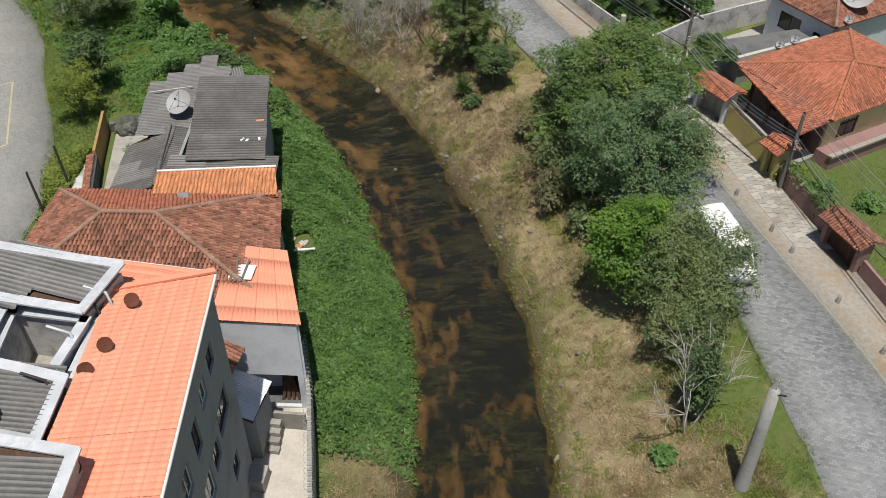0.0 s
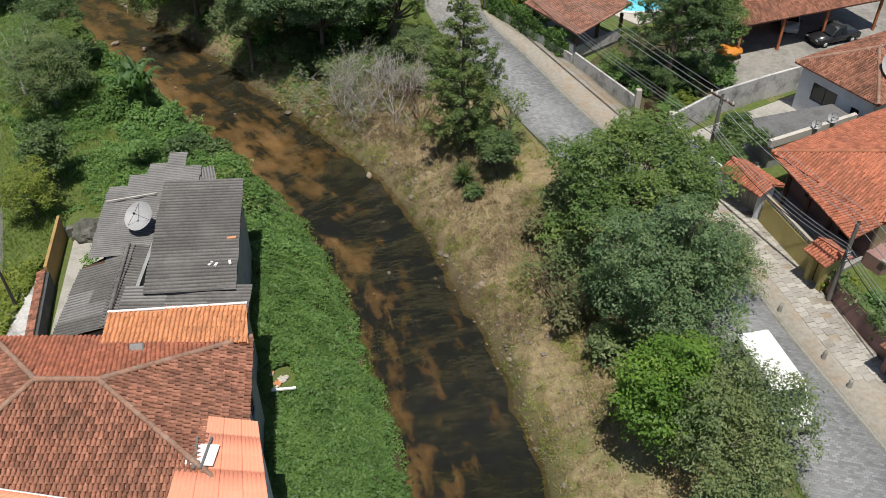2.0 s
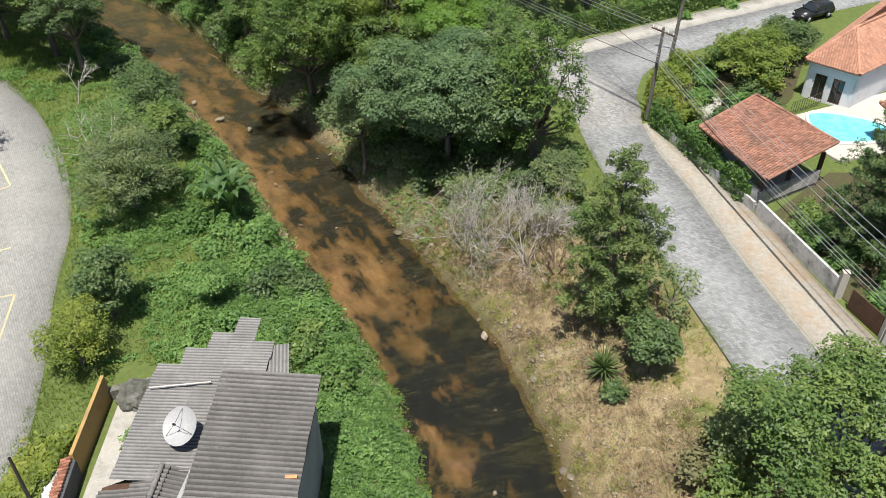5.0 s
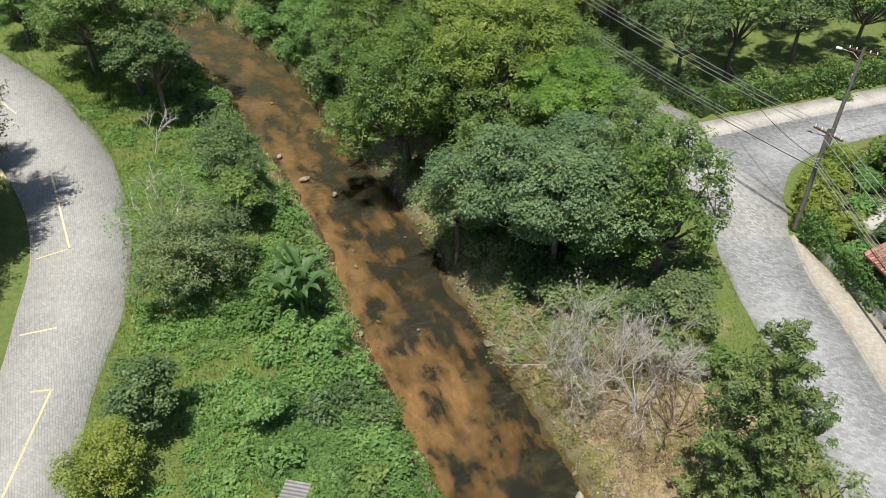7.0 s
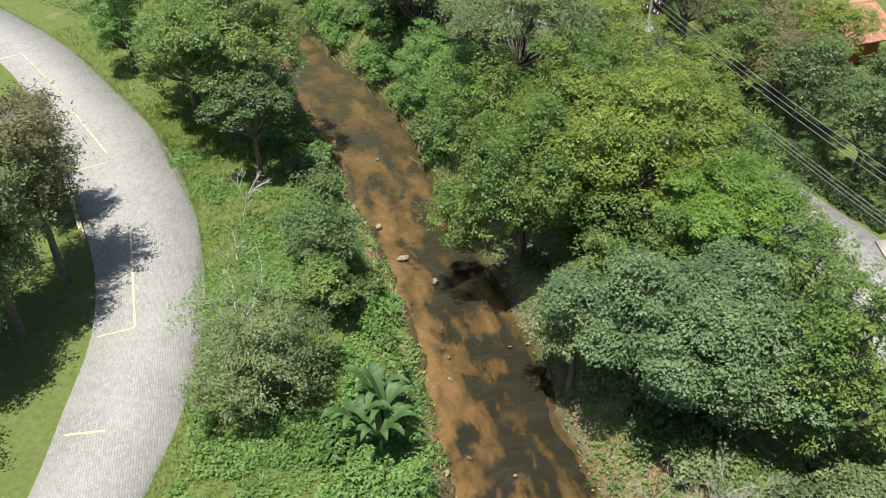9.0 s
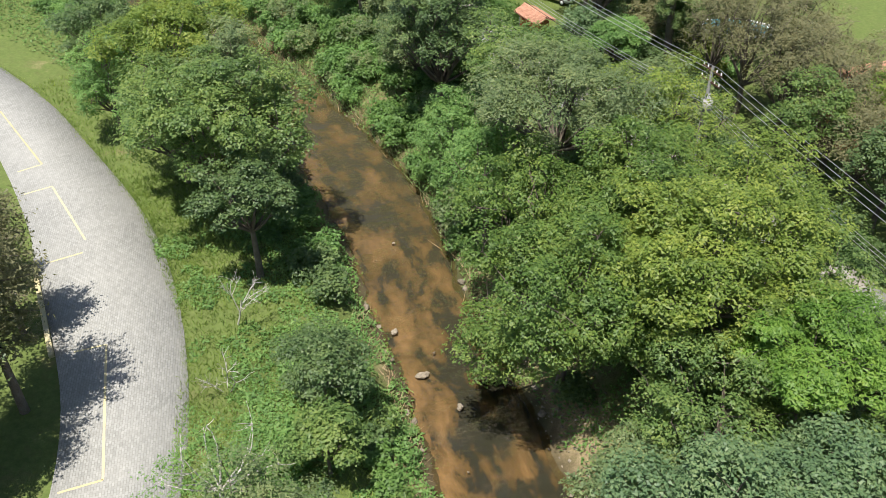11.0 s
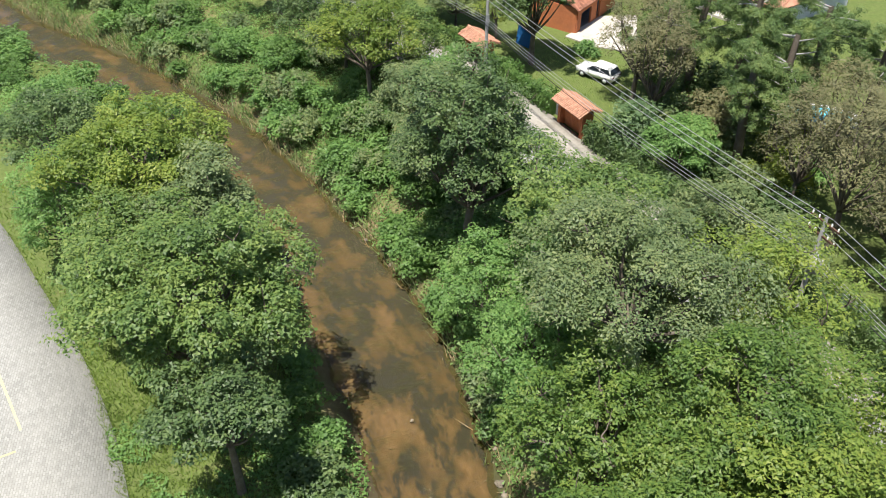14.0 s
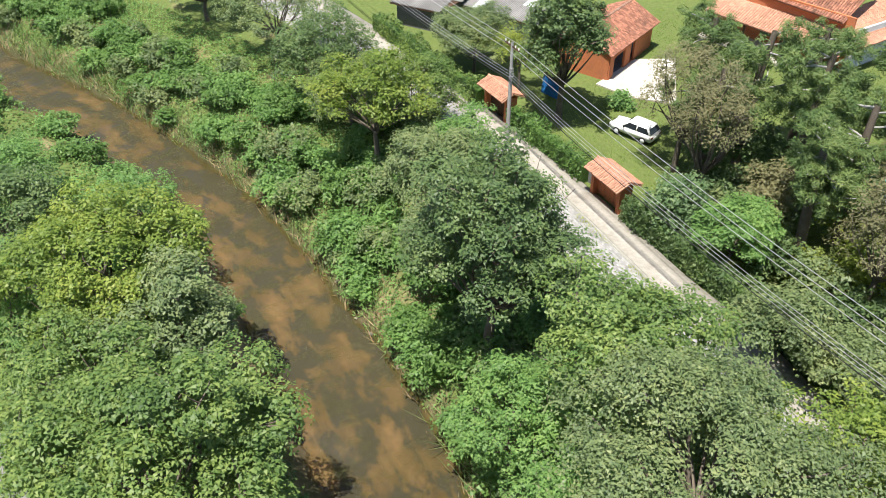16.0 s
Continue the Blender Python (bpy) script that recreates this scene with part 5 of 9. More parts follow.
for k, (x, y, r, mt) in enumerate(((-20.6, 43.6, 0.22, "orange_tile"), (-20.3, 44.6, 0.26, "pale_bark"), (-20.0, 45.4, 0.2, "fibre_grey"), (-20.8, 42.6, 0.16, "blue_tarp"), (-20.9, 42.2, 0.18, "rust"))):
    root = empty("plant_pot" if k < 3 else "bucket", x, y, 2.68, 0, "potted plant standing in the yard" if k < 3 else "coloured bucket standing in the yard", "plant pot" if k < 3 else "bucket")
    put("pot", tubes("pot", [[(0, 0, 0, r * 0.7), (0, 0, 0.3, r), (0, 0, 0.3, r * 0.8), (0, 0, 0.22, 0.01)]], M[mt], 12), root)
    if k < 3:
        rg = np.random.default_rng(k)
        put("plant", leaf_mesh("plant", rg.normal(0, 0.18, (120, 3)) + [0, 0, 0.5], np.repeat([[0, 0, 1.0]], 120, 0), 0.12, 0.05, rg, M["weed"]), root)
for k, (x, y, s) in enumerate(((-22.7, 52.5, 1.0), (-21.4, 53.0, 0.95), (-20.4, 52.4, 0.85))):
    rg = np.random.default_rng(70 + k)
    bm = bmesh.new()
    bmesh.ops.create_icosphere(bm, subdivisions=3, radius=s)
    for v in bm.verts:
        v.co *= 1 + 0.25 * noise.noise(v.co * 2.2 + Vector((k, 0, 0)))
        v.co.z = v.co.z * 0.8
    tagged(part("boulder", bm, M["rock"], None, m=pose(x, y, 2.9 + 0.1 * k)), "large stained grey boulder at the yard's end", "boulder", "yard boulders")

# ---- courtyard beside the apartments ----
tagged(part("courtyard_floor", prism([(-9.0, 27.0), (-6.6, 27.0), (-5.6, 21.0), (-5.4, 4), (-8.0, 4), (-8.7, 23)], 2.5, 2.72), M["pale_concrete"], None), "pale stained concrete courtyard", "courtyard", kind="structure")
cw = empty("courtyard_wall", 0, 0, 0, 0, "grey boundary wall topped with razor wire", "wall")
wall(cw, (-6.95, 29.6), (-6.2, 26.2), 2.2, 4.9, M["concrete"], 0.2)
wall(cw, (-6.2, 26.2), (-5.4, 20.0), 2.2, 4.9, M["concrete"], 0.2)
wall(cw, (-5.4, 20.0), (-5.2, 6.0), 2.2, 4.9, M["concrete"], 0.2)
coil = []
for i in range(900):
    s = i / 900
    y = 29.6 - 23 * s
    x = np.interp(y, [6, 20, 26.2, 29.6], [-5.2, -5.4, -6.2, -6.95])
    a = s * 2 * math.pi * 85
    coil.append((x + 0.24 * math.cos(a), y, 5.16 + 0.24 * math.sin(a), 0.011))
put("razor_wire", tubes("razor_wire", [coil], M["zinc"], 4), cw, "coiled razor wire")
wall(cw, (-8.6, 25.9), (-6.4, 25.7), 2.7, 3.9, M["concrete"], 0.16)
lean = empty("lean_to", 0, 0, 0, 0, "small lean-to with shiny zinc roof", "shed")
rf = tagged(new("roof"), "bright zinc corrugated sheets")
rf.parent = lean
sheet_roof(rf, [(-8.35, 23.7, 5.9), (-7.85, 26.0, 5.9), (-9.5, 26.3, 6.3), (-9.25, 23.9, 6.3)], M["zinc"], 0.8, 1.3, 0.14, 0.02, seed=20)
part("wall", prism([(-9.0, 24.0), (-8.3, 24.0), (-8.0, 25.8), (-9.0, 25.9)], 2.7, 5.8), M["grey_wall"], lean)
for k in range(4):
    bm = bmesh.new()
    box(bm, -0.4, 0.4, -0.16, 0.16, 0, 0.25 * (4 - k))
    part("step", bm, M["concrete"], lean, m=pose(-7.95, 25.4 - 0.34 * k, 2.72, 0, 0, -8))
bm = bmesh.new()
box(bm, -0.45, 0.45, -0.5, 0.5, 0, 0.8)
soften(bm, 0.03)
tagged(part("water_tank", bm, M["concrete"], None, m=pose(-8.3, 22.6, 2.72, 0, 0, -6)), "concrete tank with lid in the courtyard", "tank")
tl = empty("porch", 0, 0, 0, 0, "porch roof of brown tiles between house and annex", "porch")
tile_slope(tl, [(-9.6, 25.0, 7.0), (-9.2, 27.2, 7.0), (-10.2, 27.4, 7.6), (-10.5, 25.2, 7.6)], M["brown_tile"], 0)
part("post", prism([(-9.5, 25.1), (-9.4, 25.1), (-9.4, 25.2), (-9.5, 25.2)], 2.7, 6.9), M["dark_wood"], tl)
bm = bmesh.new()
box(bm, -0.65, 0.65, -0.07, 0.07, 0, 0.08)
tagged(part("board", bm, M["white_paint"], None, m=pose(-8.15, 38.9, gz(-8.15, 38.9) + 0.35, 0, -4, 3)), "white board lying on the creeper", "board")

# ---- hip-roofed house beside the street ----
D1, D2 = Vector((-0.48, 0.877)), Vector((0.877, 0.48))


def oblique(o, s, t):
    p = Vector(o) + D1 * s + D2 * t
    return (p.x, p.y)


O1 = (25.6, 47.1)
h1 = empty("corner_house", 0, 0, 0, 0, "cream house with red clay tile hip roof", "house")
c = [(*oblique(O1, s, t), 7.2) for s, t in ((0, 0), (8.6, 0), (8.6, 11.5), (0, 11.5))]
hip_roof(h1, c, (27.9, 51.2, 9.3), (28.1, 51.3, 9.3), M["red_tile"], M["ridge_red"], 200, "red clay tile hip roof with orange ridges")
ins = [oblique(O1, s, t) for s, t in ((0.6, 0.6), (8.0, 1.6), (8.0, 10.9), (0.6, 10.9))]
# cream wall below the eave: its shade is put in with the darker pink
wall(h1, ins[0], ins[1], 3.7, 7.1, M["pink_and_shaded_wall"], 0.2, [(1.5, 2.4, 3.9, 6.0), (4.5, 5.7, 4.8, 6.0)])
wall(h1, ins[3], ins[0], 3.7, 7.1, M["cream_wall"], 0.2, [(2.0, 3.6, 5.0, 6.4), (7.2, 9.0, 5.0, 6.4)])
window(h1, ins[3], ins[0], 2.0, 3.6, 5.0, 6.4, M["dark_wood"])
window(h1, ins[3], ins[0], 7.2, 9.0, 5.0, 6.4, M["dark_wood"])
wall(h1, ins[1], ins[2], 3.7, 7.1, M["cream_wall"], 0.2)
wall(h1, ins[2], ins[3], 3.7, 7.1, M["cream_wall"], 0.2)
part("terrace", prism([oblique(O1, *q) for q in ((-0.8, 0.2), (0.5, 0.2), (0.5, 10.9), (-0.8, 10.9))], 3.6, 4.75), M["pink_and_shaded_wall"], h1)
part("terrace_edge", prism([oblique(O1, *q) for q in ((-0.95, 0.1), (-0.6, 0.1), (-0.6, 10.9), (-0.95, 10.9))], 4.75, 4.9), M["walkway"], h1)
porch_roof = tagged(new("porch_roof"), "red clay tile porch roof widening to the street")
porch_roof.parent = h1
tile_slope(porch_roof, [(21.50, 54.55, 7.10), (23.45, 46.2, 6.78), (25.55, 47.12, 7.22)], M["red_tile"], 60)
for s in (1.6, 3.4, 5.2, 7.0):
    part("porch_post", prism([oblique(O1, s + a, 0.35 + b) for a, b in ((-0.1, -0.1), (0.1, -0.1), (0.1, 0.1), (-0.1, 0.1))], 3.9, 7.1), M["dark_wood"], h1)
tagged(part("porch_floor", prism([oblique(O1, *q) for q in ((0.4, -3.1), (8.2, -0.6), (8.0, 1.6), (0.6, 0.8))], 3.7, 4.02), M["concrete"], None), "shaded concrete porch floor behind a wall", "porch floor", kind="structure")
yw = empty("garden_wall", 0, 0, 0, 0, "olive yellow garden wall with white balustrade coping", "wall")
wall(yw, (20.55, 51.6), (22.2, 45.4), 3.7, 5.7, M["olive_wall"], 0.2)
for k in range(26):
    s = (k + 0.5) / 26
    x, y = 20.55 + 1.65 * s, 51.6 - 6.2 * s
    put("baluster", tubes("baluster", [[(x, y, 5.7, 0.04), (x, y, 5.82, 0.06), (x, y, 5.95, 0.035)]], M["white_paint"], 6), yw)
part("rail", prism([(20.45, 51.6), (20.65, 51.62), (22.3, 45.42), (22.1, 45.4)], 5.95, 6.05), M["walkway"], yw)


def gate_house(name, x, y, turn, wide, deep, z, head, tile, wallmat, doormat, label):
    """A tiled gate: two piers, door leaf and a little gabled roof."""
    g = empty(name, x, y, z, turn, label, "gate")
    for s in (-1, 1):
        bm = bmesh.new()
        box(bm, s * (wide / 2 - 0.15) - 0.15, s * (wide / 2 - 0.15) + 0.15, -deep * 0.3, deep * 0.3, 0, head)
        part("pier", bm, wallmat, g)
    bm = bmesh.new()
    box(bm, -wide / 2 + 0.3, wide / 2 - 0.3, -0.02, 0.02, 0.05, head - 0.1)
    door = part("door", bm, doormat, g)
    for k in range(int((wide - 0.6) / 0.3)):
        xx = -wide / 2 + 0.3 + k * 0.3
        bm = bmesh.new()
        box(bm, xx + 0.01, xx + 0.29, -0.05, 0.05, 0.06, head - 0.12)
        part("board", bm, doormat, door)
    hw = wide / 2 + 0.25
    rf = new("roof")
    rf.parent = g
    tile_slope(rf, [(-hw, -deep * 0.62, head), (hw, -deep * 0.62, head), (hw, 0, head + 0.45 * deep * 0.62), (-hw, 0, head + 0.45 * deep * 0.62)], tile, 40, 0.2, 0.36)
    tile_slope(rf, [(-hw, deep * 0.62, head), (hw, deep * 0.62, head), (hw, 0, head + 0.45 * deep * 0.62), (-hw, 0, head + 0.45 * deep * 0.62)], tile, 0, 0.2, 0.36)
    ridge(rf, (-hw, 0, head + 0.3 * deep + 0.03), (hw, 0, head + 0.3 * deep + 0.03), tile, 0.1)
    return g


gate_house("garden_gate", 20.0, 53.3, -60, 3.0, 1.7, 3.8, 2.35, M["red_tile"], M["white_wall"], M["concrete"], "garden gate with red tiled roof beside the footpath")
gate_house("garden_gate", 22.1, 45.7, -68, 1.3, 1.5, 3.8, 2.4, M["red_tile"], M["olive_wall"], M["dark_wood"], "narrow garden gate with red tiled roof")
gate_house("garden_gate", 23.9, 37.6, -70, 3.0, 1.5, 3.8, 2.1, M["brown_tile"], M["pink_and_shaded_wall"], M["dark_wood"], "garden gate under weathered brown tiles")
pw = empty("garden_wall", 0, 0, 0, 0, "faded pink garden wall with creeper on top", "wall")
wall(pw, (22.4, 44.9), (23.7, 39.2), 3.7, 5.3, M["pink_and_shaded_wall"], 0.22)
wall(pw, (24.4, 36.0), (26.0, 28), 3.7, 5.0, M["pink_and_shaded_wall"], 0.22)
wall(pw, (26.0, 28), (26.4, 5), 3.7, 5.0, M["pink_and_shaded_wall"], 0.22)
ww = empty("garden_wall", 0, 0, 0, 0, "whitewashed garden wall along the footpath", "wall")
wall(ww, (19.3, 54.6), (17.0, 61.2), 3.7, 5.4, M["white_wall"], 0.2)

# ---- white house, flat garage and yard ----
h2 = empty("white_house", 0, 0, 0, 0, "white house with weathered brown tile roof", "house")
O2 = (30.2, 59.6)
c = [(*oblique(O2, s, t), 7.6) for s, t in ((0, 0), (7.4, 0), (7.4, 12), (0, 12))]
hip_roof(h2, [c[0], c[3], c[2], c[1]], (*oblique(O2, 3.7, 3.8), 9.4), (*oblique(O2, 3.7, 8.2), 9.4), M["brown_tile"], M["ridge_tile"], 90, "weathered brown tile hip roof")
ins = [oblique(O2, s, t) for s, t in ((0.5, 0.6), (6.9, 0.6), (6.9, 11.5), (0.5, 11.5))]
wall(h2, ins[0], ins[1], 3.7, 7.5, M["white_wall"], 0.2, [(3.0, 5.2, 5.2, 6.6), (1.0, 1.7, 5.6, 6.3)])
window(h2, ins[0], ins[1], 3.0, 5.2, 5.2, 6.6, M["iron"])
window(h2, ins[0], ins[1], 1.0, 1.7, 5.6, 6.3, M["iron"])
for k in range(1, 4):
    wall(h2, ins[k], ins[(k + 1) % 4], 3.7, 7.5, M["white_wall"], 0.2)
dish(32.4, 62.2, 8.3, 1.3, (-0.5, -0.75, 0.55), M["dish"], "big pale satellite dish on the tiled roof")
dish(26.0, 58.8, 6.4, 0.33, (-0.5, -0.7, 0.5), M["dish"], "small white satellite dish on the parapet", group="small dishes")
dish(27.4, 59.6, 6.4, 0.36, (-0.5, -0.7, 0.5), M["dish"], "small white satellite dish on the parapet", group="small dishes")
dish(31.2, 60.0, 7.9, 0.33, (-0.5, -0.7, 0.5), M["dish"], "small white satellite dish on the eave", group="small dishes")
gar = empty("garage", 0, 0, 0, 0, "garage with dark flat concrete roof and pale parapet", "garage")
part("roof_slab", prism([(22.6, 57.4), (29.4, 60.8), (28.6, 62.6), (22.0, 60.6)], 5.8, 6.05), M["dark_concrete"], gar)
part("wall", prism([(22.9, 57.8), (29.0, 60.9), (28.4, 62.2), (22.3, 60.3)], 3.7, 5.8), M["grey_wall"], gar)
part("parapet", prism([(22.5, 57.2), (29.6, 60.6), (29.5, 60.9), (22.4, 57.5)], 5.8, 6.35), M["pale_concrete"], gar)
tagged(part("yard_floor", prism([(17.4, 61.6), (30.2, 69.0), (32, 64), (22, 57.5), (19.4, 55.5)], 3.6, 3.86), M["concrete"], None), "worn concrete yard between walls", "yard", kind="structure")
gw = empty("streaked_wall", 0, 0, 0, 0, "tall grey wall streaked with black stains", "wall")
pts = [(16.9, 61.7), (21.0, 65.0), (25.5, 67.4), (30.2, 69.6), (36.5, 72.6), (48, 78)]
for a, b in zip(pts, pts[1:]):
    wall(gw, a, b, 3.6, 5.8, M["streaked_wall"], 0.2)



def minibus(x, y, z, turn, label):
    """A long van: one high box with a short sloping nose."""
    root = empty("minibus", x, y, z, turn, label, "van")
    L, W = 2.55, 0.97
    prof = [(-L, 0.45), (-L - 0.03, 0.8), (-L + 0.15, 1.0), (-L + 0.75, 1.18), (-L + 1.35, 2.12), (-L + 1.6, 2.28), (L - 0.1, 2.28), (L, 2.1), (L, 0.45), (L - 0.1, 0.32), (-L + 0.1, 0.32)]
    bm = bmesh.new()
    ring = [[bm.verts.new((px, s * W * (0.9 if pz > 2 else 1.0 if abs(px) < L - 0.2 else 0.93), pz)) for s in (-1, 1)] for px, pz in prof]
    for i in range(len(ring)):
        j = (i + 1) % len(ring)
        bm.faces.new((ring[i][0], ring[j][0], ring[j][1], ring[i][1]))
    bm.faces.new([r[0] for r in ring][::-1])
    bm.faces.new([r[1] for r in ring])
    bmesh.ops.recalc_face_normals(bm, faces=bm.faces[:])
    bmesh.ops.bevel(bm, geom=bm.edges[:], offset=0.06, segments=2, affect="EDGES")
    body = part("body", bm, M["white_paint"], root)

    def pane(nm, pts):
        b2 = bmesh.new()
        b2.faces.new([b2.verts.new(q) for q in pts])
        part(nm, b2, M["glass"], body).modifiers.new("thick", "SOLIDIFY").thickness = 0.015
    pane("windscreen", [(-L + 0.80, -0.82, 1.28), (-L + 0.80, 0.82, 1.28), (-L + 1.27, 0.78, 2.02), (-L + 1.27, -0.78, 2.02)])
    for s in (-1, 1):
        for a, b in ((1.35, 2.0), (2.15, 3.2), (3.3, 4.3), (4.4, 4.95)):
            pane("window", [(-L + a, s * (W + 0.005), 1.3), (-L + b, s * (W + 0.005), 1.3), (-L + b, s * (W * 0.94 + 0.005), 1.9), (-L + a + (0.3 if a < 2 else 0), s * (W * 0.94 + 0.005), 1.9)])
        for px in (-L + 0.85, L - 1.0):
            wh = put("wheel", tubes("wheel", [[(px, s * (W - 0.2), 0.33, 0.33), (px, s * (W + 0.01), 0.33, 0.33), (px, s * (W + 0.012), 0.33, 0.2)]], M["tyre"], 18), root)
            put("rim", tubes("rim", [[(px, s * (W - 0.02), 0.33, 0.2), (px, s * (W + 0.02), 0.33, 0.18), (px, s * (W + 0.022), 0.33, 0.01)]], M["zinc"], 14), wh)
        bm = bmesh.new()
        box(bm, -L + 0.95, -L + 1.05, s * (W + 0.13) - 0.1, s * (W + 0.13) + 0.1, 1.35, 1.6)
        soften(bm, 0.03)
        part("mirror", bm, M["tyre"], body)
        bm = bmesh.new()
        box(bm, -L - 0.06, -L + 0.02, s * 0.68 - 0.15, s * 0.68 + 0.15, 0.7, 0.88)
        part("headlight", bm, M["zinc"], body)
    bm = bmesh.new()
    box(bm, -L - 0.1, -L + 0.1, -W * 0.93, W * 0.93, 0.36, 0.58)
    soften(bm, 0.04)
    part("bumper", bm, M["dark_concrete"], body)


minibus(16.65, 37.3, 3.84, 102, "white minibus van on the cobbled street")
# ---- carport house and pavilion ----
h3 = empty("carport_house", 0, 0, 0, 0, "house with deep brown tile roof and carport", "house")
hip_roof(h3, [(24.6, 73.4, 6.9), (39.5, 79.0, 6.9), (35.2, 90.0, 6.9), (20.8, 84.0, 6.9)], (26.4, 79.8, 9.3), (34.0, 82.8, 9.3), M["brown_tile"], M["ridge_tile"], 90, "brown clay tile hip roof")
wall(h3, (23.2, 78.5), (36.6, 83.8), 3.7, 6.8, M["brick_wall"], 0.2, [(2.0, 3.0, 3.8, 5.9)])
for s in (0.02, 0.3, 0.6, 0.98):
    x, y = 24.9 + 14.2 * s, 73.8 + 5.4 * s
    part("post", prism([(x - 0.1, y - 0.1), (x + 0.1, y - 0.1), (x + 0.1, y + 0.1), (x - 0.1, y + 0.1)], 3.8, 6.85), M["brick_wall"], h3)
tagged(part("forecourt", prism([(22.5, 68.0), (36, 74), (48, 80), (40, 92), (22, 85), (21.5, 74)], 3.6, 3.88), M["forecourt"], None), "stained concrete forecourt of the carport house", "forecourt", kind="structure")
bm = bmesh.new()
bmesh.ops.create_icosphere(bm, subdivisions=3, radius=0.9)
for v in bm.verts:
    v.co += Vector((0, 0, 0.3)) * noise.noise(v.co * 2)
    v.co.z = max(-0.2, v.co.z * 0.45)
    v.co.x *= 1.3
tagged(part("tarpaulin", bm, M["orange_tarp"], None, m=pose(24.6, 74.2, 4.5)), "orange tarpaulin heap under the eave", "tarpaulin")
car(34.4, 77.0, 3.88, 20, M["black_paint"], "black pickup truck parked on the forecourt", 4.6, 1.75, 1.6, pickup=True, category="pickup")
car(31.6, 79.8, 3.88, 70, M["zinc"], "silver car parked under the carport", 3.9)
car(16.0, 57.4, 3.84, -68, M["blue_paint"], "blue-grey car parked below the tree by the pole", 3.8)

# dark soil whose colour also carries the dimness below the conifer
tagged(part("garden_bed", prism([(12.0, 72.6), (15.1, 66.2), (16.9, 62.9), (21.0, 65.4), (24.0, 67.0), (22.4, 70.0), (21.4, 75.0), (20.5, 79.5), (17.2, 79.0)], 3.6, 3.80), M["garden_soil"], None), "garden soil with fallen leaves, darkened for conifer shade", "garden bed", kind="structure")
tagged(part("garden_bed", prism([(5.6, 84.4), (7.8, 80.8), (11.8, 84.0), (13.8, 85.4), (16.4, 90.0), (18.4, 97.0), (16.8, 102.4), (9.4, 96.4), (6.2, 91.4)], 3.6, 3.79), M["garden_soil"], None), "shaded garden soil below leafy shrubs", "garden bed", kind="structure")
tagged(part("garden_slab", prism([(7.6, 86.6), (9.4, 85.4), (11.0, 88.6), (9.0, 89.9)], 3.7, 3.85), M["concrete"], None), "weathered concrete slab in the corner garden", "slab", kind="structure")
car(20.6, 106.3, 3.85, 36, M["black_paint"], "black car parked on the side street", 4.0)
pav = empty("pavilion", 0, 0, 0, 0, "open pavilion with red clay tile hip roof by the pool", "pavilion")
pav_roof = tagged(new("roof"), "weathered red clay tile roof of one broad slope")
pav_roof.parent = pav
PAV = [(7.8, 79.25, 6.5), (11.6, 73.1, 6.5), (16.55, 77.2, 7.3), (12.0, 83.1, 7.3)]
tile_slope(pav_roof, PAV, M["old_tile"], 240)
for k in range(1, 4):
    ridge(pav_roof, (*PAV[k][:2], PAV[k][2] + 0.06), (*PAV[(k + 1) % 4][:2], PAV[(k + 1) % 4][2] + 0.06), M["old_tile"], 0.1)
for x, y in ((8.6, 79.0), (11.6, 74.0), (15.9, 77.3), (12.0, 82.3), (13.6, 75.6)):
    part("post", prism([(x - 0.13, y - 0.13), (x + 0.13, y - 0.13), (x + 0.13, y + 0.13), (x - 0.13, y + 0.13)], 3.7, 6.42), M["dark_wood"], pav)
part("floor_slab", prism([(8.4, 79.0), (11.5, 73.7), (16.1, 77.3), (12.1, 82.6)], 3.6, 4.1), M["concrete"], pav)
wall(pav, (11.6, 73.8), (16.0, 77.3), 4.1, 5.1, M["streaked_wall"], 0.2)
wall(pav, (8.6, 78.8), (11.5, 73.8), 4.1, 5.3, M["streaked_wall"], 0.2)
tagged(part("pool_deck", prism([(14.0, 85.5), (18.2, 80.5), (30, 86), (26, 93)], 3.6, 3.92), M["pale_concrete"], None), "bright pale deck round the pool", "pool deck", kind="structure")
pool_pts = [(19.2 + 3.2 * math.cos(a) + 0.9 * math.cos(2 * a), 85.2 + 2.3 * math.sin(a)) for a in np.linspace(0, 2 * math.pi, 28, endpoint=False)]
pl_ob = empty("swimming_pool", 0, 0, 0, 0, "curved swimming pool with turquoise water", "pool")
part("pool_water", prism(pool_pts, 3.8, 3.95), M["pool"], pl_ob)
for k in range(28):
    a, b = pool_pts[k], pool_pts[(k + 1) % 28]
    put("coping", tubes("coping", [[(*a, 3.97, 0.13), (*b, 3.97, 0.13)]], M["white_paint"], 6), pl_ob)
h4 = empty("pool_house", 0, 0, 0, 0, "white house with orange tile roof behind the pool", "house")
rail = empty("metal_railing", 0, 0, 0, 0, "dark metal railing beside the pool", "railing")
for k in range(13):
    x, y = 15.7 + 2.6 * k / 12, 86.9 + 2.1 * k / 12
    put("post", tubes("post", [[(x, y, 3.9, 0.02), (x, y, 4.9, 0.02)]], M["iron"], 5), rail)
for z in (4.1, 4.88):
    put("rail", tubes("rail", [[(15.7, 86.9, z, 0.025), (18.3, 89.0, z, 0.025)]], M["iron"], 5), rail)
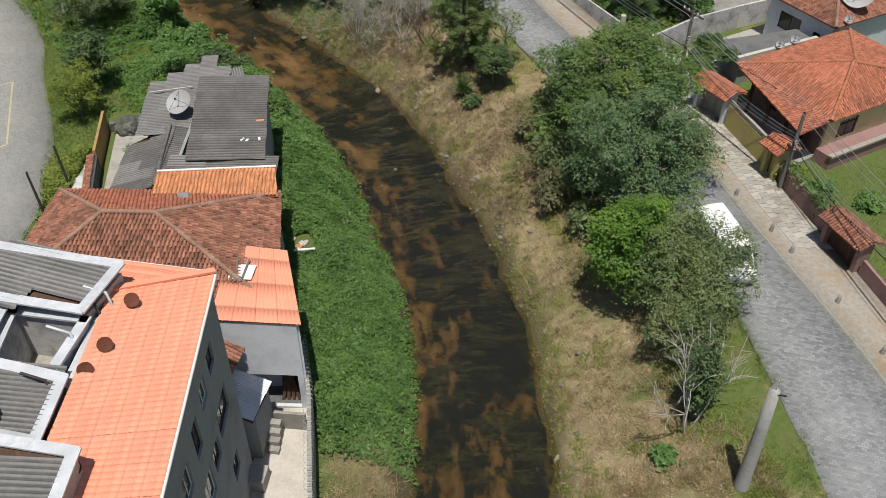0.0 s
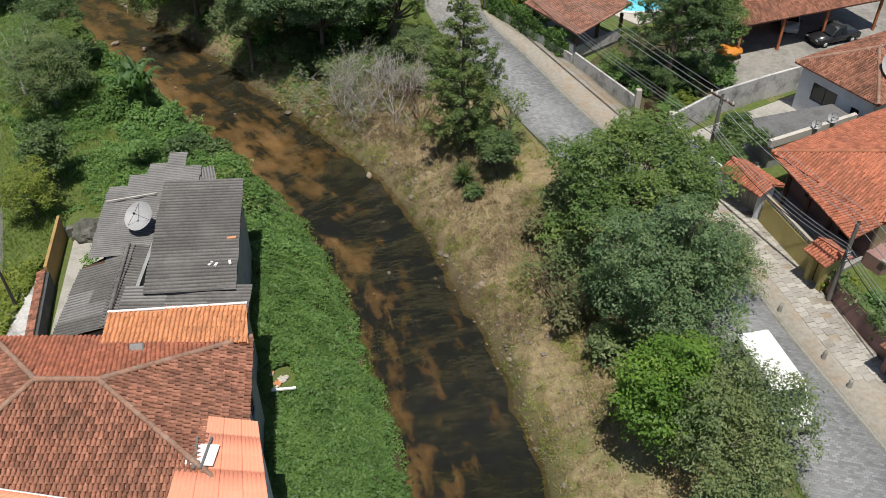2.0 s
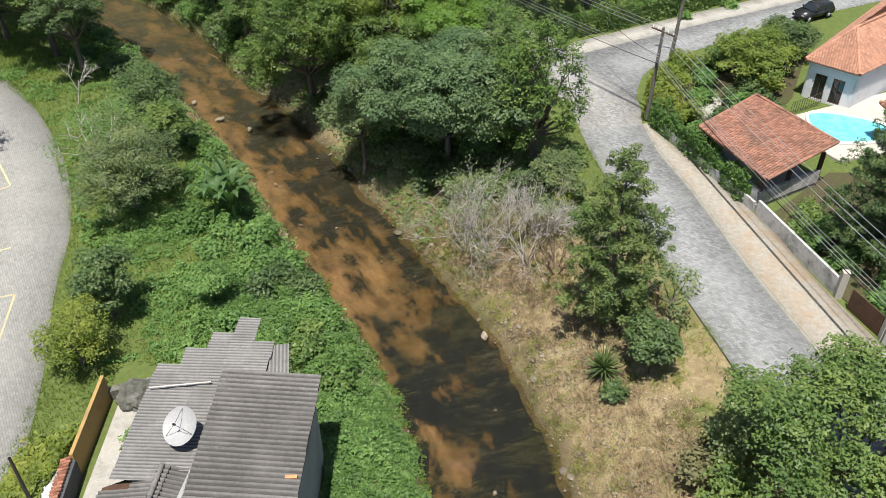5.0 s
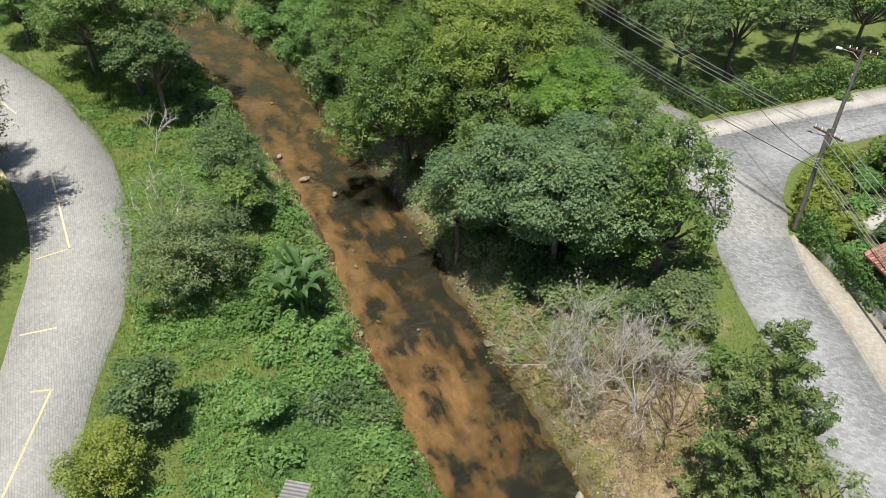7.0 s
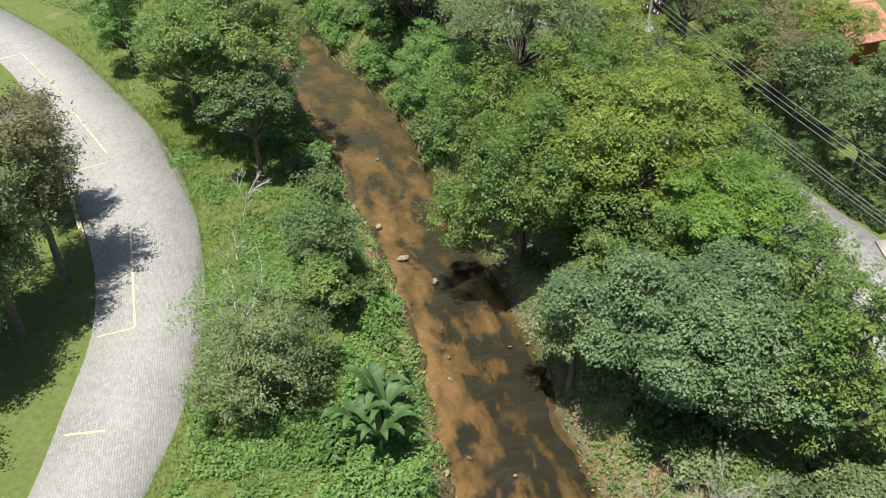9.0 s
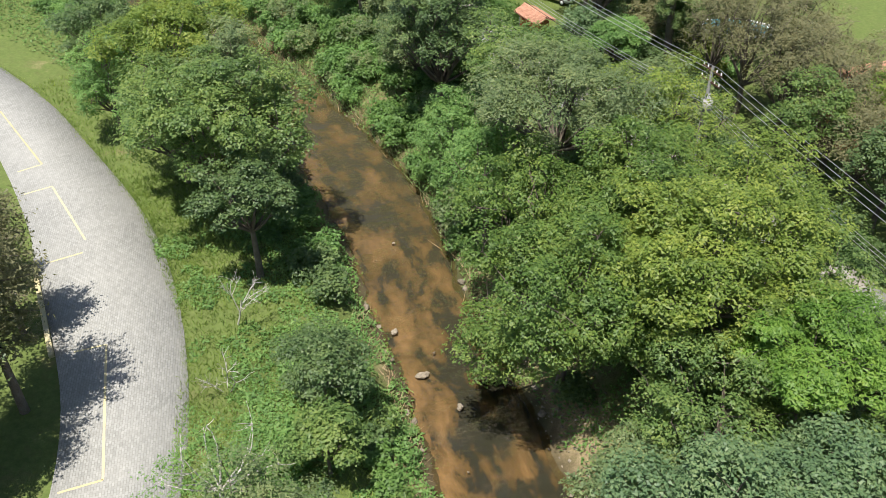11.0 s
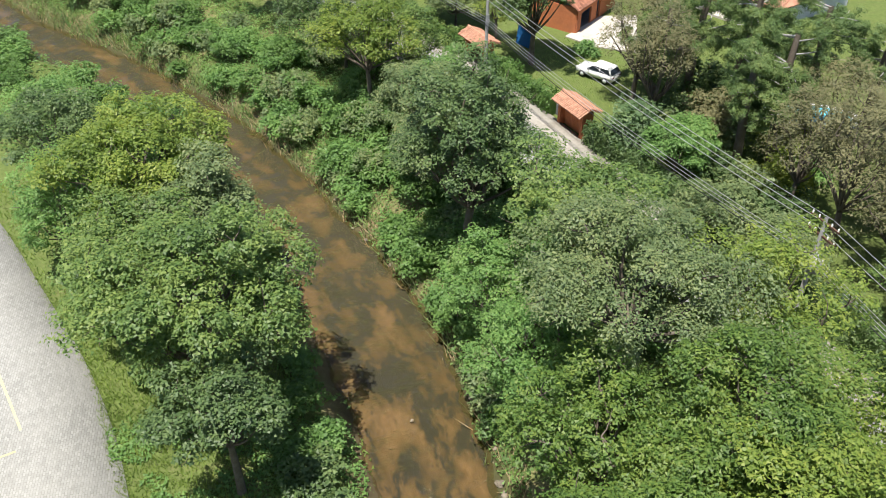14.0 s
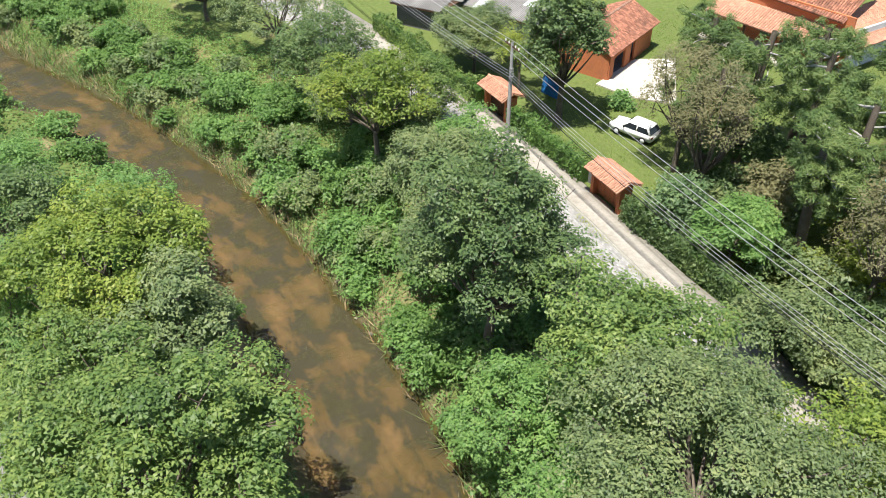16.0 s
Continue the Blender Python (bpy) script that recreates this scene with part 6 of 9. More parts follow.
hip_roof(h4, [(20.2, 88.0, 7.0), (32, 100, 7.0), (26, 104, 7.0), (16.6, 90.2, 7.0)], (20.5, 92.8, 8.8), (26.5, 99.0, 8.8), M["pale_tile"], M["pale_tile"], 0, "orange clay tile roof")
wall(h4, (17.2, 90.4), (20.3, 88.6), 3.7, 7.0, M["white_wall"], 0.2, [(0.6, 1.5, 3.9, 6.0), (2.0, 2.9, 3.9, 6.0)])
window(h4, (17.2, 90.4), (20.3, 88.6), 0.6, 1.5, 3.9, 6.0, M["dark_wood"], sill=False)
window(h4, (17.2, 90.4), (20.3, 88.6), 2.0, 2.9, 3.9, 6.0, M["dark_wood"], sill=False)
wall(h4, (20.3, 88.6), (31, 99.6), 3.7, 7.0, M["white_wall"], 0.2)
wall(h4, (26, 103), (17.2, 90.4), 3.7, 7.0, M["white_wall"], 0.2)
sw = empty("stained_wall", 0, 0, 0, 0, "low whitewashed wall with black stains and end pillar", "wall")
wall(sw, (11.5, 73.0), (15.2, 65.6), 3.7, 5.0, M["streaked_wall"], 0.18)
for x, y in ((15.25, 65.5), (17.0, 62.2)):
    part("pillar", prism([(x - 0.2, y - 0.2), (x + 0.2, y - 0.2), (x + 0.2, y + 0.2), (x - 0.2, y + 0.2)], 3.7, 5.7), M["pale_concrete"], sw)
wall(sw, (5.6, 82.6), (11.3, 73.2), 3.7, 4.7, M["streaked_wall"], 0.18)
wall(sw, (15.6, 64.6), (16.8, 62.5), 3.7, 5.2, M["dark_wood"], 0.06, name="gate_leaf")

# ---- lane: hedge gates and houses to the north ----
gate_house("lane_gate", -40.6, 125.0, -34, 3.2, 1.7, 3.8, 2.2, M["pale_tile"], M["brick_wall"], M["brick_wall"], "brick red lane gate with orange tiled roof")
gate_house("lane_gate", -52.6, 132.6, -32, 3.2, 1.7, 3.8, 2.2, M["pale_tile"], M["brick_wall"], M["dark_wood"], "lane gate with orange tiled roof near a pole")
car(-42.0, 134.6, 3.8, -14, M["white_paint"], "white hatchback parked on the lawn", 3.75)
tagged(part("patio", prism([(-47.6, 141.3), (-46.2, 147.5), (-43.0, 149.3), (-40.5, 141), (-44.4, 140.4)], 3.6, 3.85), M["pale_concrete"], None), "sunlit pale concrete patio by the brick house", "patio", kind="structure")
hb = empty("brick_house", 0, 0, 0, 0, "orange brick house with red tile gable roof", "house")
gable_roof(hb, (-49.6, 142.5), (-48.2, 151.5), 7.6, 6.2, 2.9, M["brown_tile"], M["ridge_tile"], 60, label="red clay tile gable roof")
wall(hb, (-47.0, 142.4), (-46.0, 151), 3.7, 6.2, M["brick_wall"], 0.2, [(0.8, 3.0, 3.8, 5.6), (4.2, 5.0, 3.8, 5.7)])
wall(hb, (-51.8, 143.2), (-47.0, 142.4), 3.7, 6.3, M["brick_wall"], 0.2)
wall(hb, (-51.8, 143.2), (-50.5, 152), 3.7, 6.2, M["brick_wall"], 0.2)
part("inside_floor", prism([(-51.6, 143.4), (-47.1, 142.6), (-46.2, 150.8), (-50.4, 151.6)], 3.6, 3.84), M["dark_concrete"], hb)
hg = empty("large_house", 0, 0, 0, 0, "large house with wide orange tile roofs and veranda", "house")
rr = tagged(new("roof"), "orange clay tile veranda roof")
rr.parent = hg
tile_slope(rr, [(-42.4, 155.5, 6.3), (-30.0, 150.8, 6.3), (-29.0, 154.5, 7.5), (-41.4, 158.5, 7.5)], M["pale_tile"], 120, 0.25, 0.45)
tile_slope(rr, [(-30.0, 150.8, 6.3), (-24.5, 160.5, 6.3), (-27.5, 163, 8.0), (-31.0, 155.5, 8.0)], M["pale_tile"], 60, 0.25, 0.45)
tile_slope(rr, [(-38.5, 156.8, 8.2), (-30.4, 153.4, 8.2), (-28.5, 160, 10.2), (-37, 163, 10.2)], M["brown_tile"], 0, 0.25, 0.45)
wall(hg, (-41.6, 158.0), (-29.5, 154.0), 3.7, 8.6, M["brick_wall"], 0.2, [(1.5, 2.8, 4.6, 6.0), (4.5, 5.8, 4.6, 6.0), (7.5, 9.5, 4.6, 6.0)])
wall(hg, (-29.5, 154.0), (-24.8, 162.0), 3.7, 7.4, M["white_wall"], 0.2)
for s in (0.03, 0.3, 0.6, 0.97):
    x, y = -41.9 + 11.6 * s, 155.6 - 4.3 * s
    part("post", prism([(x - 0.1, y - 0.1), (x + 0.1, y - 0.1), (x + 0.1, y + 0.1), (x - 0.1, y + 0.1)], 3.7, 6.3), M["dark_wood"], hg)
part("veranda_floor", prism([(-42.6, 155.2), (-30.0, 150.4), (-29.2, 154.2), (-41.6, 158.2)], 3.6, 3.95), M["pale_concrete"], hg)
hf = empty("workshop", 0, 0, 0, 0, "workshop with pale grey fibre cement roof", "building")
rr = tagged(new("roof"), "pale grey corrugated roof")
rr.parent = hf
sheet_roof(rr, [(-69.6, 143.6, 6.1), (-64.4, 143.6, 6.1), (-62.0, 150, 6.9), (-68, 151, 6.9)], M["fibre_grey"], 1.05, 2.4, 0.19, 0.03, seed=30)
part("wall", prism([(-69.2, 144.2), (-64.6, 144.2), (-62.4, 149.8), (-67.8, 150.6)], 3.6, 6.0), M["dark_concrete"], hf)
hf2 = empty("workshop", 0, 0, 0, 0, "low building with weathered grey sheet roof", "building")
rr = tagged(new("roof"), "weathered grey corrugated roof with patches")
rr.parent = hf2
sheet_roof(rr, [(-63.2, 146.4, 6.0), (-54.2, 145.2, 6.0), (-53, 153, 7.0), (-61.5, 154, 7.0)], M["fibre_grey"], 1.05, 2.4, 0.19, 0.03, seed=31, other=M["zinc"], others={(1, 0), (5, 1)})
part("wall", prism([(-62.8, 146.9), (-54.6, 145.8), (-53.6, 152.6), (-61.4, 153.6)], 3.6, 5.9), M["grey_wall"], hf2)
bm = bmesh.new()
box(bm, -0.9, 0.9, -0.05, 0.05, 0, 1.7)
tagged(part("tarpaulin", bm, M["blue_tarp"], None, m=pose(-50.4, 137.6, 3.75, -8, 0, -20)), "bright blue tarpaulin hung beside the trees", "tarpaulin")
pool2 = empty("swimming_pool", 0, 0, 0, 0, "small turquoise pool on the lawn among pines", "pool")
pts = [(-24.2 + 3.0 * math.cos(a), 136.2 + 1.7 * math.sin(a) + 0.5 * math.cos(a)) for a in np.linspace(0, 2 * math.pi, 24, endpoint=False)]
part("pool_water", prism(pts, 3.6, 3.92), M["pool"], pool2)
part("coping", prism([((x + 24.2) * 1.25 - 24.2, (y - 136.2) * 1.35 + 136.2) for x, y in pts], 3.55, 3.84), M["white_paint"], pool2)
lw = empty("lane_wall", 0, 0, 0, 0, "rendered lane wall under dark hedge", "wall")
for a, b in (((-38.9, 124.2), (-31.0, 119.6)), ((-31.0, 119.6), (-23.0, 113.6)), ((-42.3, 126.6), (-51.0, 132.0)), ((-54.2, 133.6), (-70, 142.6))):
    wall(lw, a, b, 3.6, 4.7, M["dark_concrete"], 0.2)
ob_w = empty("orange_house", 0, 0, 0, 0, "orange rendered house with clay tile roof among trees", "house")
gable_roof(ob_w, (-12.5, 121.5), (-6.0, 128.0), 7.8, 6.2, 4.2, M["pale_tile"], M["ridge_tile"], 0, label="pale orange clay tile roof")
part("wall", prism([(-12.6, 117.0), (-4.6, 125.0), (-6.8, 131.2), (-15.0, 123.6)], 3.6, 6.3), M["brick_wall"], ob_w)

# ---- street furniture ----
utility_pole(17.6, 55.0, 3.9, 11.2, "grey concrete utility pole beside the footpath", turn=-60, arms=1)
utility_pole(22.3, 44.3, 3.9, 9.6, "weathered utility pole behind the garden gate", turn=-65, arms=0)
utility_pole(4.65, 84.4, 3.9, 11.4, "weathered utility pole at the street corner", turn=-40, arms=1, lean=(0.1, 0.1), drum=False)
utility_pole(6.9, 94.9, 3.9, 12.2, "tall street lamp pole at the junction", turn=-20, arms=1, lean=(0.3, 0.2), lamp=True)
utility_pole(-21.5, 108.0, 3.9, 12.6, "utility pole carrying a transformer", "pale_pole", turn=-40, arms=2, drum=True)
utility_pole(-50.0, 128.4, 3.9, 12.3, "pale concrete utility pole beside the lane", "pale_pole", turn=-35, arms=1)
chain = [(24.6, 30.0, 10.4), (22.3, 44.3, 10.0), (17.6, 55.0, 11.0), (4.75, 84.5, 11.2), (-21.5, 108.0, 12.3), (-50.0, 128.4, 12.0), (-84, 150, 12.0)]
for (x0, y0, z0), (x1, y1, z1) in zip(chain, chain[1:]):
    d = Vector((x1 - x0, y1 - y0)).normalized()
    nx, ny = -d.y, d.x
    for off in (-0.55, 0.0, 0.55):
        wire((x0 + nx * off, y0 + ny * off, z0), (x1 + nx * off, y1 + ny * off, z1), 0.45, 0.018, "wire")
    for k in range(4):
        wire((x0 + nx * 0.15, y0 + ny * 0.15, z0 - 1.9 - 0.22 * k), (x1 + nx * 0.15, y1 + ny * 0.15, z1 - 1.9 - 0.22 * k), 0.6 + 0.06 * k, 0.016 if k < 3 else 0.026, "wire" if k < 3 else "black_wire")
wire((4.75, 84.5, 9.2), (-1.0, 97.5, 8.6), 0.7, 0.02, "black_wire")
wire((6.9, 94.9, 11.8), (30, 116, 11.5), 0.7, 0.02, "black_wire")
stump = empty("cut_pole", 14.05, 22.2, 3.3, 0, "grey cut pole with splintered top on the verge", "pole")
put("pole", tubes("pole", [[(0, 0, 0, 0.36), (-0.05, 0.03, 1.2, 0.31), (-0.12, 0.06, 4.0, 0.27), (-0.2, 0.12, 6.7, 0.23), (-0.2, 0.12, 6.78, 0.05)]], M["pale_pole"], 14), stump)
bm = bmesh.new()
bmesh.ops.create_cone(bm, segments=6, radius1=0.13, radius2=0.02, depth=0.6, cap_ends=True)
part("splinter", bm, M["pale_bark"], stump, m=pose(-0.2, 0.18, 7.0, 10, 5, 0))
bm = bmesh.new()
box(bm, -0.3, 0.3, -0.03, 0.03, -0.03, 0.03)
part("bracket", bm, M["iron"], stump, m=pose(0.1, 0.0, 6.5, 0, 30, 20))
for x, y in ((19.2, 43.4), (20.4, 39.8), (21.0, 37.8), (22.3, 33.6), (23.3, 29.8)):
    bo = empty("bollard", x, y, 3.95, 0, "short grey stone bollard on the footpath", "bollard", "footpath bollards")
    put("post", tubes("post", [[(0, 0, 0, 0.13), (0, 0, 0.4, 0.11), (0.02, 0, 0.55, 0.09), (0.02, 0, 0.58, 0.02)]], M["concrete"], 9), bo)
# kerb along the parking bay
tagged(part("parking_kerb", prism([(-56.9, 80.2), (-49.5, 74.8), (-49.35, 75.05), (-56.75, 80.45)], 2.5, 2.8), M["yellow_paint"], None), "pale yellow painted kerb beside the parking bay", "kerb", kind="structure")

# ---- plants ----

def crown_points(rng, lobes, clusters, leaves, flat=0.55, low=-0.35):
    """Leaf places: clusters on the skin of every lobe, flattened like sprays."""
    cs, outs = [], []
    for c, r in lobes:
        n = max(4, int(clusters * (r[0] * r[1]) ** 0.5))
        d = unit(rng.normal(0, 1, (n * 3, 3)))
        d = d[d[:, 2] > low][:n]
        depth = rng.uniform(0.55, 1.08, (len(d), 1)) ** 0.6
        p = c + d * r * depth
        size = (0.42 + 0.13 * min(r[0], 2.2)) * np.repeat(rng.uniform(0.6, 1.3, (len(p), 1)), leaves, 0)
        q = np.repeat(p, leaves, 0)
        o = np.repeat(d, leaves, 0)
        e = unit(rng.normal(0, 1, q.shape) + np.array([0, 0, 0.45])) * rng.uniform(0.15, 1.0, (len(q), 1)) ** 0.5
        cs.append(q + e * size * np.array([1.0, 1.0, 0.35 + 0.6 * flat]))
        outs.append(unit(e * 0.8 + o * 0.35 + np.array([0, 0, 0.45])))
    return np.concatenate(cs), np.concatenate(outs)


def dome_lobes(rng, rx, ry, rz, n, size, deep=0.35):
    """Lobes of a crown, spread over a dome."""
    out = []
    for i in range(n):
        f = (i + 0.5) / n
        z = 1 - (1 + deep) * f
        a = i * 2.39996 + rng.uniform(-0.4, 0.4)
        rr = math.sqrt(max(0.0, 1 - z * z))
        k = rng.uniform(0.5, 1.0)
        c = np.array([rr * math.cos(a) * rx * k, rr * math.sin(a) * ry * k, z * rz * (k - 0.05)])
        s = size * rng.uniform(0.6, 1.35)
        out.append((c, np.array([s * rx, s * ry, s * rz * 0.95])))
    return out


def tree(x, y, top, r, leaf, label, seed, ry=None, rz=None, lobes=14, size=0.42, clusters=26, leaves=26, long=0.17, wide=0.075,
         bark="bark", trunk_r=None, category="tree", group="", name="tree", flat=0.55, stems=1, ground=None, low=-0.35, lean=(0, 0), spread=0.6, deep=0.35):
    rng = np.random.default_rng(seed)
    z0 = gz(x, y) - 0.15 if ground is None else ground
    ry, h = ry or r, top - z0
    rz = rz or min(0.42 * h, 0.8 * r)
    cz = h - rz * 1.02
    root = empty(name, x, y, z0, 0, label, category, group)
    lb = dome_lobes(rng, r, ry, rz, lobes, size, deep)
    shift = np.array([lean[0], lean[1], cz])
    lb = [(c + shift, s) for c, s in lb]
    tr = trunk_r or 0.045 * h ** 0.9 * 0.6
    lines = []
    fork = np.array([lean[0] * 0.4, lean[1] * 0.4, max(0.25 * h, cz - rz * 0.9)])
    for s in range(stems):
        foot = rng.normal(0, 0.25 * (stems > 1), 2)
        lines.append(limb((foot[0], foot[1], 0), fork + np.append(foot * 1.5, 0), tr * 1.25, tr * 0.8, rng, 6, 0.05))
    put("trunk", tubes("trunk", lines, M[bark], 7), root)
    for c, s in lb:
        bough = [limb(fork, c + np.array([0, 0, -0.25 * s[2]]), tr * 0.55, tr * 0.12, rng, 5)]
        for _ in range(3):
            e = c + rng.normal(0, 0.5, 3) * s
            bough.append(limb(c + np.array([0, 0, -0.3 * s[2]]), e, tr * 0.18, tr * 0.05, rng, 4))
        put("limb", tubes("limb", bough, M[bark], 3), root)
    p, o = crown_points(rng, lb, clusters, int(leaves * 1.55), flat, low)
    put("crown", leaf_mesh("crown", p, o, long * 0.58, wide * 0.90, rng, M[leaf], spread=spread * 0.6), root)
    return root


def conifer(x, y, top, r, leaf, label, seed, base_z=None, layers=16, needle=0.2, per=34, taper=0.85, bark="bark", bare=0.1, name="conifer_tree", category="tree"):
    """An upright tree of drooping tiers."""
    rng = np.random.default_rng(seed)
    z0 = gz(x, y) - 0.15 if base_z is None else base_z
    h = top - z0
    root = empty(name, x, y, z0, 0, label, category)
    put("trunk", tubes("trunk", [limb((0, 0, 0), (0, 0, h * 0.96), 0.022 * h, 0.03, rng, 7, 0.01)], M[bark], 7), root)
    cs, outs, twigs = [], [], []
    for i in range(layers):
        f = bare + (1 - bare) * i / layers
        rad = r * (1 - f * taper) * rng.uniform(0.8, 1.12) * (0.75 + 0.25 * min(1, (f - bare) * 5))
        n = int(5 + rad * 3.2)
        for k in range(n):
            a = 2 * math.pi * (k + rng.uniform(0, 0.8)) / n
            rr = rad * rng.uniform(0.7, 1.1)
            e = np.array([rr * math.cos(a), rr * math.sin(a), h * f + rng.uniform(-0.3, 0.3) + 0.12 * rr])
            s = np.array([0, 0, h * f])
            twigs.append(limb(s, e, 0.05, 0.015, rng, 4, 0.04))
            m = max(6, int(per * rr))
            u = rng.uniform(0.3, 1.05, (m, 1))
            cs.append(s + (e - s) * u + rng.normal(0, 0.26, (m, 3)) * (0.5 + 0.5 * u))
            outs.append(np.repeat(unit(e - s)[None] * 0.5 + np.array([[0, 0, 0.5]]), m, 0))
    for i in range(0, len(twigs), 8):
        put("limb", tubes("limb", twigs[i:i + 8], M[bark], 3), root)
    put("crown", leaf_mesh("crown", np.concatenate(cs), np.concatenate(outs), needle, needle * 0.38, rng, M[leaf]), root)
    return root


def tufted_conifer(x, y, top, r, leaf, label, seed, boughs=56):
    """A broad cone of upswept boughs, each ending in tufts of foliage."""
    rng = np.random.default_rng(seed)
    z0 = gz(x, y) - 0.15
    h = top - z0
    root = empty("conifer_tree", x, y, z0, 0, label, "tree")
    put("trunk", tubes("trunk", [limb((0, 0, 0), (0, 0, h * 0.97), 0.02 * h, 0.03, rng, 7, 0.01)], M["bark"], 7), root)
    cs, outs, whorl = [], [], []
    for i in range(boughs):
        f = 0.10 + 0.88 * (i + 0.5) / boughs
        rad = r * min(1.0, (1.02 - f) * 1.75) ** 0.8 * rng.uniform(0.78, 1.12) * (0.8 if f < 0.16 else 1.0)
        a = i * 2.39996 + rng.uniform(-0.35, 0.35)
        s = np.array([0, 0, h * f - 0.25 * rad])
        e = np.array([rad * math.cos(a), rad * math.sin(a), h * f + 0.1 * rad])
        whorl.append(limb(s, e, 0.05, 0.015, rng, 4, 0.05))
        if len(whorl) == 7 or i == boughs - 1:
            put("limb", tubes("limb", whorl, M["bark"], 4), root)
            whorl = []
        for u in np.arange(0.35, 1.06, 0.22 / max(rad, 0.5)):
            side = np.array([-math.sin(a), math.cos(a), 0]) * rng.normal(0, 0.30) * rad * u * 0.8
            c = s + (e - s) * u + side + np.array([0, 0, rng.uniform(-0.1, 0.2)])
            d = unit(rng.normal(0, 1, (62, 3)) + np.array([0.35 * math.cos(a), 0.35 * math.sin(a), 0.5]))
            cs.append(c + d * rng.uniform(0.1, 1.0, (62, 1)) ** 0.5 * np.array([0.36, 0.36, 0.30]) * rng.uniform(0.8, 1.3))
            outs.append(d)
    put("crown", leaf_mesh("crown", np.concatenate(cs), np.concatenate(outs), 0.11, 0.042, rng, M[leaf], spread=0.5), root)
    return root


def bare_tree(x, y, top, r, label, seed, bark="pale_bark", stems=5, depth=3, z0=None, name="bare_shrub", category="shrub", thick=0.05, leaf=None, leaf_n=0):
    """Leafless branches that fork again and again."""
    rng = np.random.default_rng(seed)
    z0 = gz(x, y) - 0.1 if z0 is None else z0
    h = top - z0
    root = empty(name, x, y, z0, 0, label, category)
    lines, tips = [], []

    def grow(p, d, ln, rad, left):
        e = p + d * ln
        lines.append(limb(p, e, rad, rad * 0.6, rng, 4, 0.08))
        if left == 0:
            tips.append(e)
            return
        for _ in range(rng.integers(3, 5)):
            nd = unit(d + rng.normal(0, 0.55, 3) + np.array([0, 0, 0.08]))
            grow(p + d * ln * rng.uniform(0.55, 1.0), nd, ln * rng.uniform(0.5, 0.75), rad * 0.55, left - 1)
    for s in range(stems):
        a = 2 * math.pi * s / stems + rng.uniform(-0.4, 0.4)
        d = unit(np.array([math.cos(a) * r / h, math.sin(a) * r / h, 0.8]))
        lines.clear()
        grow(np.array([0.2 * math.cos(a), 0.2 * math.sin(a), 0]), d, h * 0.42, thick, depth)
        put("branch", tubes("branch", lines, M[bark], 3), root)
    if leaf:
        tp = np.array(tips)
        q = np.repeat(tp, leaf_n, 0) + rng.normal(0, 0.22, (len(tp) * leaf_n, 3))
        put("foliage", leaf_mesh("foliage", q, np.repeat([[0, 0, 1.0]], len(q), 0), 0.12, 0.05, rng, M[leaf]), root)
    return root


# right bank and street side, from the south
tree(10.9, 35.6, 9.3, 2.3, "bright_leaf", "dense bright green round tree on the grass verge", 1, rz=2.9, low=-0.9, deep=0.85, lobes=20, clusters=26, leaves=22, long=0.14, wide=0.075)
tree(13.6, 33.8, 9.6, 2.6, "grey_leaf", "olive green bushy tree beside the street", 2, rz=3.0, low=-0.9, deep=0.8, lobes=22, clusters=22, leaves=22, long=0.14, wide=0.05)
tree(12.6, 30.2, 7.8, 1.7, "grey_leaf", "olive green shrubby tree beside the street", 3, rz=2.4, low=-0.9, deep=0.8, lobes=12, clusters=24, leaves=20, long=0.13, wide=0.05)
tree(12.2, 50.8, 11.2, 4.9, "green_leaf", "wide olive green tree with open flat crown", 4, rz=2.9, lobes=30, size=0.27, clusters=22, leaves=22, long=0.17, wide=0.075, deep=0.6, low=-0.6)
tree(11.9, 42.6, 11.6, 3.9, "blue_leaf", "dark grey-green tree with dense crown by the street", 5, rz=3.9, low=-0.8, deep=0.7, lobes=24, size=0.33, clusters=24, leaves=24, long=0.15, wide=0.06, lean=(0.3, 0))
tree(15.2, 44.6, 9.4, 2.6, "grey_leaf", "grey-green tree leaning over the street", 6, rz=2.6, low=-0.8, lobes=14, clusters=20, leaves=20, long=0.15, wide=0.055)
tufted_conifer(1.9, 62.5, 14.7, 2.75, "conifer_leaf", "tall dark olive conifer of conical outline on the bank", 7)
tree(4.3, 58.6, 6.3, 1.3, "dark_leaf", "dark green rounded shrub next to a spiky agave", 8, lobes=12, low=-0.8, deep=0.9, name="shrub", category="shrub")
tree(5.2, 61.2, 8.0, 1.5, "grey_leaf", "thin pale green young tree behind the conifer", 9, lobes=8, clusters=9, leaves=9, spread=1.0)
tree(-9.8, 77.4, 12.6, 6.0, "blue_leaf", "broad grey-green umbrella tree above the stream", 10, ry=4.8, rz=3.8, deep=0.65, low=-0.7, lobes=34, size=0.30, clusters=30, leaves=28, long=0.16, wide=0.07, flat=0.35)
tree(-3.6, 76.6, 15.4, 3.0, "deep_leaf", "tall slender green tree with loose crown", 11, rz=5.4, deep=0.7, low=-0.7, lobes=24, size=0.30, clusters=20, leaves=20, long=0.17, wide=0.075)
tree(-23.2, 87.2, 13.6, 5.4, "deep_leaf", "dark green flat-topped tree hanging over the stream", 12, ry=5.6, rz=5.2, deep=0.7, low=-0.7, lobes=36, size=0.27, clusters=26, leaves=28, long=0.16, wide=0.06, flat=0.3)
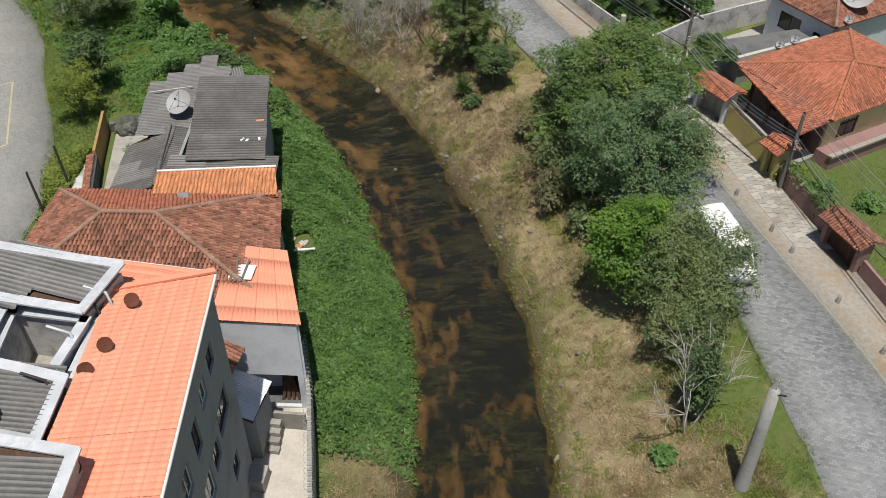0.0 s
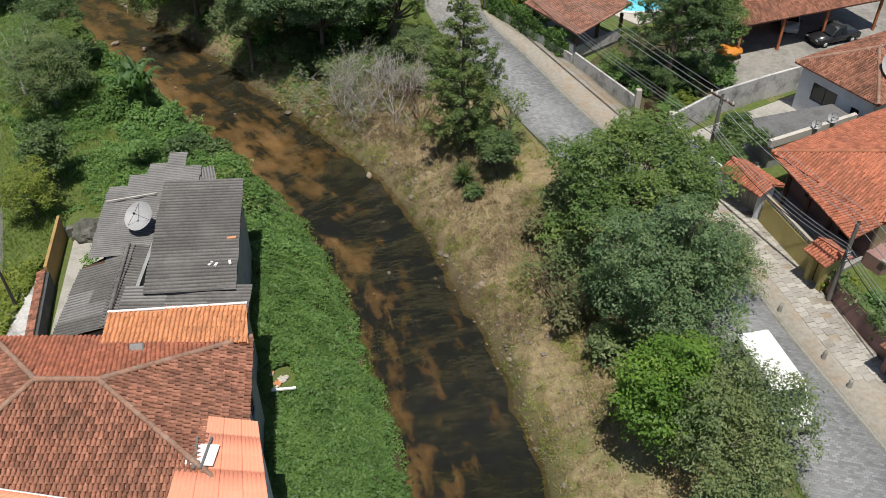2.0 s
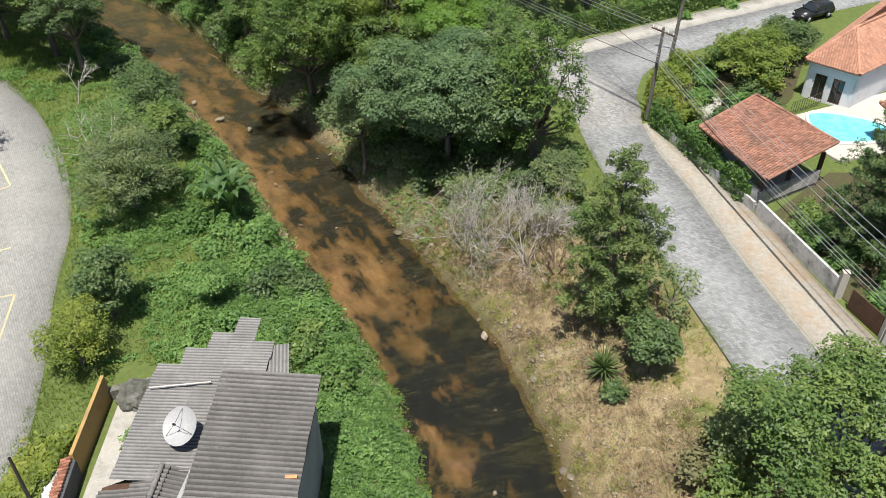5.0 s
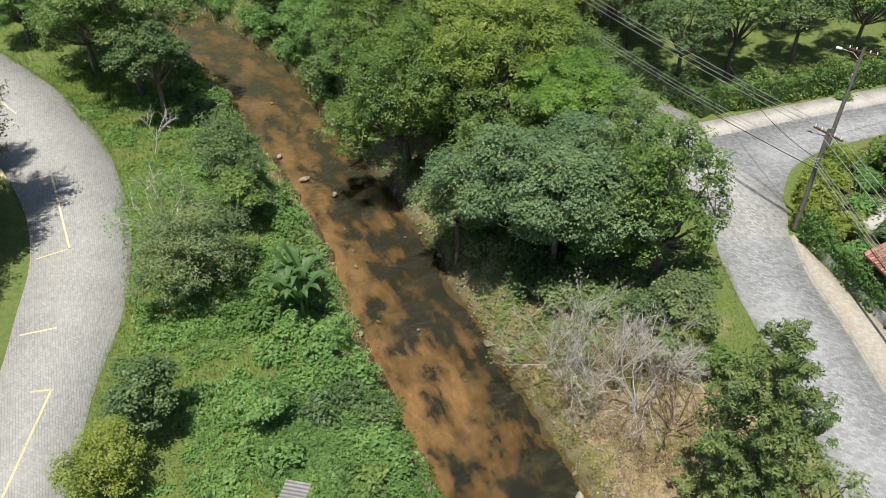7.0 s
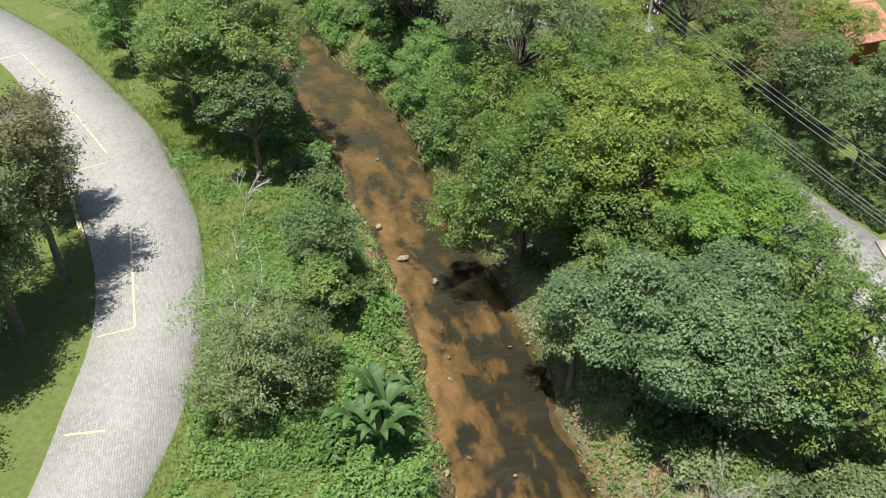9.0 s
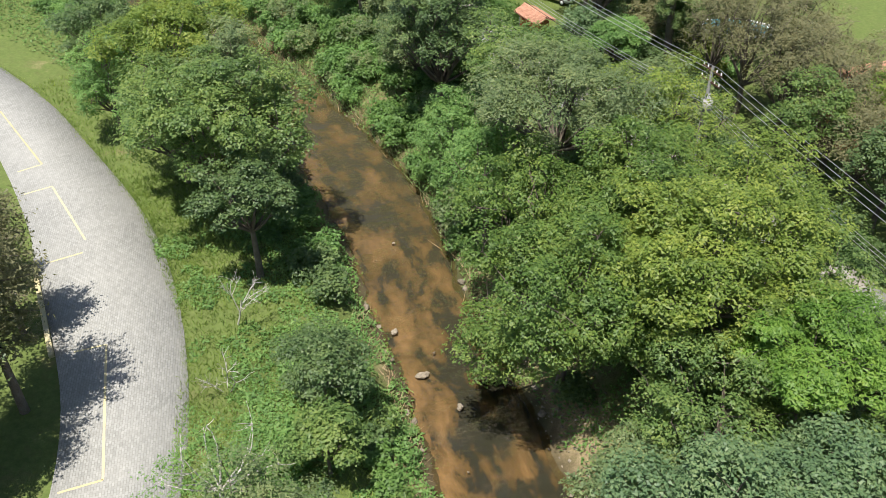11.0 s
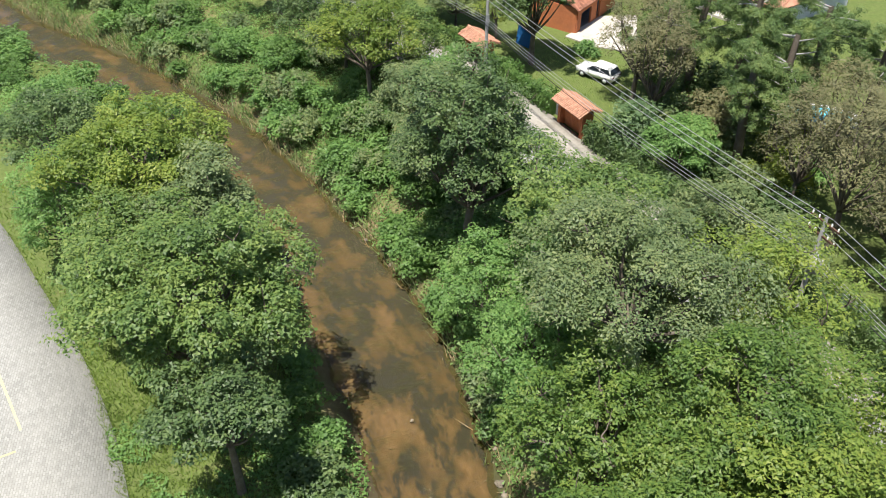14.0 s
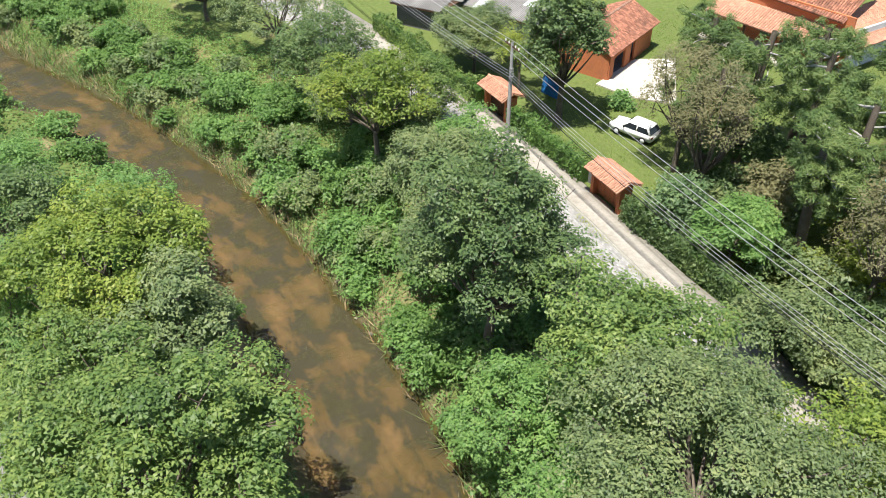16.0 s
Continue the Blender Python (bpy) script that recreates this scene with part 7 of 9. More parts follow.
tree(-17.4, 89.4, 15.2, 5.6, "yellow_leaf", "yellow-green flowering flat-topped tree", 13, ry=5.6, rz=4.0, lobes=32, size=0.25, clusters=26, leaves=26, long=0.17, wide=0.065, flat=0.35)
tree(-22.0, 94.4, 14.8, 4.6, "deep_leaf", "green flat-topped tree beside the lane", 14, rz=3.6, lobes=24, size=0.28, clusters=24, leaves=26, long=0.16, wide=0.06, flat=0.3)
tree(-11.2, 85.6, 12.8, 3.4, "lime_leaf", "feathery lime green tree", 15, rz=2.0, lobes=18, size=0.32, clusters=26, leaves=26, long=0.2, wide=0.05, flat=0.25)
tree(-28.4, 98.4, 16.4, 4.9, "grey_leaf", "grey-green tree with dense fine leaves", 16, rz=3.6, lobes=26, size=0.28, clusters=24, leaves=26, long=0.14, wide=0.055)
tree(-33.0, 103.6, 15.0, 3.6, "green_leaf", "green tree with open crown beside the lane", 17, rz=3.0, lobes=16, clusters=20, leaves=22)
tree(-41.6, 108.4, 16.4, 4.5, "dark_leaf", "tall dark green tree above the bank", 18, rz=5.2, lobes=30, size=0.27, clusters=22, leaves=24, long=0.18, wide=0.075)
tree(-57.2, 121.2, 12.6, 4.0, "yellow_leaf", "yellow-green spreading tree on the far bank", 19, rz=3.0, lobes=20, size=0.30, clusters=22, leaves=22, long=0.17, wide=0.08)
tree(-50.5, 117.5, 10.5, 3.0, "grey_leaf", "grey-green tree on the far bank", 20, lobes=16, clusters=20, leaves=22)
tree(-66, 128, 11.5, 4.4, "dark_leaf", "dark green tree behind the far bank", 21, lobes=20, size=0.33, clusters=18, leaves=20)
tree(-75, 133, 12.0, 4.6, "grey_leaf", "grey-green tree behind the far bank", 22, lobes=20, size=0.33, clusters=18, leaves=20)
tree(-86, 136, 12.0, 4.6, "grey_leaf", "tall grey-green tree behind the far bank", 23, lobes=18, size=0.33, clusters=18, leaves=20)
tree(-99, 140, 12.0, 5.0, "dark_leaf", "tall dark tree in the distance", 24, lobes=18, size=0.33, clusters=16, leaves=18)

# left bank
tree(-30.2, 68.6, 9.6, 2.9, "grey_leaf", "grey-green tree between road and stream", 30, ry=3.4, rz=3.2, deep=0.7, low=-0.7, lobes=24, size=0.36, clusters=22, leaves=22, long=0.13, wide=0.05)
tree(-33.6, 71.0, 8.8, 2.9, "weed", "sparse pale green tree overhanging the cobbled road", 31, rz=2.0, lobes=14, size=0.36, clusters=9, leaves=11, long=0.14, wide=0.045, bark="pale_bark", spread=1.0)
tree(-33.2, 78.8, 7.8, 2.1, "dark_leaf", "dark green bushy tree on the stream bank", 32, lobes=14, size=0.4, clusters=24, leaves=22, long=0.13)
tree(-30.8, 75.4, 6.8, 1.9, "green_leaf", "green bushy tree on the stream bank", 33, lobes=10, clusters=24, leaves=22)
tree(-26.9, 58.4, 7.3, 1.5, "dark_leaf", "small dark glossy tree on the grass", 34, rz=1.9, deep=0.8, low=-0.8, lobes=14, clusters=26, leaves=20, long=0.15, wide=0.085, name="small_tree")
tree(-26.8, 54.4, 6.9, 1.9, "yellow_weed", "small yellowish green tree beside the road", 35, rz=1.9, deep=0.7, low=-0.8, lobes=15, clusters=16, leaves=18, long=0.13, wide=0.06, name="small_tree")
tree(-21.5, 60.6, 4.9, 1.3, "weed", "small sapling with flat leafy crown", 36, rz=0.6, lobes=8, clusters=16, leaves=16, flat=0.3, name="sapling")
tree(-48.0, 90.0, 15.4, 5.7, "green_leaf", "large green tree shading the stream bank", 37, ry=5.4, rz=4.8, lobes=34, size=0.25, clusters=24, leaves=26, long=0.17, wide=0.075, flat=0.4)
tree(-43.2, 86.2, 11.6, 2.9, "dark_leaf", "dark green tree at the water's edge", 38, rz=2.8, lobes=16, size=0.32, clusters=22, leaves=24, long=0.17, wide=0.075)
tree(-58.8, 98.0, 14.4, 5.2, "yellow_leaf", "yellow-green tree with layered crown", 39, rz=3.8, lobes=26, size=0.28, clusters=22, leaves=24, long=0.17, wide=0.075, flat=0.35)
tree(-52.8, 96.6, 13.2, 3.6, "grey_leaf", "grey-green tree with dense crown", 40, rz=3.4, lobes=20, size=0.3, clusters=22, leaves=24)
tree(-69.4, 100.4, 11.2, 3.2, "dark_leaf", "dark green tree near the bend", 41, lobes=18, size=0.34, clusters=20, leaves=22)
tree(-76, 105.5, 8.5, 3.0, "weed", "leafy green tree near the bend", 42, lobes=16, size=0.34, clusters=18, leaves=20)
# the last two stand out of view, added to shade the verge
for i, (x, y, top, r, lf) in enumerate([(-42, 51, 11, 3.2, "green_leaf"), (-52.6, 66.4, 12.0, 3.6, "dark_leaf"), (-57.5, 77.0, 9.0, 2.2, "yellow_weed"), (-55.5, 68, 11, 3.6, "dark_leaf"), (-48.5, 63.5, 11, 3.4, "dark_leaf"), (-45.5, 56.0, 11.5, 3.4, "dark_leaf")]):
    tree(x, y, top, r, lf, "dark verge tree beyond the road, row partly added for shade", 50 + i, lobes=16, size=0.36, clusters=20, leaves=22, group="trees beyond the road", ground=2.5)
for i, (x, y, top, r, lf) in enumerate([(-47.6, 71.4, 15.2, 4.0, "brown_leaf"), (-46.2, 66.8, 14.6, 4.2, "grey_leaf"), (-44.6, 62.2, 13.8, 3.8, "grey_leaf"), (-42.2, 56.6, 11.6, 3.2, "dark_leaf"), (-52.4, 75.6, 12.6, 2.9, "brown_leaf")]):
    conifer(x, y, top, r, lf, "feathery spreading conifer beside the parking bay", 150 + i, base_z=2.4, layers=8, needle=0.13, per=58, taper=0.35, bare=0.42)
bare_tree(-41.9, 82.0, 8.6, 1.6, "thin pale bare tree on the grass slope", 60, stems=1, depth=3, name="bare_tree", category="tree", thick=0.07)
bare_tree(-39.0, 77.6, 6.0, 1.5, "small dead grey shrub on the verge", 61, stems=3, depth=2, thick=0.04)
for i, (x, y, top, r) in enumerate([(-5.6, 69.2, 7.6, 2.8), (-3.2, 67.8, 7.9, 2.7), (-2.4, 70.0, 7.8, 2.6)]):
    bare_tree(x, y, top, r, "leafless whitish bush with tangled twigs on the bank", 162 + i, bark="grey_bark", stems=7, depth=4, thick=0.05)
bare_tree(-7.4, 69.6, 7.6, 3.2, "grey leafless bush with a few green leaves", 63, bark="grey_bark", stems=7, depth=4, thick=0.05, leaf="grey_leaf", leaf_n=1)
bare_tree(-1.2, 66.6, 7.6, 2.4, "brownish leafless bush beside the conifer", 64, bark="brown_twig", stems=8, depth=3, thick=0.05)
bare_tree(7.2, 46.2, 6.6, 2.4, "brown leafless shrub below the big tree", 65, bark="brown_twig", stems=8, depth=3, thick=0.05, leaf="grey_leaf", leaf_n=3)
bare_tree(12.3, 25.6, 9.6, 1.9, "half dead pale-limbed tree above the grass", 66, stems=3, depth=3, name="bare_tree", category="tree", thick=0.07)
tree(12.7, 26.2, 8.6, 0.6, "dark_leaf", "dead trunk wrapped in dark creeper", 67, rz=3.1, lobes=14, size=0.5, clusters=26, leaves=20, long=0.13, wide=0.07, name="creeper_trunk")

# fillers of the wood between stream and street
for i, (x, y, top, r, lf, lb) in enumerate([(-14.2, 83.0, 11.8, 3.6, "green_leaf", "green tree in the wood by the stream"), (-6.2, 82.6, 13.2, 3.4, "green_leaf", "tall green tree at the wood's edge"), (-9.0, 88.6, 12.0, 3.2, "dark_leaf", "dark tree at the wood's edge beside the lane"),
                                             (-27.6, 92.6, 13.4, 4.0, "deep_leaf", "green flat-topped tree over the stream"), (-32.4, 97.0, 11.6, 3.0, "weed", "light green tree on the bank"), (-23.0, 101.0, 15.6, 4.2, "yellow_leaf", "yellow-green tree beside the lane"),
                                             (-16.0, 96.0, 14.6, 4.4, "yellow_leaf", "yellow-green flat-topped tree beside the lane"), (-12.2, 93.0, 12.4, 3.2, "green_leaf", "green tree beside the lane"), (-37.4, 102.2, 9.4, 2.6, "weed", "light green bushy tree on the bank"),
                                             (-46.6, 113.0, 11.4, 3.0, "grey_leaf", "grey-green tree above the bank"), (-46.2, 119.2, 9.0, 2.6, "green_leaf", "green tree beside the lane"), (-62.5, 126.0, 9.8, 3.2, "grey_leaf", "grey-green tree beside the upper lane"),
                                             (-51.0, 122.8, 9.4, 2.6, "weed", "light green tree beside the lane"), (-16.6, 78.6, 8.4, 2.6, "grey_leaf", "grey-green bushy tree at the water's edge"), (-1.6, 73.4, 7.0, 1.8, "grey_leaf", "olive green bushy tree by the street"),
                                             (-54.6, 92.6, 13.2, 3.8, "green_leaf", "green tree at the roadside"), (-63.8, 95.6, 10.6, 3.0, "weed", "light green tree at the roadside"), (-57.4, 128.0, 9.8, 2.6, "green_leaf", "green tree beside the upper lane"), (-64.5, 104.5, 10.5, 3.4, "weed", "light green tree at the bend")]):
    tree(x, y, top, r, lf, lb, 200 + i, rz=0.44 * (top - 3), deep=0.7, low=-0.7, lobes=22, size=0.31, clusters=20, leaves=22, long=0.16, wide=0.065, flat=0.35)

# more trees: gardens to the east and north
tufted_conifer(18.4, 69.4, 17.0, 3.9, "dark_leaf", "tall broad dark conifer behind the garden wall", 70, 62)
tree(21.4, 71.5, 10.5, 2.6, "green_leaf", "green leafy garden tree beside the forecourt", 71, lobes=14)
tree(20.9, 58.9, 6.9, 1.5, "dark_leaf", "small dark garden tree behind the footpath wall", 72, lobes=10, name="small_tree", long=0.18)
tree(19.6, 57.4, 6.2, 1.2, "green_leaf", "small green garden shrub behind the footpath wall", 73, lobes=8, name="shrub", category="shrub", long=0.18)
tree(13.4, 92.6, 8.0, 3.0, "yellow_leaf", "light green spreading garden tree", 74, rz=2.2, lobes=18, size=0.34, clusters=18, leaves=20)
tree(16.5, 97.0, 7.0, 2.0, "dark_leaf", "dark garden tree by the pool house", 75, lobes=12)
for i, (x, y, top, r, lf) in enumerate([(-4.6, 101.8, 12.5, 3.2, "dark_leaf"), (-0.5, 105.0, 13.5, 3.4, "green_leaf"), (4.6, 109.6, 12.0, 3.2, "dark_leaf"), (10.0, 113.0, 12.0, 3.0, "green_leaf"), (-9.2, 106.8, 12.0, 3.2, "dark_leaf"),
                                         (-14.2, 111.6, 11.5, 3.0, "green_leaf"), (-9.0, 113.5, 13.0, 3.2, "yellow_leaf"), (16, 117, 12, 3.4, "dark_leaf"), (-2.5, 111, 12, 3.2, "dark_leaf"), (4, 117, 13, 3.6, "yellow_leaf"), (23, 122, 12, 3.8, "green_leaf"), (-1, 121, 12, 3.6, "dark_leaf"), (11, 123, 13, 4, "dark_leaf")]):
    tree(x, y, top, r, lf, "garden tree behind the hedge", 80 + i, lobes=18, size=0.33, clusters=18, leaves=20, group="trees behind the hedge", rz=0.34 * (top - 3.8))
for i, (x, y, top, r) in enumerate([(-20.6, 118.6, 14.6, 2.6), (-17.0, 116.0, 13.5, 2.4), (-23.6, 121.4, 13.0, 2.2), (-16.0, 121.6, 12.0, 2.4), (-37.8, 131.2, 14.0, 2.4), (-35.2, 127.0, 14.6, 2.2), (-13.2, 113.6, 12.4, 2.6), (-11.2, 109.6, 11.4, 2.4), (-17.8, 124.4, 13.0, 2.8), (-12.4, 118.4, 12.0, 2.6), (-22.6, 127.6, 12.6, 2.6)]):
    tree(x, y, top, r + 0.3, "brown_leaf", "brownish drooping conifer beside the lane", 100 + i, rz=0.38 * (top - 3.6), lobes=18, size=0.36, clusters=18, leaves=18, long=0.16, wide=0.05, name="casuarina_tree", flat=0.9, group="brownish conifers")


def pine(x, y, top, r, label, seed, lean=(0, 0)):
    """A pine: thick tall trunk, bent limbs, tufts of needles near their ends."""
    rng = np.random.default_rng(seed)
    z0 = 3.6
    h = top - z0
    root = empty("pine_tree", x, y, z0, 0, label, "tree", "pines in the garden")
    put("trunk", tubes("trunk", [limb((0, 0, 0), (lean[0], lean[1], h), 0.38, 0.2, rng, 7, 0.02)], M["bark"], 8), root)
    cs, outs = [], []
    for k in range(19):
        f = rng.uniform(0.42, 1.0)
        a = k * 2.4 + rng.uniform(-0.4, 0.4)
        rr = r * rng.uniform(0.55, 1.1) * (1.15 - 0.45 * f)
        s = np.array([lean[0] * f, lean[1] * f, h * f])
        e = s + np.array([rr * math.cos(a), rr * math.sin(a), rng.uniform(-0.3, 0.9)])
        put("limb", tubes("limb", [limb(s, e, 0.075, 0.025, rng, 5, 0.1)], M["pale_pole"], 5), root)
        for t in range(9):
            c = s + (e - s) * rng.uniform(0.45, 1.08) + rng.normal(0, 0.35, 3)
            d = unit(rng.normal(0, 1, (110, 3)) + np.array([0, 0, 0.4]))
            cs.append(c + d * rng.uniform(0.2, 1.0, (110, 1)) * np.array([0.52, 0.52, 0.40]))
            outs.append(d)
    put("crown", leaf_mesh("crown", np.concatenate(cs), np.concatenate(outs), 0.17, 0.028, rng, M["pine_leaf"], spread=0.4), root)


for i, (x, y, top, r) in enumerate([(-30.0, 130.6, 15.0, 3.4), (-24.6, 131.2, 14.6, 3.4), (-34.0, 133.6, 14.4, 3.2), (-28.0, 125.2, 12.8, 3.0), (-38.4, 136.4, 13.4, 3.0), (-20.0, 133.0, 14.0, 3.4), (-31.0, 137.5, 13.8, 3.2), (-26.0, 127.8, 13.6, 3.0), (-36.0, 129.6, 13.0, 2.8)]):
    pine(x, y, top, r, "tall pine with bare pale limbs", 120 + i, (0.4 * (-1) ** i, 0.3))
tree(-48.2, 134.4, 15.6, 3.3, "dark_leaf", "tall dark green tree beside the brick house", 130, rz=5.0, lobes=26, size=0.32, clusters=22, leaves=22, long=0.2, wide=0.09)
tree(-58.0, 138.6, 9.6, 3.4, "grey_leaf", "round grey-green tree before the workshop", 131, rz=2.6, lobes=18, size=0.34)
tree(-53.0, 137.0, 9.0, 2.0, "yellow_weed", "pale green garden tree beside the workshop", 132, lobes=12, clusters=14, leaves=16)
tree(-28.9, 105.4, 10.2, 2.5, "grey_leaf", "grey-green tree between stream and lane", 136, deep=0.7, low=-0.7, lobes=16, clusters=20, leaves=20)
tree(-31.6, 121.4, 8.6, 2.2, "weed", "light green leafy tree behind the lane wall", 133, lobes=14)
tree(-27.4, 117.0, 8.8, 2.6, "grey_leaf", "grey-green tree overhanging the lane", 134, lean=(0.2, -2.9), lobes=14, clusters=20, leaves=22)
tree(-23.4, 114.4, 8.6, 2.5, "grey_leaf", "grey-green leafy tree leaning over the lane", 135, lean=(-0.2, -1.5), lobes=12, clusters=16, leaves=18)


# ---- low plants ----
def bush(x, y, r, h, leaf, label, seed, group="", n=8, leaves=18, clusters=16, long=0.15, wide=0.085):
    """A low leafy shrub: stems and a mound of leaves."""
    rng = np.random.default_rng(seed)
    z0 = gz(x, y) - 0.1
    root = empty("bush", x, y, z0, 0, label, "bush", group)
    lb = []
    for i in range(n):
        a = i * 2.4
        rr = r * math.sqrt((i + 0.3) / n) * 0.75
        s = r * rng.uniform(0.32, 0.5)
        lb.append((np.array([rr * math.cos(a), rr * math.sin(a), h * rng.uniform(0.35, 0.72)]), np.array([s, s, h * 0.36])))
    for c, s in lb[:2]:
        put("stem", tubes("stem", [limb((0, 0, 0), c, 0.035, 0.012, rng, 4)], M["bark"], 4), root)
    p, o = crown_points(rng, lb, clusters, leaves, 0.6, -0.5)
    put("foliage", leaf_mesh("foliage", p, o, long * 0.85, wide, rng, M[leaf], spread=0.5), root)


rng = np.random.default_rng(7)


def along_bank(side, i, d):
    return CHANNEL[i] + NORMAL[i] * side * (HALF[i] + d)


def channel_at(y):
    return int(np.abs(CHANNEL[:, 1] - y).argmin())


spots = []
for k in range(120):
    y = 94 + 32 * (k + rng.uniform(0, 1)) / 120
    dd = rng.uniform(0.6, 7.5)
    p = along_bank(1, channel_at(y), dd)
    spots.append((p[0], p[1], min(dd + 0.4, rng.uniform(1.1, 2.2)), min(0.9 + dd, rng.uniform(1.4, 2.9)), rng.choice(["weed", "ivy", "ivy", "grey_leaf", "weed"])))
for k in range(20):
    y = 70 + 27 * (k + rng.uniform(0, 1)) / 20
    p = along_bank(1, channel_at(y), rng.uniform(0.8, 10.0))
    spots.append((p[0], p[1], rng.uniform(0.9, 1.8), rng.uniform(1.2, 2.6), rng.choice(["grey_leaf", "weed", "dark_leaf"])))
for k in range(38):
    y = 58 + 30 * (k + rng.uniform(0, 1)) / 38
    p = along_bank(-1, channel_at(y), rng.uniform(1.0, 7.0))
    spots.append((p[0], p[1], rng.uniform(0.6, 1.3), rng.uniform(0.7, 1.6), rng.choice(["weed", "ivy", "weed", "green_leaf", "dark_leaf"])))
for k in range(18):
    y = 88 + 26 * (k + rng.uniform(0, 1)) / 18
    p = along_bank(-1, channel_at(y), rng.uniform(0.8, 6.0))
    spots.append((p[0], p[1], rng.uniform(0.9, 1.7), rng.uniform(1.0, 2.2), rng.choice(["weed", "ivy", "dark_leaf"])))
for k in range(20):
    i = channel_at(112) + 8 + int(k * 2.9)
    if i < len(CHANNEL):
        for sd in (1, -1):
            p = along_bank(sd, i, rng.uniform(1.2, 7.0))
            spots.append((p[0], p[1], rng.uniform(1.0, 1.9), rng.uniform(1.2, 2.4), rng.choice(["weed", "ivy", "grey_leaf"])))
for k in range(32):
    y = 67 + 16 * (k + rng.uniform(0, 1)) / 32
    p = along_bank(1, channel_at(y), rng.uniform(3.0, 13.0))
    spots.append((p[0], p[1], rng.uniform(0.9, 1.6), rng.uniform(1.0, 2.2), rng.choice(["dark_leaf", "grey_leaf", "green_leaf"])))
for k in range(22):
    s = (k + rng.uniform(0, 1)) / 22
    spots.append((-36 - 34 * s + rng.normal(0, 0.5), 112.6 + 20.5 * s + rng.normal(0, 0.6), rng.uniform(1.2, 1.9), rng.uniform(1.6, 3.0), rng.choice(["weed", "green_leaf", "grey_leaf", "ivy"])))
for k, (x, y, r, h, lf) in enumerate(spots):
    dd = float(shore(x, y)[0][0])
    if dd > 0.6:
        bush(x, y, r, h, str(lf), {"weed": "bright green leafy bush on the bank", "ivy": "deep green broad-leaved bush on the bank", "grey_leaf": "grey-green scrubby bush on the bank"}.get(str(lf), "dark green bush on the bank"), 300 + k, "bank bushes")
for k, (x, y, r, h, lf) in enumerate([(-34.1, 127.4, 2.0, 3.6, "dark_leaf"), (-31.0, 127.5, 2.2, 4.1, "brown_leaf"), (-29.2, 131.7, 2.4, 4.6, "dark_leaf"), (-36.7, 134.2, 2.0, 5.1, "grey_leaf"), (-25.3, 128.2, 2.2, 3.6, "yellow_weed"), (-32.9, 134.2, 2.4, 4.1, "dark_leaf"), (-28.8, 138.4, 2.0, 4.6, "dark_leaf"), (-35.7, 123.4, 2.2, 5.1, "blue_leaf")]):
    bush(x, y, r, h, lf, "tall dense shrub growing under the pines", 680 + k, "shrubs under the pines", 12)
for k in range(26):
    x, y = (13.2 + 7.4 * rng.uniform(), 64.5 + 12 * rng.uniform()) if k < 12 else (7.4 + 9.0 * rng.uniform(), 85 + 13 * rng.uniform())
    inside = x > 16.9 - (y - 62.5) * 0.47 + 0.4 if k < 12 else abs(x - 9.3) > 1.2 or y > 91
    if inside:
        bush(x, y, rng.uniform(0.6, 1.3), rng.uniform(0.6, 1.5), str(rng.choice(["dark_leaf", "green_leaf", "weed", "ivy"])), "leafy garden shrub growing in shade", 640 + k, "garden shrubs")
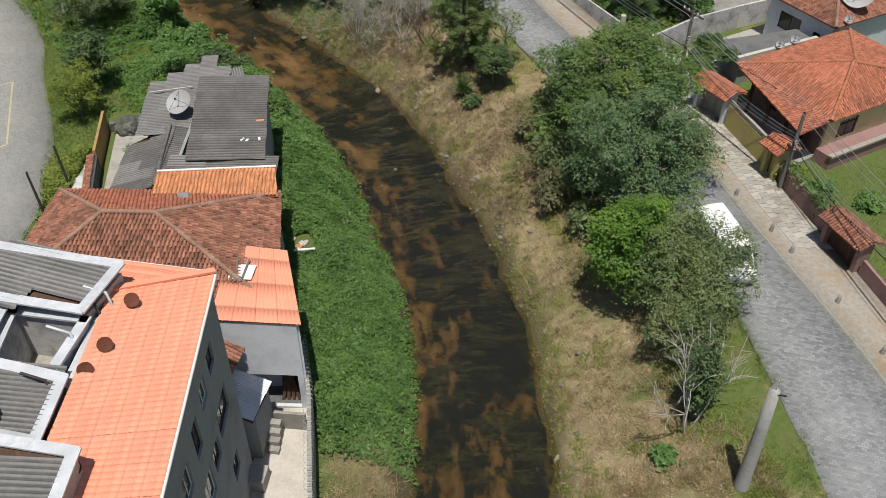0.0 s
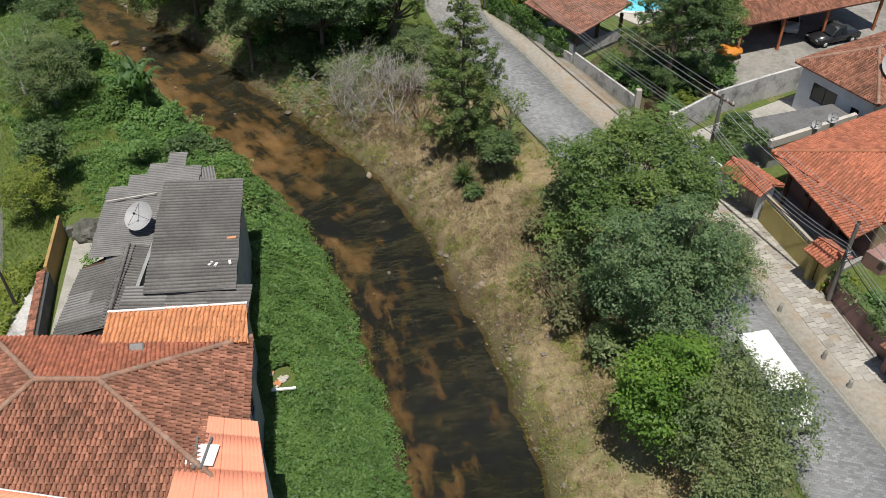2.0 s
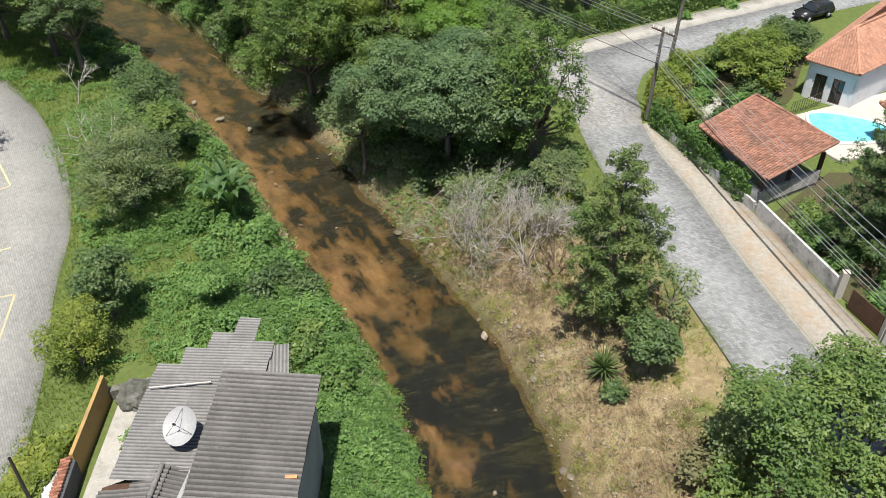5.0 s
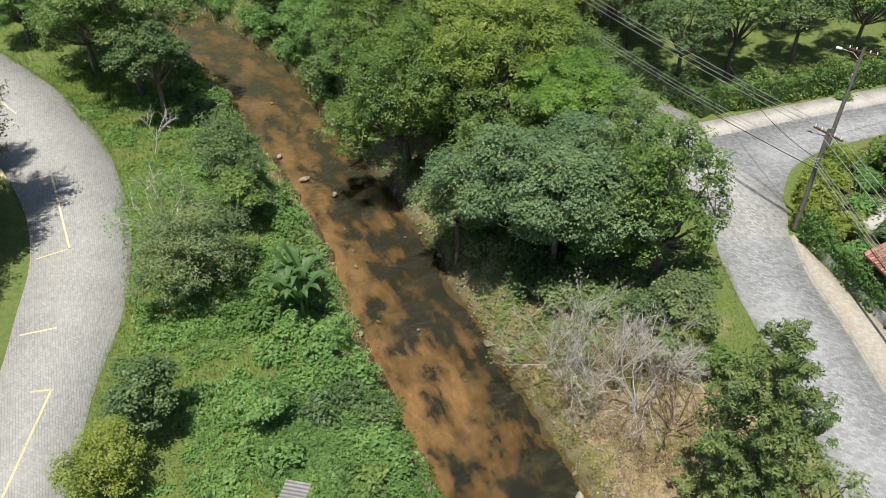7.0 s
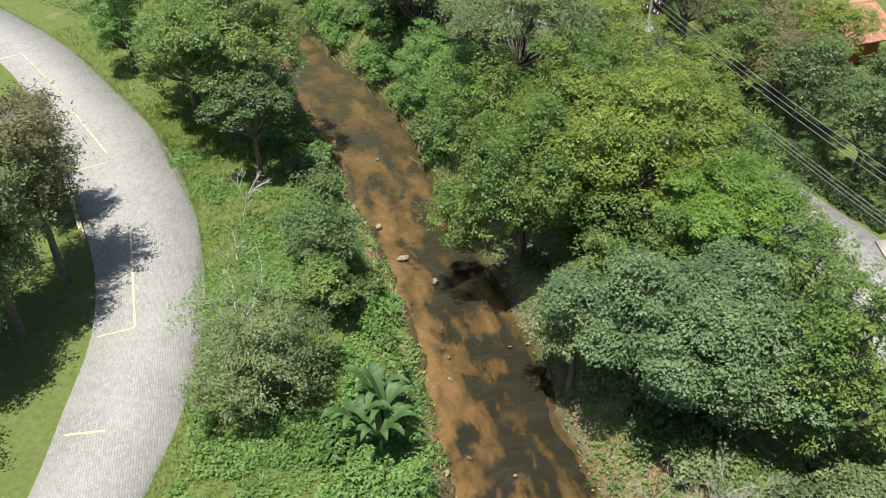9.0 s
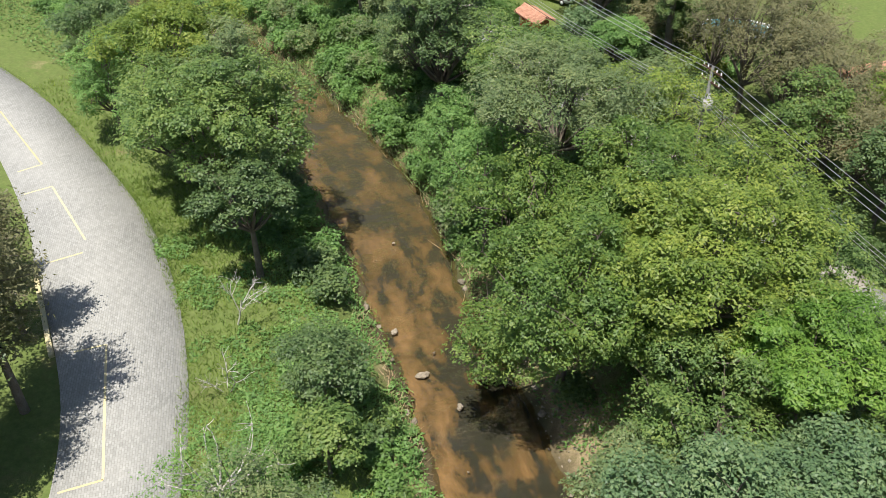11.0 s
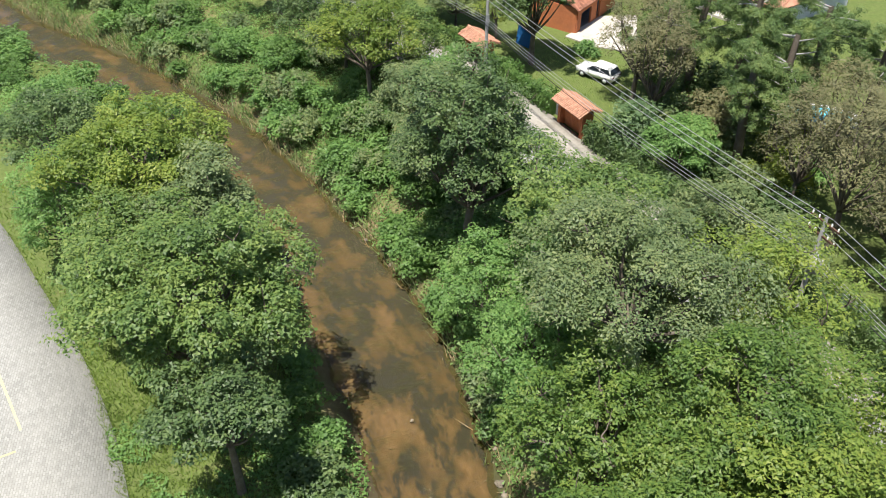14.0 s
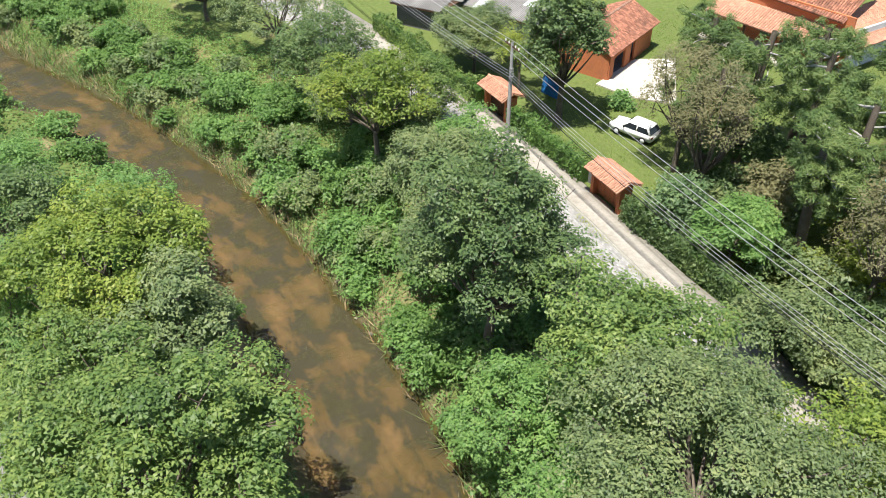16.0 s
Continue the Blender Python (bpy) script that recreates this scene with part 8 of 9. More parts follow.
for k, (x, y, r, h, lf) in enumerate([(24.0, 41.5, 0.9, 1.2, "grey_leaf"), (24.6, 43.5, 0.8, 1.3, "weed"), (27.5, 42.5, 0.8, 0.8, "weed"), (23.2, 45.2, 0.9, 1.4, "yellow_weed"), (7.6, 84.6, 1.3, 1.6, "yellow_weed"), (6.2, 87.4, 1.3, 1.7, "yellow_weed"),
                                       (7.0, 90.0, 1.3, 1.6, "yellow_weed"), (9.0, 88.0, 1.2, 1.2, "weed"), (10.4, 85.2, 1.0, 1.2, "dark_leaf"), (12.0, 87.0, 1.2, 1.4, "weed"), (17.5, 64.5, 1.2, 1.4, "weed"), (19.0, 66.0, 1.2, 1.2, "yellow_weed"),
                                       (22.6, 69.5, 1.2, 1.6, "weed"), (23.5, 71.5, 1.2, 1.6, "weed"), (14.6, 70.0, 0.9, 1.3, "weed"), (8.7, 104.0, 0.6, 0.8, "weed"), (13.2, 107.4, 0.6, 0.8, "weed"), (2.6, 57.4, 0.6, 0.7, "dark_leaf"),
                                       (-44.5, 138.8, 1.2, 1.0, "weed"), (-27.0, 123.0, 1.6, 1.8, "yellow_weed"), (-23.0, 126.0, 1.8, 1.6, "weed"), (-36.5, 139.6, 1.3, 1.2, "weed"), (-36.4, 124.6, 2.0, 3.2, "dark_leaf"), (-34.0, 125.4, 2.0, 3.0, "grey_leaf"), (-31.6, 124.6, 2.0, 3.4, "dark_leaf"), (-29.2, 122.4, 2.0, 3.2, "dark_leaf"), (-26.6, 121.0, 2.0, 3.0, "grey_leaf"), (-32.6, 127.8, 2.0, 3.0, "dark_leaf"), (-29.6, 126.8, 2.0, 3.2, "grey_leaf"), (-23.8, 119.4, 2.0, 3.0, "dark_leaf"), (-24.0, 123.4, 2.0, 3.0, "yellow_weed"), (8.3, 53.2, 1.7, 2.8, "grey_leaf"), (7.8, 50.4, 1.6, 2.4, "green_leaf"), (8.4, 47.8, 1.6, 2.6, "grey_leaf"), (7.6, 44.6, 1.4, 2.2, "brown_leaf"), (9.6, 41.4, 1.5, 2.2, "grey_leaf"), (9.6, 45.4, 1.6, 2.6, "dark_leaf"), (9.2, 55.6, 1.5, 2.2, "green_leaf"), (6.6, 51.8, 1.1, 1.6, "brown_leaf"), (9.6, 91.0, 1.2, 1.5, "weed"), (13.0, 88.4, 1.3, 1.6, "dark_leaf"), (10.8, 94.6, 1.4, 1.7, "green_leaf"), (15.6, 94.6, 1.5, 2.0, "dark_leaf"), (8.6, 82.4, 1.2, 1.4, "weed"), (14.4, 90.8, 1.4, 1.6, "yellow_weed"), (17.2, 98.4, 1.6, 2.0, "green_leaf"), (12.6, 97.4, 1.4, 1.8, "weed"), (13.2, 27.5, 0.8, 1.6, "grey_leaf"), (11.0, 24.2, 0.5, 0.5, "weed"), (-0.8, 72.8, 1.3, 2.2, "yellow_weed"), (0.4, 70.4, 1.2, 1.6, "green_leaf"), (-2.4, 75.4, 1.3, 2.0, "grey_leaf"), (1.6, 68.4, 1.0, 1.4, "grey_leaf"), (-3.6, 73.4, 1.4, 2.4, "dark_leaf"), (3.2, 64.6, 0.9, 1.0, "grey_leaf"), (-2.0, 70.6, 1.3, 2.0, "grey_leaf")]):
    bush(x, y, r, h, lf, "leafy green garden bush behind walls" if x > 14 or y > 80 else "low leafy bush on the verge", 500 + k)


def hedge(pts, wide, z0, high, leaf, label, seed, dens=95):
    """A clipped hedge along a line of the plan: a woody core and leaves all over it."""
    rng = np.random.default_rng(seed)
    root = empty("hedge", 0, 0, 0, 0, label, "hedge")
    cs, outs = [], []
    for (x0, y0), (x1, y1) in zip(pts, pts[1:]):
        ln = math.hypot(x1 - x0, y1 - y0)
        u = np.array([(x1 - x0) / ln, (y1 - y0) / ln, 0])
        nrm = np.array([-u[1], u[0], 0])
        n = int(ln * (wide + 2 * high) * dens)
        w = rng.uniform(-1, 1, n)
        h = rng.uniform(0, 1, n)
        face = rng.uniform(0, 1, n) < wide / (wide + 2 * high)
        w = np.where(face, w, np.sign(w)) * (1 + 0.15 * rng.normal(0, 1, n))
        h = np.where(face, 1 + 0.06 * rng.normal(0, 1, n), h)
        s = rng.uniform(0, ln, n)
        bulge = 1 + 0.18 * np.sin(s * 1.3 + seed) + 0.1 * np.sin(s * 3.7)
        cs.append(np.array([x0, y0, z0]) + s[:, None] * u + (w * wide / 2 * bulge)[:, None] * nrm + (h * high * bulge)[:, None] * np.array([0, 0, 1.0]))
        outs.append(np.where(face[:, None], np.array([[0, 0, 1.0]]), np.sign(w)[:, None] * nrm))
        a = wide * 0.38
        core = [(x0 - nrm[0] * a, y0 - nrm[1] * a), (x1 - nrm[0] * a, y1 - nrm[1] * a), (x1 + nrm[0] * a, y1 + nrm[1] * a), (x0 + nrm[0] * a, y0 + nrm[1] * a)]
        part("core", prism(core, z0, z0 + high * 0.78), M["ivy"], root)
    p, o = np.concatenate(cs), np.concatenate(outs)
    put("foliage", leaf_mesh("foliage", p, o, 0.13, 0.065, rng, M[leaf], spread=0.7), root)


hedge([(5.3, 83.6), (8.0, 79.3), (11.1, 74.2)], 0.9, 3.8, 1.9, "ivy", "green creeper hedge on the corner wall", 1)
hedge([(5.2, 84.2), (5.6, 89.0), (8.0, 93.6)], 1.3, 3.8, 1.5, "yellow_weed", "yellowish hedge at the street corner", 2)
hedge([(-1.5, 99.0), (4.2, 102.8), (10.2, 107.2), (16, 111.4), (27, 119.6)], 1.2, 3.8, 2.4, "green_leaf", "tall green hedge above the side street", 3, 70)
hedge([(-1.8, 98.0), (-8.5, 103.0), (-16, 108.4), (-22.4, 113.0)], 1.2, 3.8, 2.2, "dark_leaf", "dark hedge along the lane", 4, 100)
hedge([(-24.0, 114.0), (-31.4, 119.1), (-39.0, 123.7)], 1.1, 3.8, 1.9, "dark_leaf", "dark clipped hedge on the lane wall", 5, 100)
hedge([(-43.0, 126.6), (-51.2, 131.6)], 1.0, 3.8, 1.8, "ivy", "green hedge between the lane gates", 6, 70)
hedge([(-54.6, 133.0), (-70.2, 142.0)], 1.0, 3.8, 1.9, "green_leaf", "green hedge beside the upper lane", 7, 70)
hedge([(22.6, 45.0), (23.9, 39.4)], 0.7, 5.0, 0.5, "grey_leaf", "creeper hanging over the pink wall", 8, 80)


def stuff(name, p, o, long, wide, leaf, label, category, spread=0.8):
    put(name, leaf_mesh(name, p, o, long, wide, rng, M[leaf], spread=spread), None, label, category, kind="stuff")


def scatter(n, side, y0, y1, d0, d1):
    """Random places on one bank."""
    i0, i1 = sorted((channel_at(y0), channel_at(y1)))
    i = rng.integers(i0, i1 + 1, n)
    d = rng.uniform(d0, d1, n)
    p = CHANNEL[i] + NORMAL[i] * side * (HALF[i] + d)[:, None] + rng.normal(0, 0.35, (n, 2))
    dd, sd, _ = shore(p[:, 0], p[:, 1])
    keep = (dd > d0 - 0.5) & (sd == side)
    return p[keep], dd[keep]


# creeper carpet on the left bank beside the houses
p, d = scatter(100000, -1, 25.0, 68, -0.35, 8.0)
edge = np.interp(p[:, 1], [22, 27, 32, 36, 39, 42, 51, 54, 58], [-5.2, -6.2, -7.9, -8.7, -9.6, -10.5, -11.6, -13.6, -22])
bare = (np.hypot((p[:, 0] + 8.4) / 0.7, (p[:, 1] - 39.8) / 1.0) < 1)
p = p[(p[:, 0] > edge) & ~bare]
hgt = 0.30 + 0.22 * wobble(p[:, 0], p[:, 1], 0.8, 2.0) + 0.12 * wobble(p[:, 0], p[:, 1], 0.3, 1.0)
z = height(p[:, 0], p[:, 1]) + np.maximum(0.04, hgt) * rng.uniform(0.5, 1.1, len(p))
stuff("creeper", np.column_stack([p, z]), np.repeat([[0.15, 0, 1.0]], len(p), 0), 0.105, 0.062, "ivy", "dense green creeper covering the stream bank", "creeper", 0.55)

# weeds on the left bank further up
p, d = scatter(60000, -1, 53, 98, -0.2, 14)
k = (wobble(p[:, 0], p[:, 1], 1.6, 6.0) + 0.5 * wobble(p[:, 0], p[:, 1], 0.6, 8.0) + np.interp(d, [0, 8, 14], [0.45, 0.25, -0.5])) > 0
road = np.interp(p[:, 1], [41, 54, 66, 79.6, 89, 99], [-25.9, -28.9, -33.8, -43.7, -56.5, -82])
k &= p[:, 0] > road + 0.3
p = p[k]
z = height(p[:, 0], p[:, 1]) + rng.uniform(0.03, 0.35, len(p)) * (0.6 + 0.6 * wobble(p[:, 0], p[:, 1], 1.0, 1.5))
stuff("weed_cover", np.column_stack([p, z]), np.repeat([[0, 0, 1.0]], len(p), 0), 0.12, 0.065, "weed", "leafy green weeds over the left bank", "weeds", 0.6)
p, d = scatter(26000, -1, 50, 62, 6, 20)
k = (p[:, 0] > np.interp(p[:, 1], [41, 54, 66], [-25.6, -28.4, -33.4])) & ~((p[:, 0] > -20.0) & (p[:, 1] < 54.6)) & ~((p[:, 0] > -24.6) & (p[:, 1] < 52.5))
p = p[k]
z = height(p[:, 0], p[:, 1]) + rng.uniform(0.05, 0.6, len(p)) * (0.7 + 0.5 * wobble(p[:, 0], p[:, 1], 1.2, 1.5))
stuff("weed_cover", np.column_stack([p, z]), np.repeat([[0, 0, 1.0]], len(p), 0), 0.13, 0.08, "yellow_weed", "yellowish broad-leaved weeds behind the shed", "weeds", 0.6)
# taller dark patches of weed between road and stream
p, d = scatter(46000, -1, 52, 84, 0.2, 13)
k = wobble(p[:, 0], p[:, 1], 1.9, 11.0) + 0.6 * wobble(p[:, 0], p[:, 1], 0.7, 5.0) > 0.1
k &= p[:, 0] > np.interp(p[:, 1], [41, 54, 66, 79.6, 89, 99], [-25.9, -28.9, -33.8, -43.7, -56.5, -82]) + 0.8
k &= ~((p[:, 0] > -24.6) & (p[:, 0] < -13.5) & (p[:, 1] < 55.5))
p = p[k]
z = height(p[:, 0], p[:, 1]) + rng.uniform(0.05, 0.75, len(p)) * (0.6 + 0.6 * wobble(p[:, 0], p[:, 1], 1.3, 4.5))
stuff("weed_cover", np.column_stack([p, z]), np.repeat([[0, 0, 1.0]], len(p), 0), 0.12, 0.07, "weed", "tall green weeds between road and stream", "weeds", 0.7)
# weeds on the right bank under and beyond the trees
p, d = scatter(84000, 1, 68, 134, 0.1, 11)
k = wobble(p[:, 0], p[:, 1], 1.4, 3.0) + 0.5 * wobble(p[:, 0], p[:, 1], 0.6, 8.0) + np.interp(p[:, 1], [68, 72, 92, 100], [-0.3, 0.35, 0.5, 0.8]) > 0
p = p[k]
z = height(p[:, 0], p[:, 1]) + rng.uniform(0.05, 0.5, len(p))
stuff("weed_cover", np.column_stack([p, z]), np.repeat([[0, 0, 1.0]], len(p), 0), 0.13, 0.06, "weed", "green weeds on the right bank", "weeds", 0.7)
# leafy slope left of the far bend
i = rng.integers(channel_at(112), len(CHANNEL) - 40, 26000)
dd = rng.uniform(0.0, 13, len(i))
p = CHANNEL[i] - NORMAL[i] * (HALF[i] + dd)[:, None] + rng.normal(0, 0.4, (len(i), 2))
p = p[(p[:, 0] > -112)]
z = height(p[:, 0], p[:, 1]) + rng.uniform(0.05, 0.9, len(p)) * (0.8 + 0.5 * wobble(p[:, 0], p[:, 1], 1.5, 1.5))
stuff("weed_cover", np.column_stack([p, z]), np.repeat([[0, 0, 1.0]], len(p), 0), 0.15, 0.09, "ivy", "deep green leaves covering the far bend", "weeds", 0.6)


def blades(name, p, z, high, wide, leaf, label, category, lean=0.5):
    """Grass: one pointed blade a tuft stem."""
    n = len(p)
    a = rng.uniform(0, 2 * np.pi, n)
    u = np.stack([np.cos(a), np.sin(a)], 1)
    h = high * rng.uniform(0.5, 1.3, n)
    v = np.empty((n, 3, 3))
    v[:, 0, :2], v[:, 1, :2] = p - u * wide, p + u * wide
    v[:, 2, :2] = p + rng.normal(0, lean, (n, 2)) * h[:, None]
    v[:, 0, 2] = v[:, 1, 2] = z - 0.02
    v[:, 2, 2] = z + h
    put(name, arrays_mesh(name, v.reshape(-1, 3), np.arange(3 * n).reshape(n, 3), M[leaf]), None, label, category, kind="stuff")


def tufts(name, p, per, size, high, wide, leaf, label):
    """Grass in clumps: blades that lean out from the middle of each tuft."""
    n = len(p) * per
    big = np.repeat(rng.uniform(0.5, 1.4, len(p)), per)
    off = rng.normal(0, 1, (n, 2)) * size * big[:, None]
    q = np.repeat(p, per, 0) + off
    a = rng.uniform(0, 2 * np.pi, n)
    u = np.stack([np.cos(a), np.sin(a)], 1) * wide
    h = high * big * rng.uniform(0.4, 1.2, n)
    z = height(q[:, 0], q[:, 1])
    v = np.empty((n, 3, 3))
    v[:, 0, :2], v[:, 1, :2] = q - u, q + u
    v[:, 2, :2] = q + off * 0.9 + rng.normal(0, 0.5, (n, 2)) * h[:, None]
    v[:, 0, 2] = v[:, 1, 2] = z - 0.02
    v[:, 2, 2] = z + h
    put(name, arrays_mesh(name, v.reshape(-1, 3), np.arange(3 * n).reshape(n, 3), M[leaf]), None, label, "grass", kind="stuff")


p, d = scatter(9000, 1, 18, 72, 0.2, 9.5)
k = wobble(p[:, 0], p[:, 1], 2.2, 9.0) + 0.6 * wobble(p[:, 0], p[:, 1], 0.7, 2.0) + np.interp(d, [0, 2, 6, 9.5], [0.1, 0.5, 0.3, -0.5]) > 0
tufts("dry_grass", p[k], 14, 0.10, 0.22, 0.022, "straw", "dry straw-coloured grass tufts on the bank")
p, d = scatter(9000, 1, 18, 72, 0.0, 9.5)
k = wobble(p[:, 0], p[:, 1], 1.5, 4.0) + 0.6 * wobble(p[:, 0], p[:, 1], 0.5, 6.0) + np.interp(d, [0, 0.8, 2, 9], [0.6, 0.3, -0.2, 0.0]) > 0.15
tufts("olive_grass", p[k], 14, 0.12, 0.20, 0.022, "grass", "olive green grass tufts among straw")
p, d = scatter(5200, 1, 38, 78, 0.3, 6.5)
k = wobble(p[:, 0], p[:, 1], 1.4, 14.0) + np.interp(p[:, 1], [38, 50, 60], [-0.3, 0.1, 0.3]) > 0.05
tufts("dead_brush", p[k], 12, 0.16, 0.18, 0.02, "brown_litter", "brown dead brush lying on the bank")
p, d = scatter(4000, 1, 20, 74, 0.2, 7.0)
stuff("leaf_litter", np.column_stack([p, height(p[:, 0], p[:, 1]) + 0.05]), np.repeat([[0, 0, 1.0]], len(p), 0), 0.07, 0.04, "pale_litter", "pale dry leaves scattered on the bank", "leaf litter", 0.35)
p, d = scatter(98000, 1, 16, 82, 0.3, 15)
k = wobble(p[:, 0], p[:, 1], 2.2, 9.0) + 0.6 * wobble(p[:, 0], p[:, 1], 0.7, 2.0) + np.interp(d, [0, 3, 6, 12], [0.35, 0.05, 0.2, 0.7]) > 0
rd = np.interp(p[:, 1], [20, 29, 34.4, 39.5, 46, 56.4, 65, 73, 82], [17.6, 16.9, 16.3, 15.2, 13.2, 9.6, 6.1, 3.0, -0.3])
p = p[k & (p[:, 0] < rd - 0.05)]
blades("verge_grass", p, height(p[:, 0], p[:, 1]), 0.13, 0.022, "fresh_grass", "short green grass on the verge", "grass", 0.6)
p = np.concatenate([rng.normal((8.0, 40.6), (0.9, 1.5), (2600, 2)), rng.normal((9.4, 38.4), (0.8, 1.2), (1500, 2))])
blades("verge_grass", p, height(p[:, 0], p[:, 1]), 0.12, 0.022, "grass", "light green grass patch between the trees", "grass", 0.6)
edge = np.array(LANE_EDGE[:7])
i = rng.integers(0, len(edge) - 1, 3400)
p = edge[i] + (edge[i + 1] - edge[i]) * rng.uniform(0, 1, (3400, 1)) - np.array([0.58, 0.82]) * np.abs(rng.normal(0.3, 0.16, (3400, 1)))
p = p[wobble(p[:, 0], p[:, 1], 1.6, 5.0) > -0.2]
blades("verge_grass", p, np.full(len(p), 3.83), 0.14, 0.03, "grass", "dry green grass along the lane kerb", "grass", 0.6)
p, d = scatter(76000, -1, 46, 104, 3, 20)
road = np.interp(p[:, 1], [41, 54, 66, 79.6, 89, 99], [-25.9, -28.9, -33.8, -43.7, -56.5, -82])
p = p[(p[:, 0] > road + 0.05) & ~((p[:, 0] > -24.6) & (p[:, 1] < 55.0))]
blades("verge_grass", p, height(p[:, 0], p[:, 1]), 0.30, 0.03, "fresh_grass", "fresh green grass beside the cobbled road", "grass", 0.6)
p, d = scatter(5200, 1, 90, 134, -0.1, 1.1)
p = p[wobble(p[:, 0], p[:, 1], 1.2, 3.0) > -0.15]
blades("reed", p, height(p[:, 0], p[:, 1]), 0.8, 0.03, "straw", "dry reeds along the water's edge", "reeds", 0.55)
p, d = scatter(4500, 1, 93, 134, 0.0, 1.8)
blades("reed", p, height(p[:, 0], p[:, 1]), 1.1, 0.04, "grey_leaf", "grey-green reeds along the water's edge", "reeds", 0.55)
p, d = scatter(5000, -1, 18, 25.2, 0.0, 3.4)
blades("dry_grass", p, height(p[:, 0], p[:, 1]), 0.34, 0.012, "straw", "dry brush heaped on the left bank", "grass", 0.9)
p, d = scatter(2200, -1, 58, 92, 0.0, 1.1)
blades("dry_grass", p, height(p[:, 0], p[:, 1]), 0.34, 0.025, "straw", "dry stalks at the left water's edge", "grass", 0.7)
p, d = scatter(16000, -1, 92, 116, 8, 30)
p = p[p[:, 0] > np.interp(p[:, 1], [79.6, 89, 93, 96.5, 99.8, 106], [-43.7, -56.5, -65, -73, -84, -110]) + 0.1]
blades("verge_grass", p, height(p[:, 0], p[:, 1]), 0.30, 0.04, "fresh_grass", "bright green grass by the upper road bend", "grass", 0.6)
# grass creeping over the road edges
for line, z, n in ((RIGHT_L, 3.84, 9000), (LEFT_R, 2.62, 9000)):
    q = spline(line, 0.3)
    q = q[(q[:, 1] > 15) & (q[:, 1] < 105)]
    q = q[rng.integers(0, len(q), n)] + rng.normal(0, 1, (n, 2)) * 0.16
    q = q[wobble(q[:, 0], q[:, 1], 1.5, 2.0) + rng.normal(0, 0.3, len(q)) > -0.1]
    blades("edge_grass", q, np.full(len(q), z), 0.13, 0.02, "fresh_grass", "grass creeping over the cobbled road edge", "grass", 0.7)
# lawns to the east and the north
px, py = rng.uniform(23.5, 34, 9000), rng.uniform(30, 47, 9000)
k = px > np.interp(py, [28, 36, 39, 45], [26.4, 25.0, 24.2, 22.8])
px, py = px[k], py[k]
blades("lawn_grass", np.column_stack([px, py]), height(px, py), 0.12, 0.03, "fresh_grass", "bright green lawn behind the wall", "grass")
px, py = rng.uniform(-48, -24, 16000), rng.uniform(127, 160, 16000)
blades("lawn_grass", np.column_stack([px, py]), height(px, py), 0.14, 0.035, "fresh_grass", "bright green garden lawn", "grass")


# ---- banana plants and agave ----
def banana(x, y, seed, h, label="banana plant with torn broad leaves on the bank"):
    rng = np.random.default_rng(seed)
    z0 = gz(x, y) - 0.1
    root = empty("banana_plant", x, y, z0, rng.uniform(0, 360), label, "banana plant", "banana plants")
    put("trunk", tubes("trunk", [[(0, 0, 0, 0.14), (0, 0, h * 0.5, 0.11), (0.03, 0, h, 0.06)]], M["weed"], 8), root)
    for k in range(9):
        a = k * 2.4 + rng.uniform(-0.3, 0.3)
        ln, up = rng.uniform(1.5, 2.5), rng.uniform(0.7, 1.9) * (1.0 if k > 2 else 1.4)
        vs, fs = [], []
        n = 10
        for i in range(n + 1):
            s = i / n
            r = ln * s * 0.85
            z = h - 0.1 + up * math.sin(s * math.pi * 0.62) * 1.2 - 0.5 * s * s
            w = 0.22 * math.sin(math.pi * min(1, 0.12 + s * 0.88)) ** 0.6 * (1 if i < n else 0.15)
            for j, t in enumerate((-1, 0, 1)):
                vs.append((r * math.cos(a) - t * w * math.sin(a), r * math.sin(a) + t * w * math.cos(a), z + (0.10 if t else 0.0) - 0.04 * rng.uniform(0, 1) * abs(t)))
        for i in range(n):
            for j in range(2):
                q = i * 3 + j
                fs.append((q, q + 3, q + 4, q + 1))
        put("leaf", arrays_mesh("leaf", vs, fs, M["banana_leaf"], False), root)


banana(-23.4, 69.6, 1, 2.4)
banana(-24.2, 68.4, 2, 2.0)
banana(-22.9, 68.2, 3, 1.8)
banana(-24.6, 70.6, 4, 1.6)

ag = empty("agave", 1.9, 58.6, gz(1.9, 58.6), 0, "large spiky dark green agave on the slope", "agave")
vs = [(-0.06, 0, 0), (0.06, 0, 0), (-0.055, 0.6, 0.02), (0, 0.6, -0.03), (0.055, 0.6, 0.02), (0, 1.35, 0.0)]
me = bpy.data.meshes.new("leaf")
me.from_pydata(vs, [], [(0, 1, 4, 3, 2), (2, 3, 5), (3, 4, 5)])
me.materials.append(M["dark_leaf"])
for k in range(64):
    f = k / 64
    put("leaf", me, ag, m=pose(0, 0, 0.5 + 0.3 * (1 - f), 72 - 78 * f + rng.uniform(-6, 6), 0, k * 137.5))
put("stem", tubes("stem", [[(0, 0, -0.1, 0.16), (0, 0, 0.9, 0.12)]], M["bark"], 8), ag)


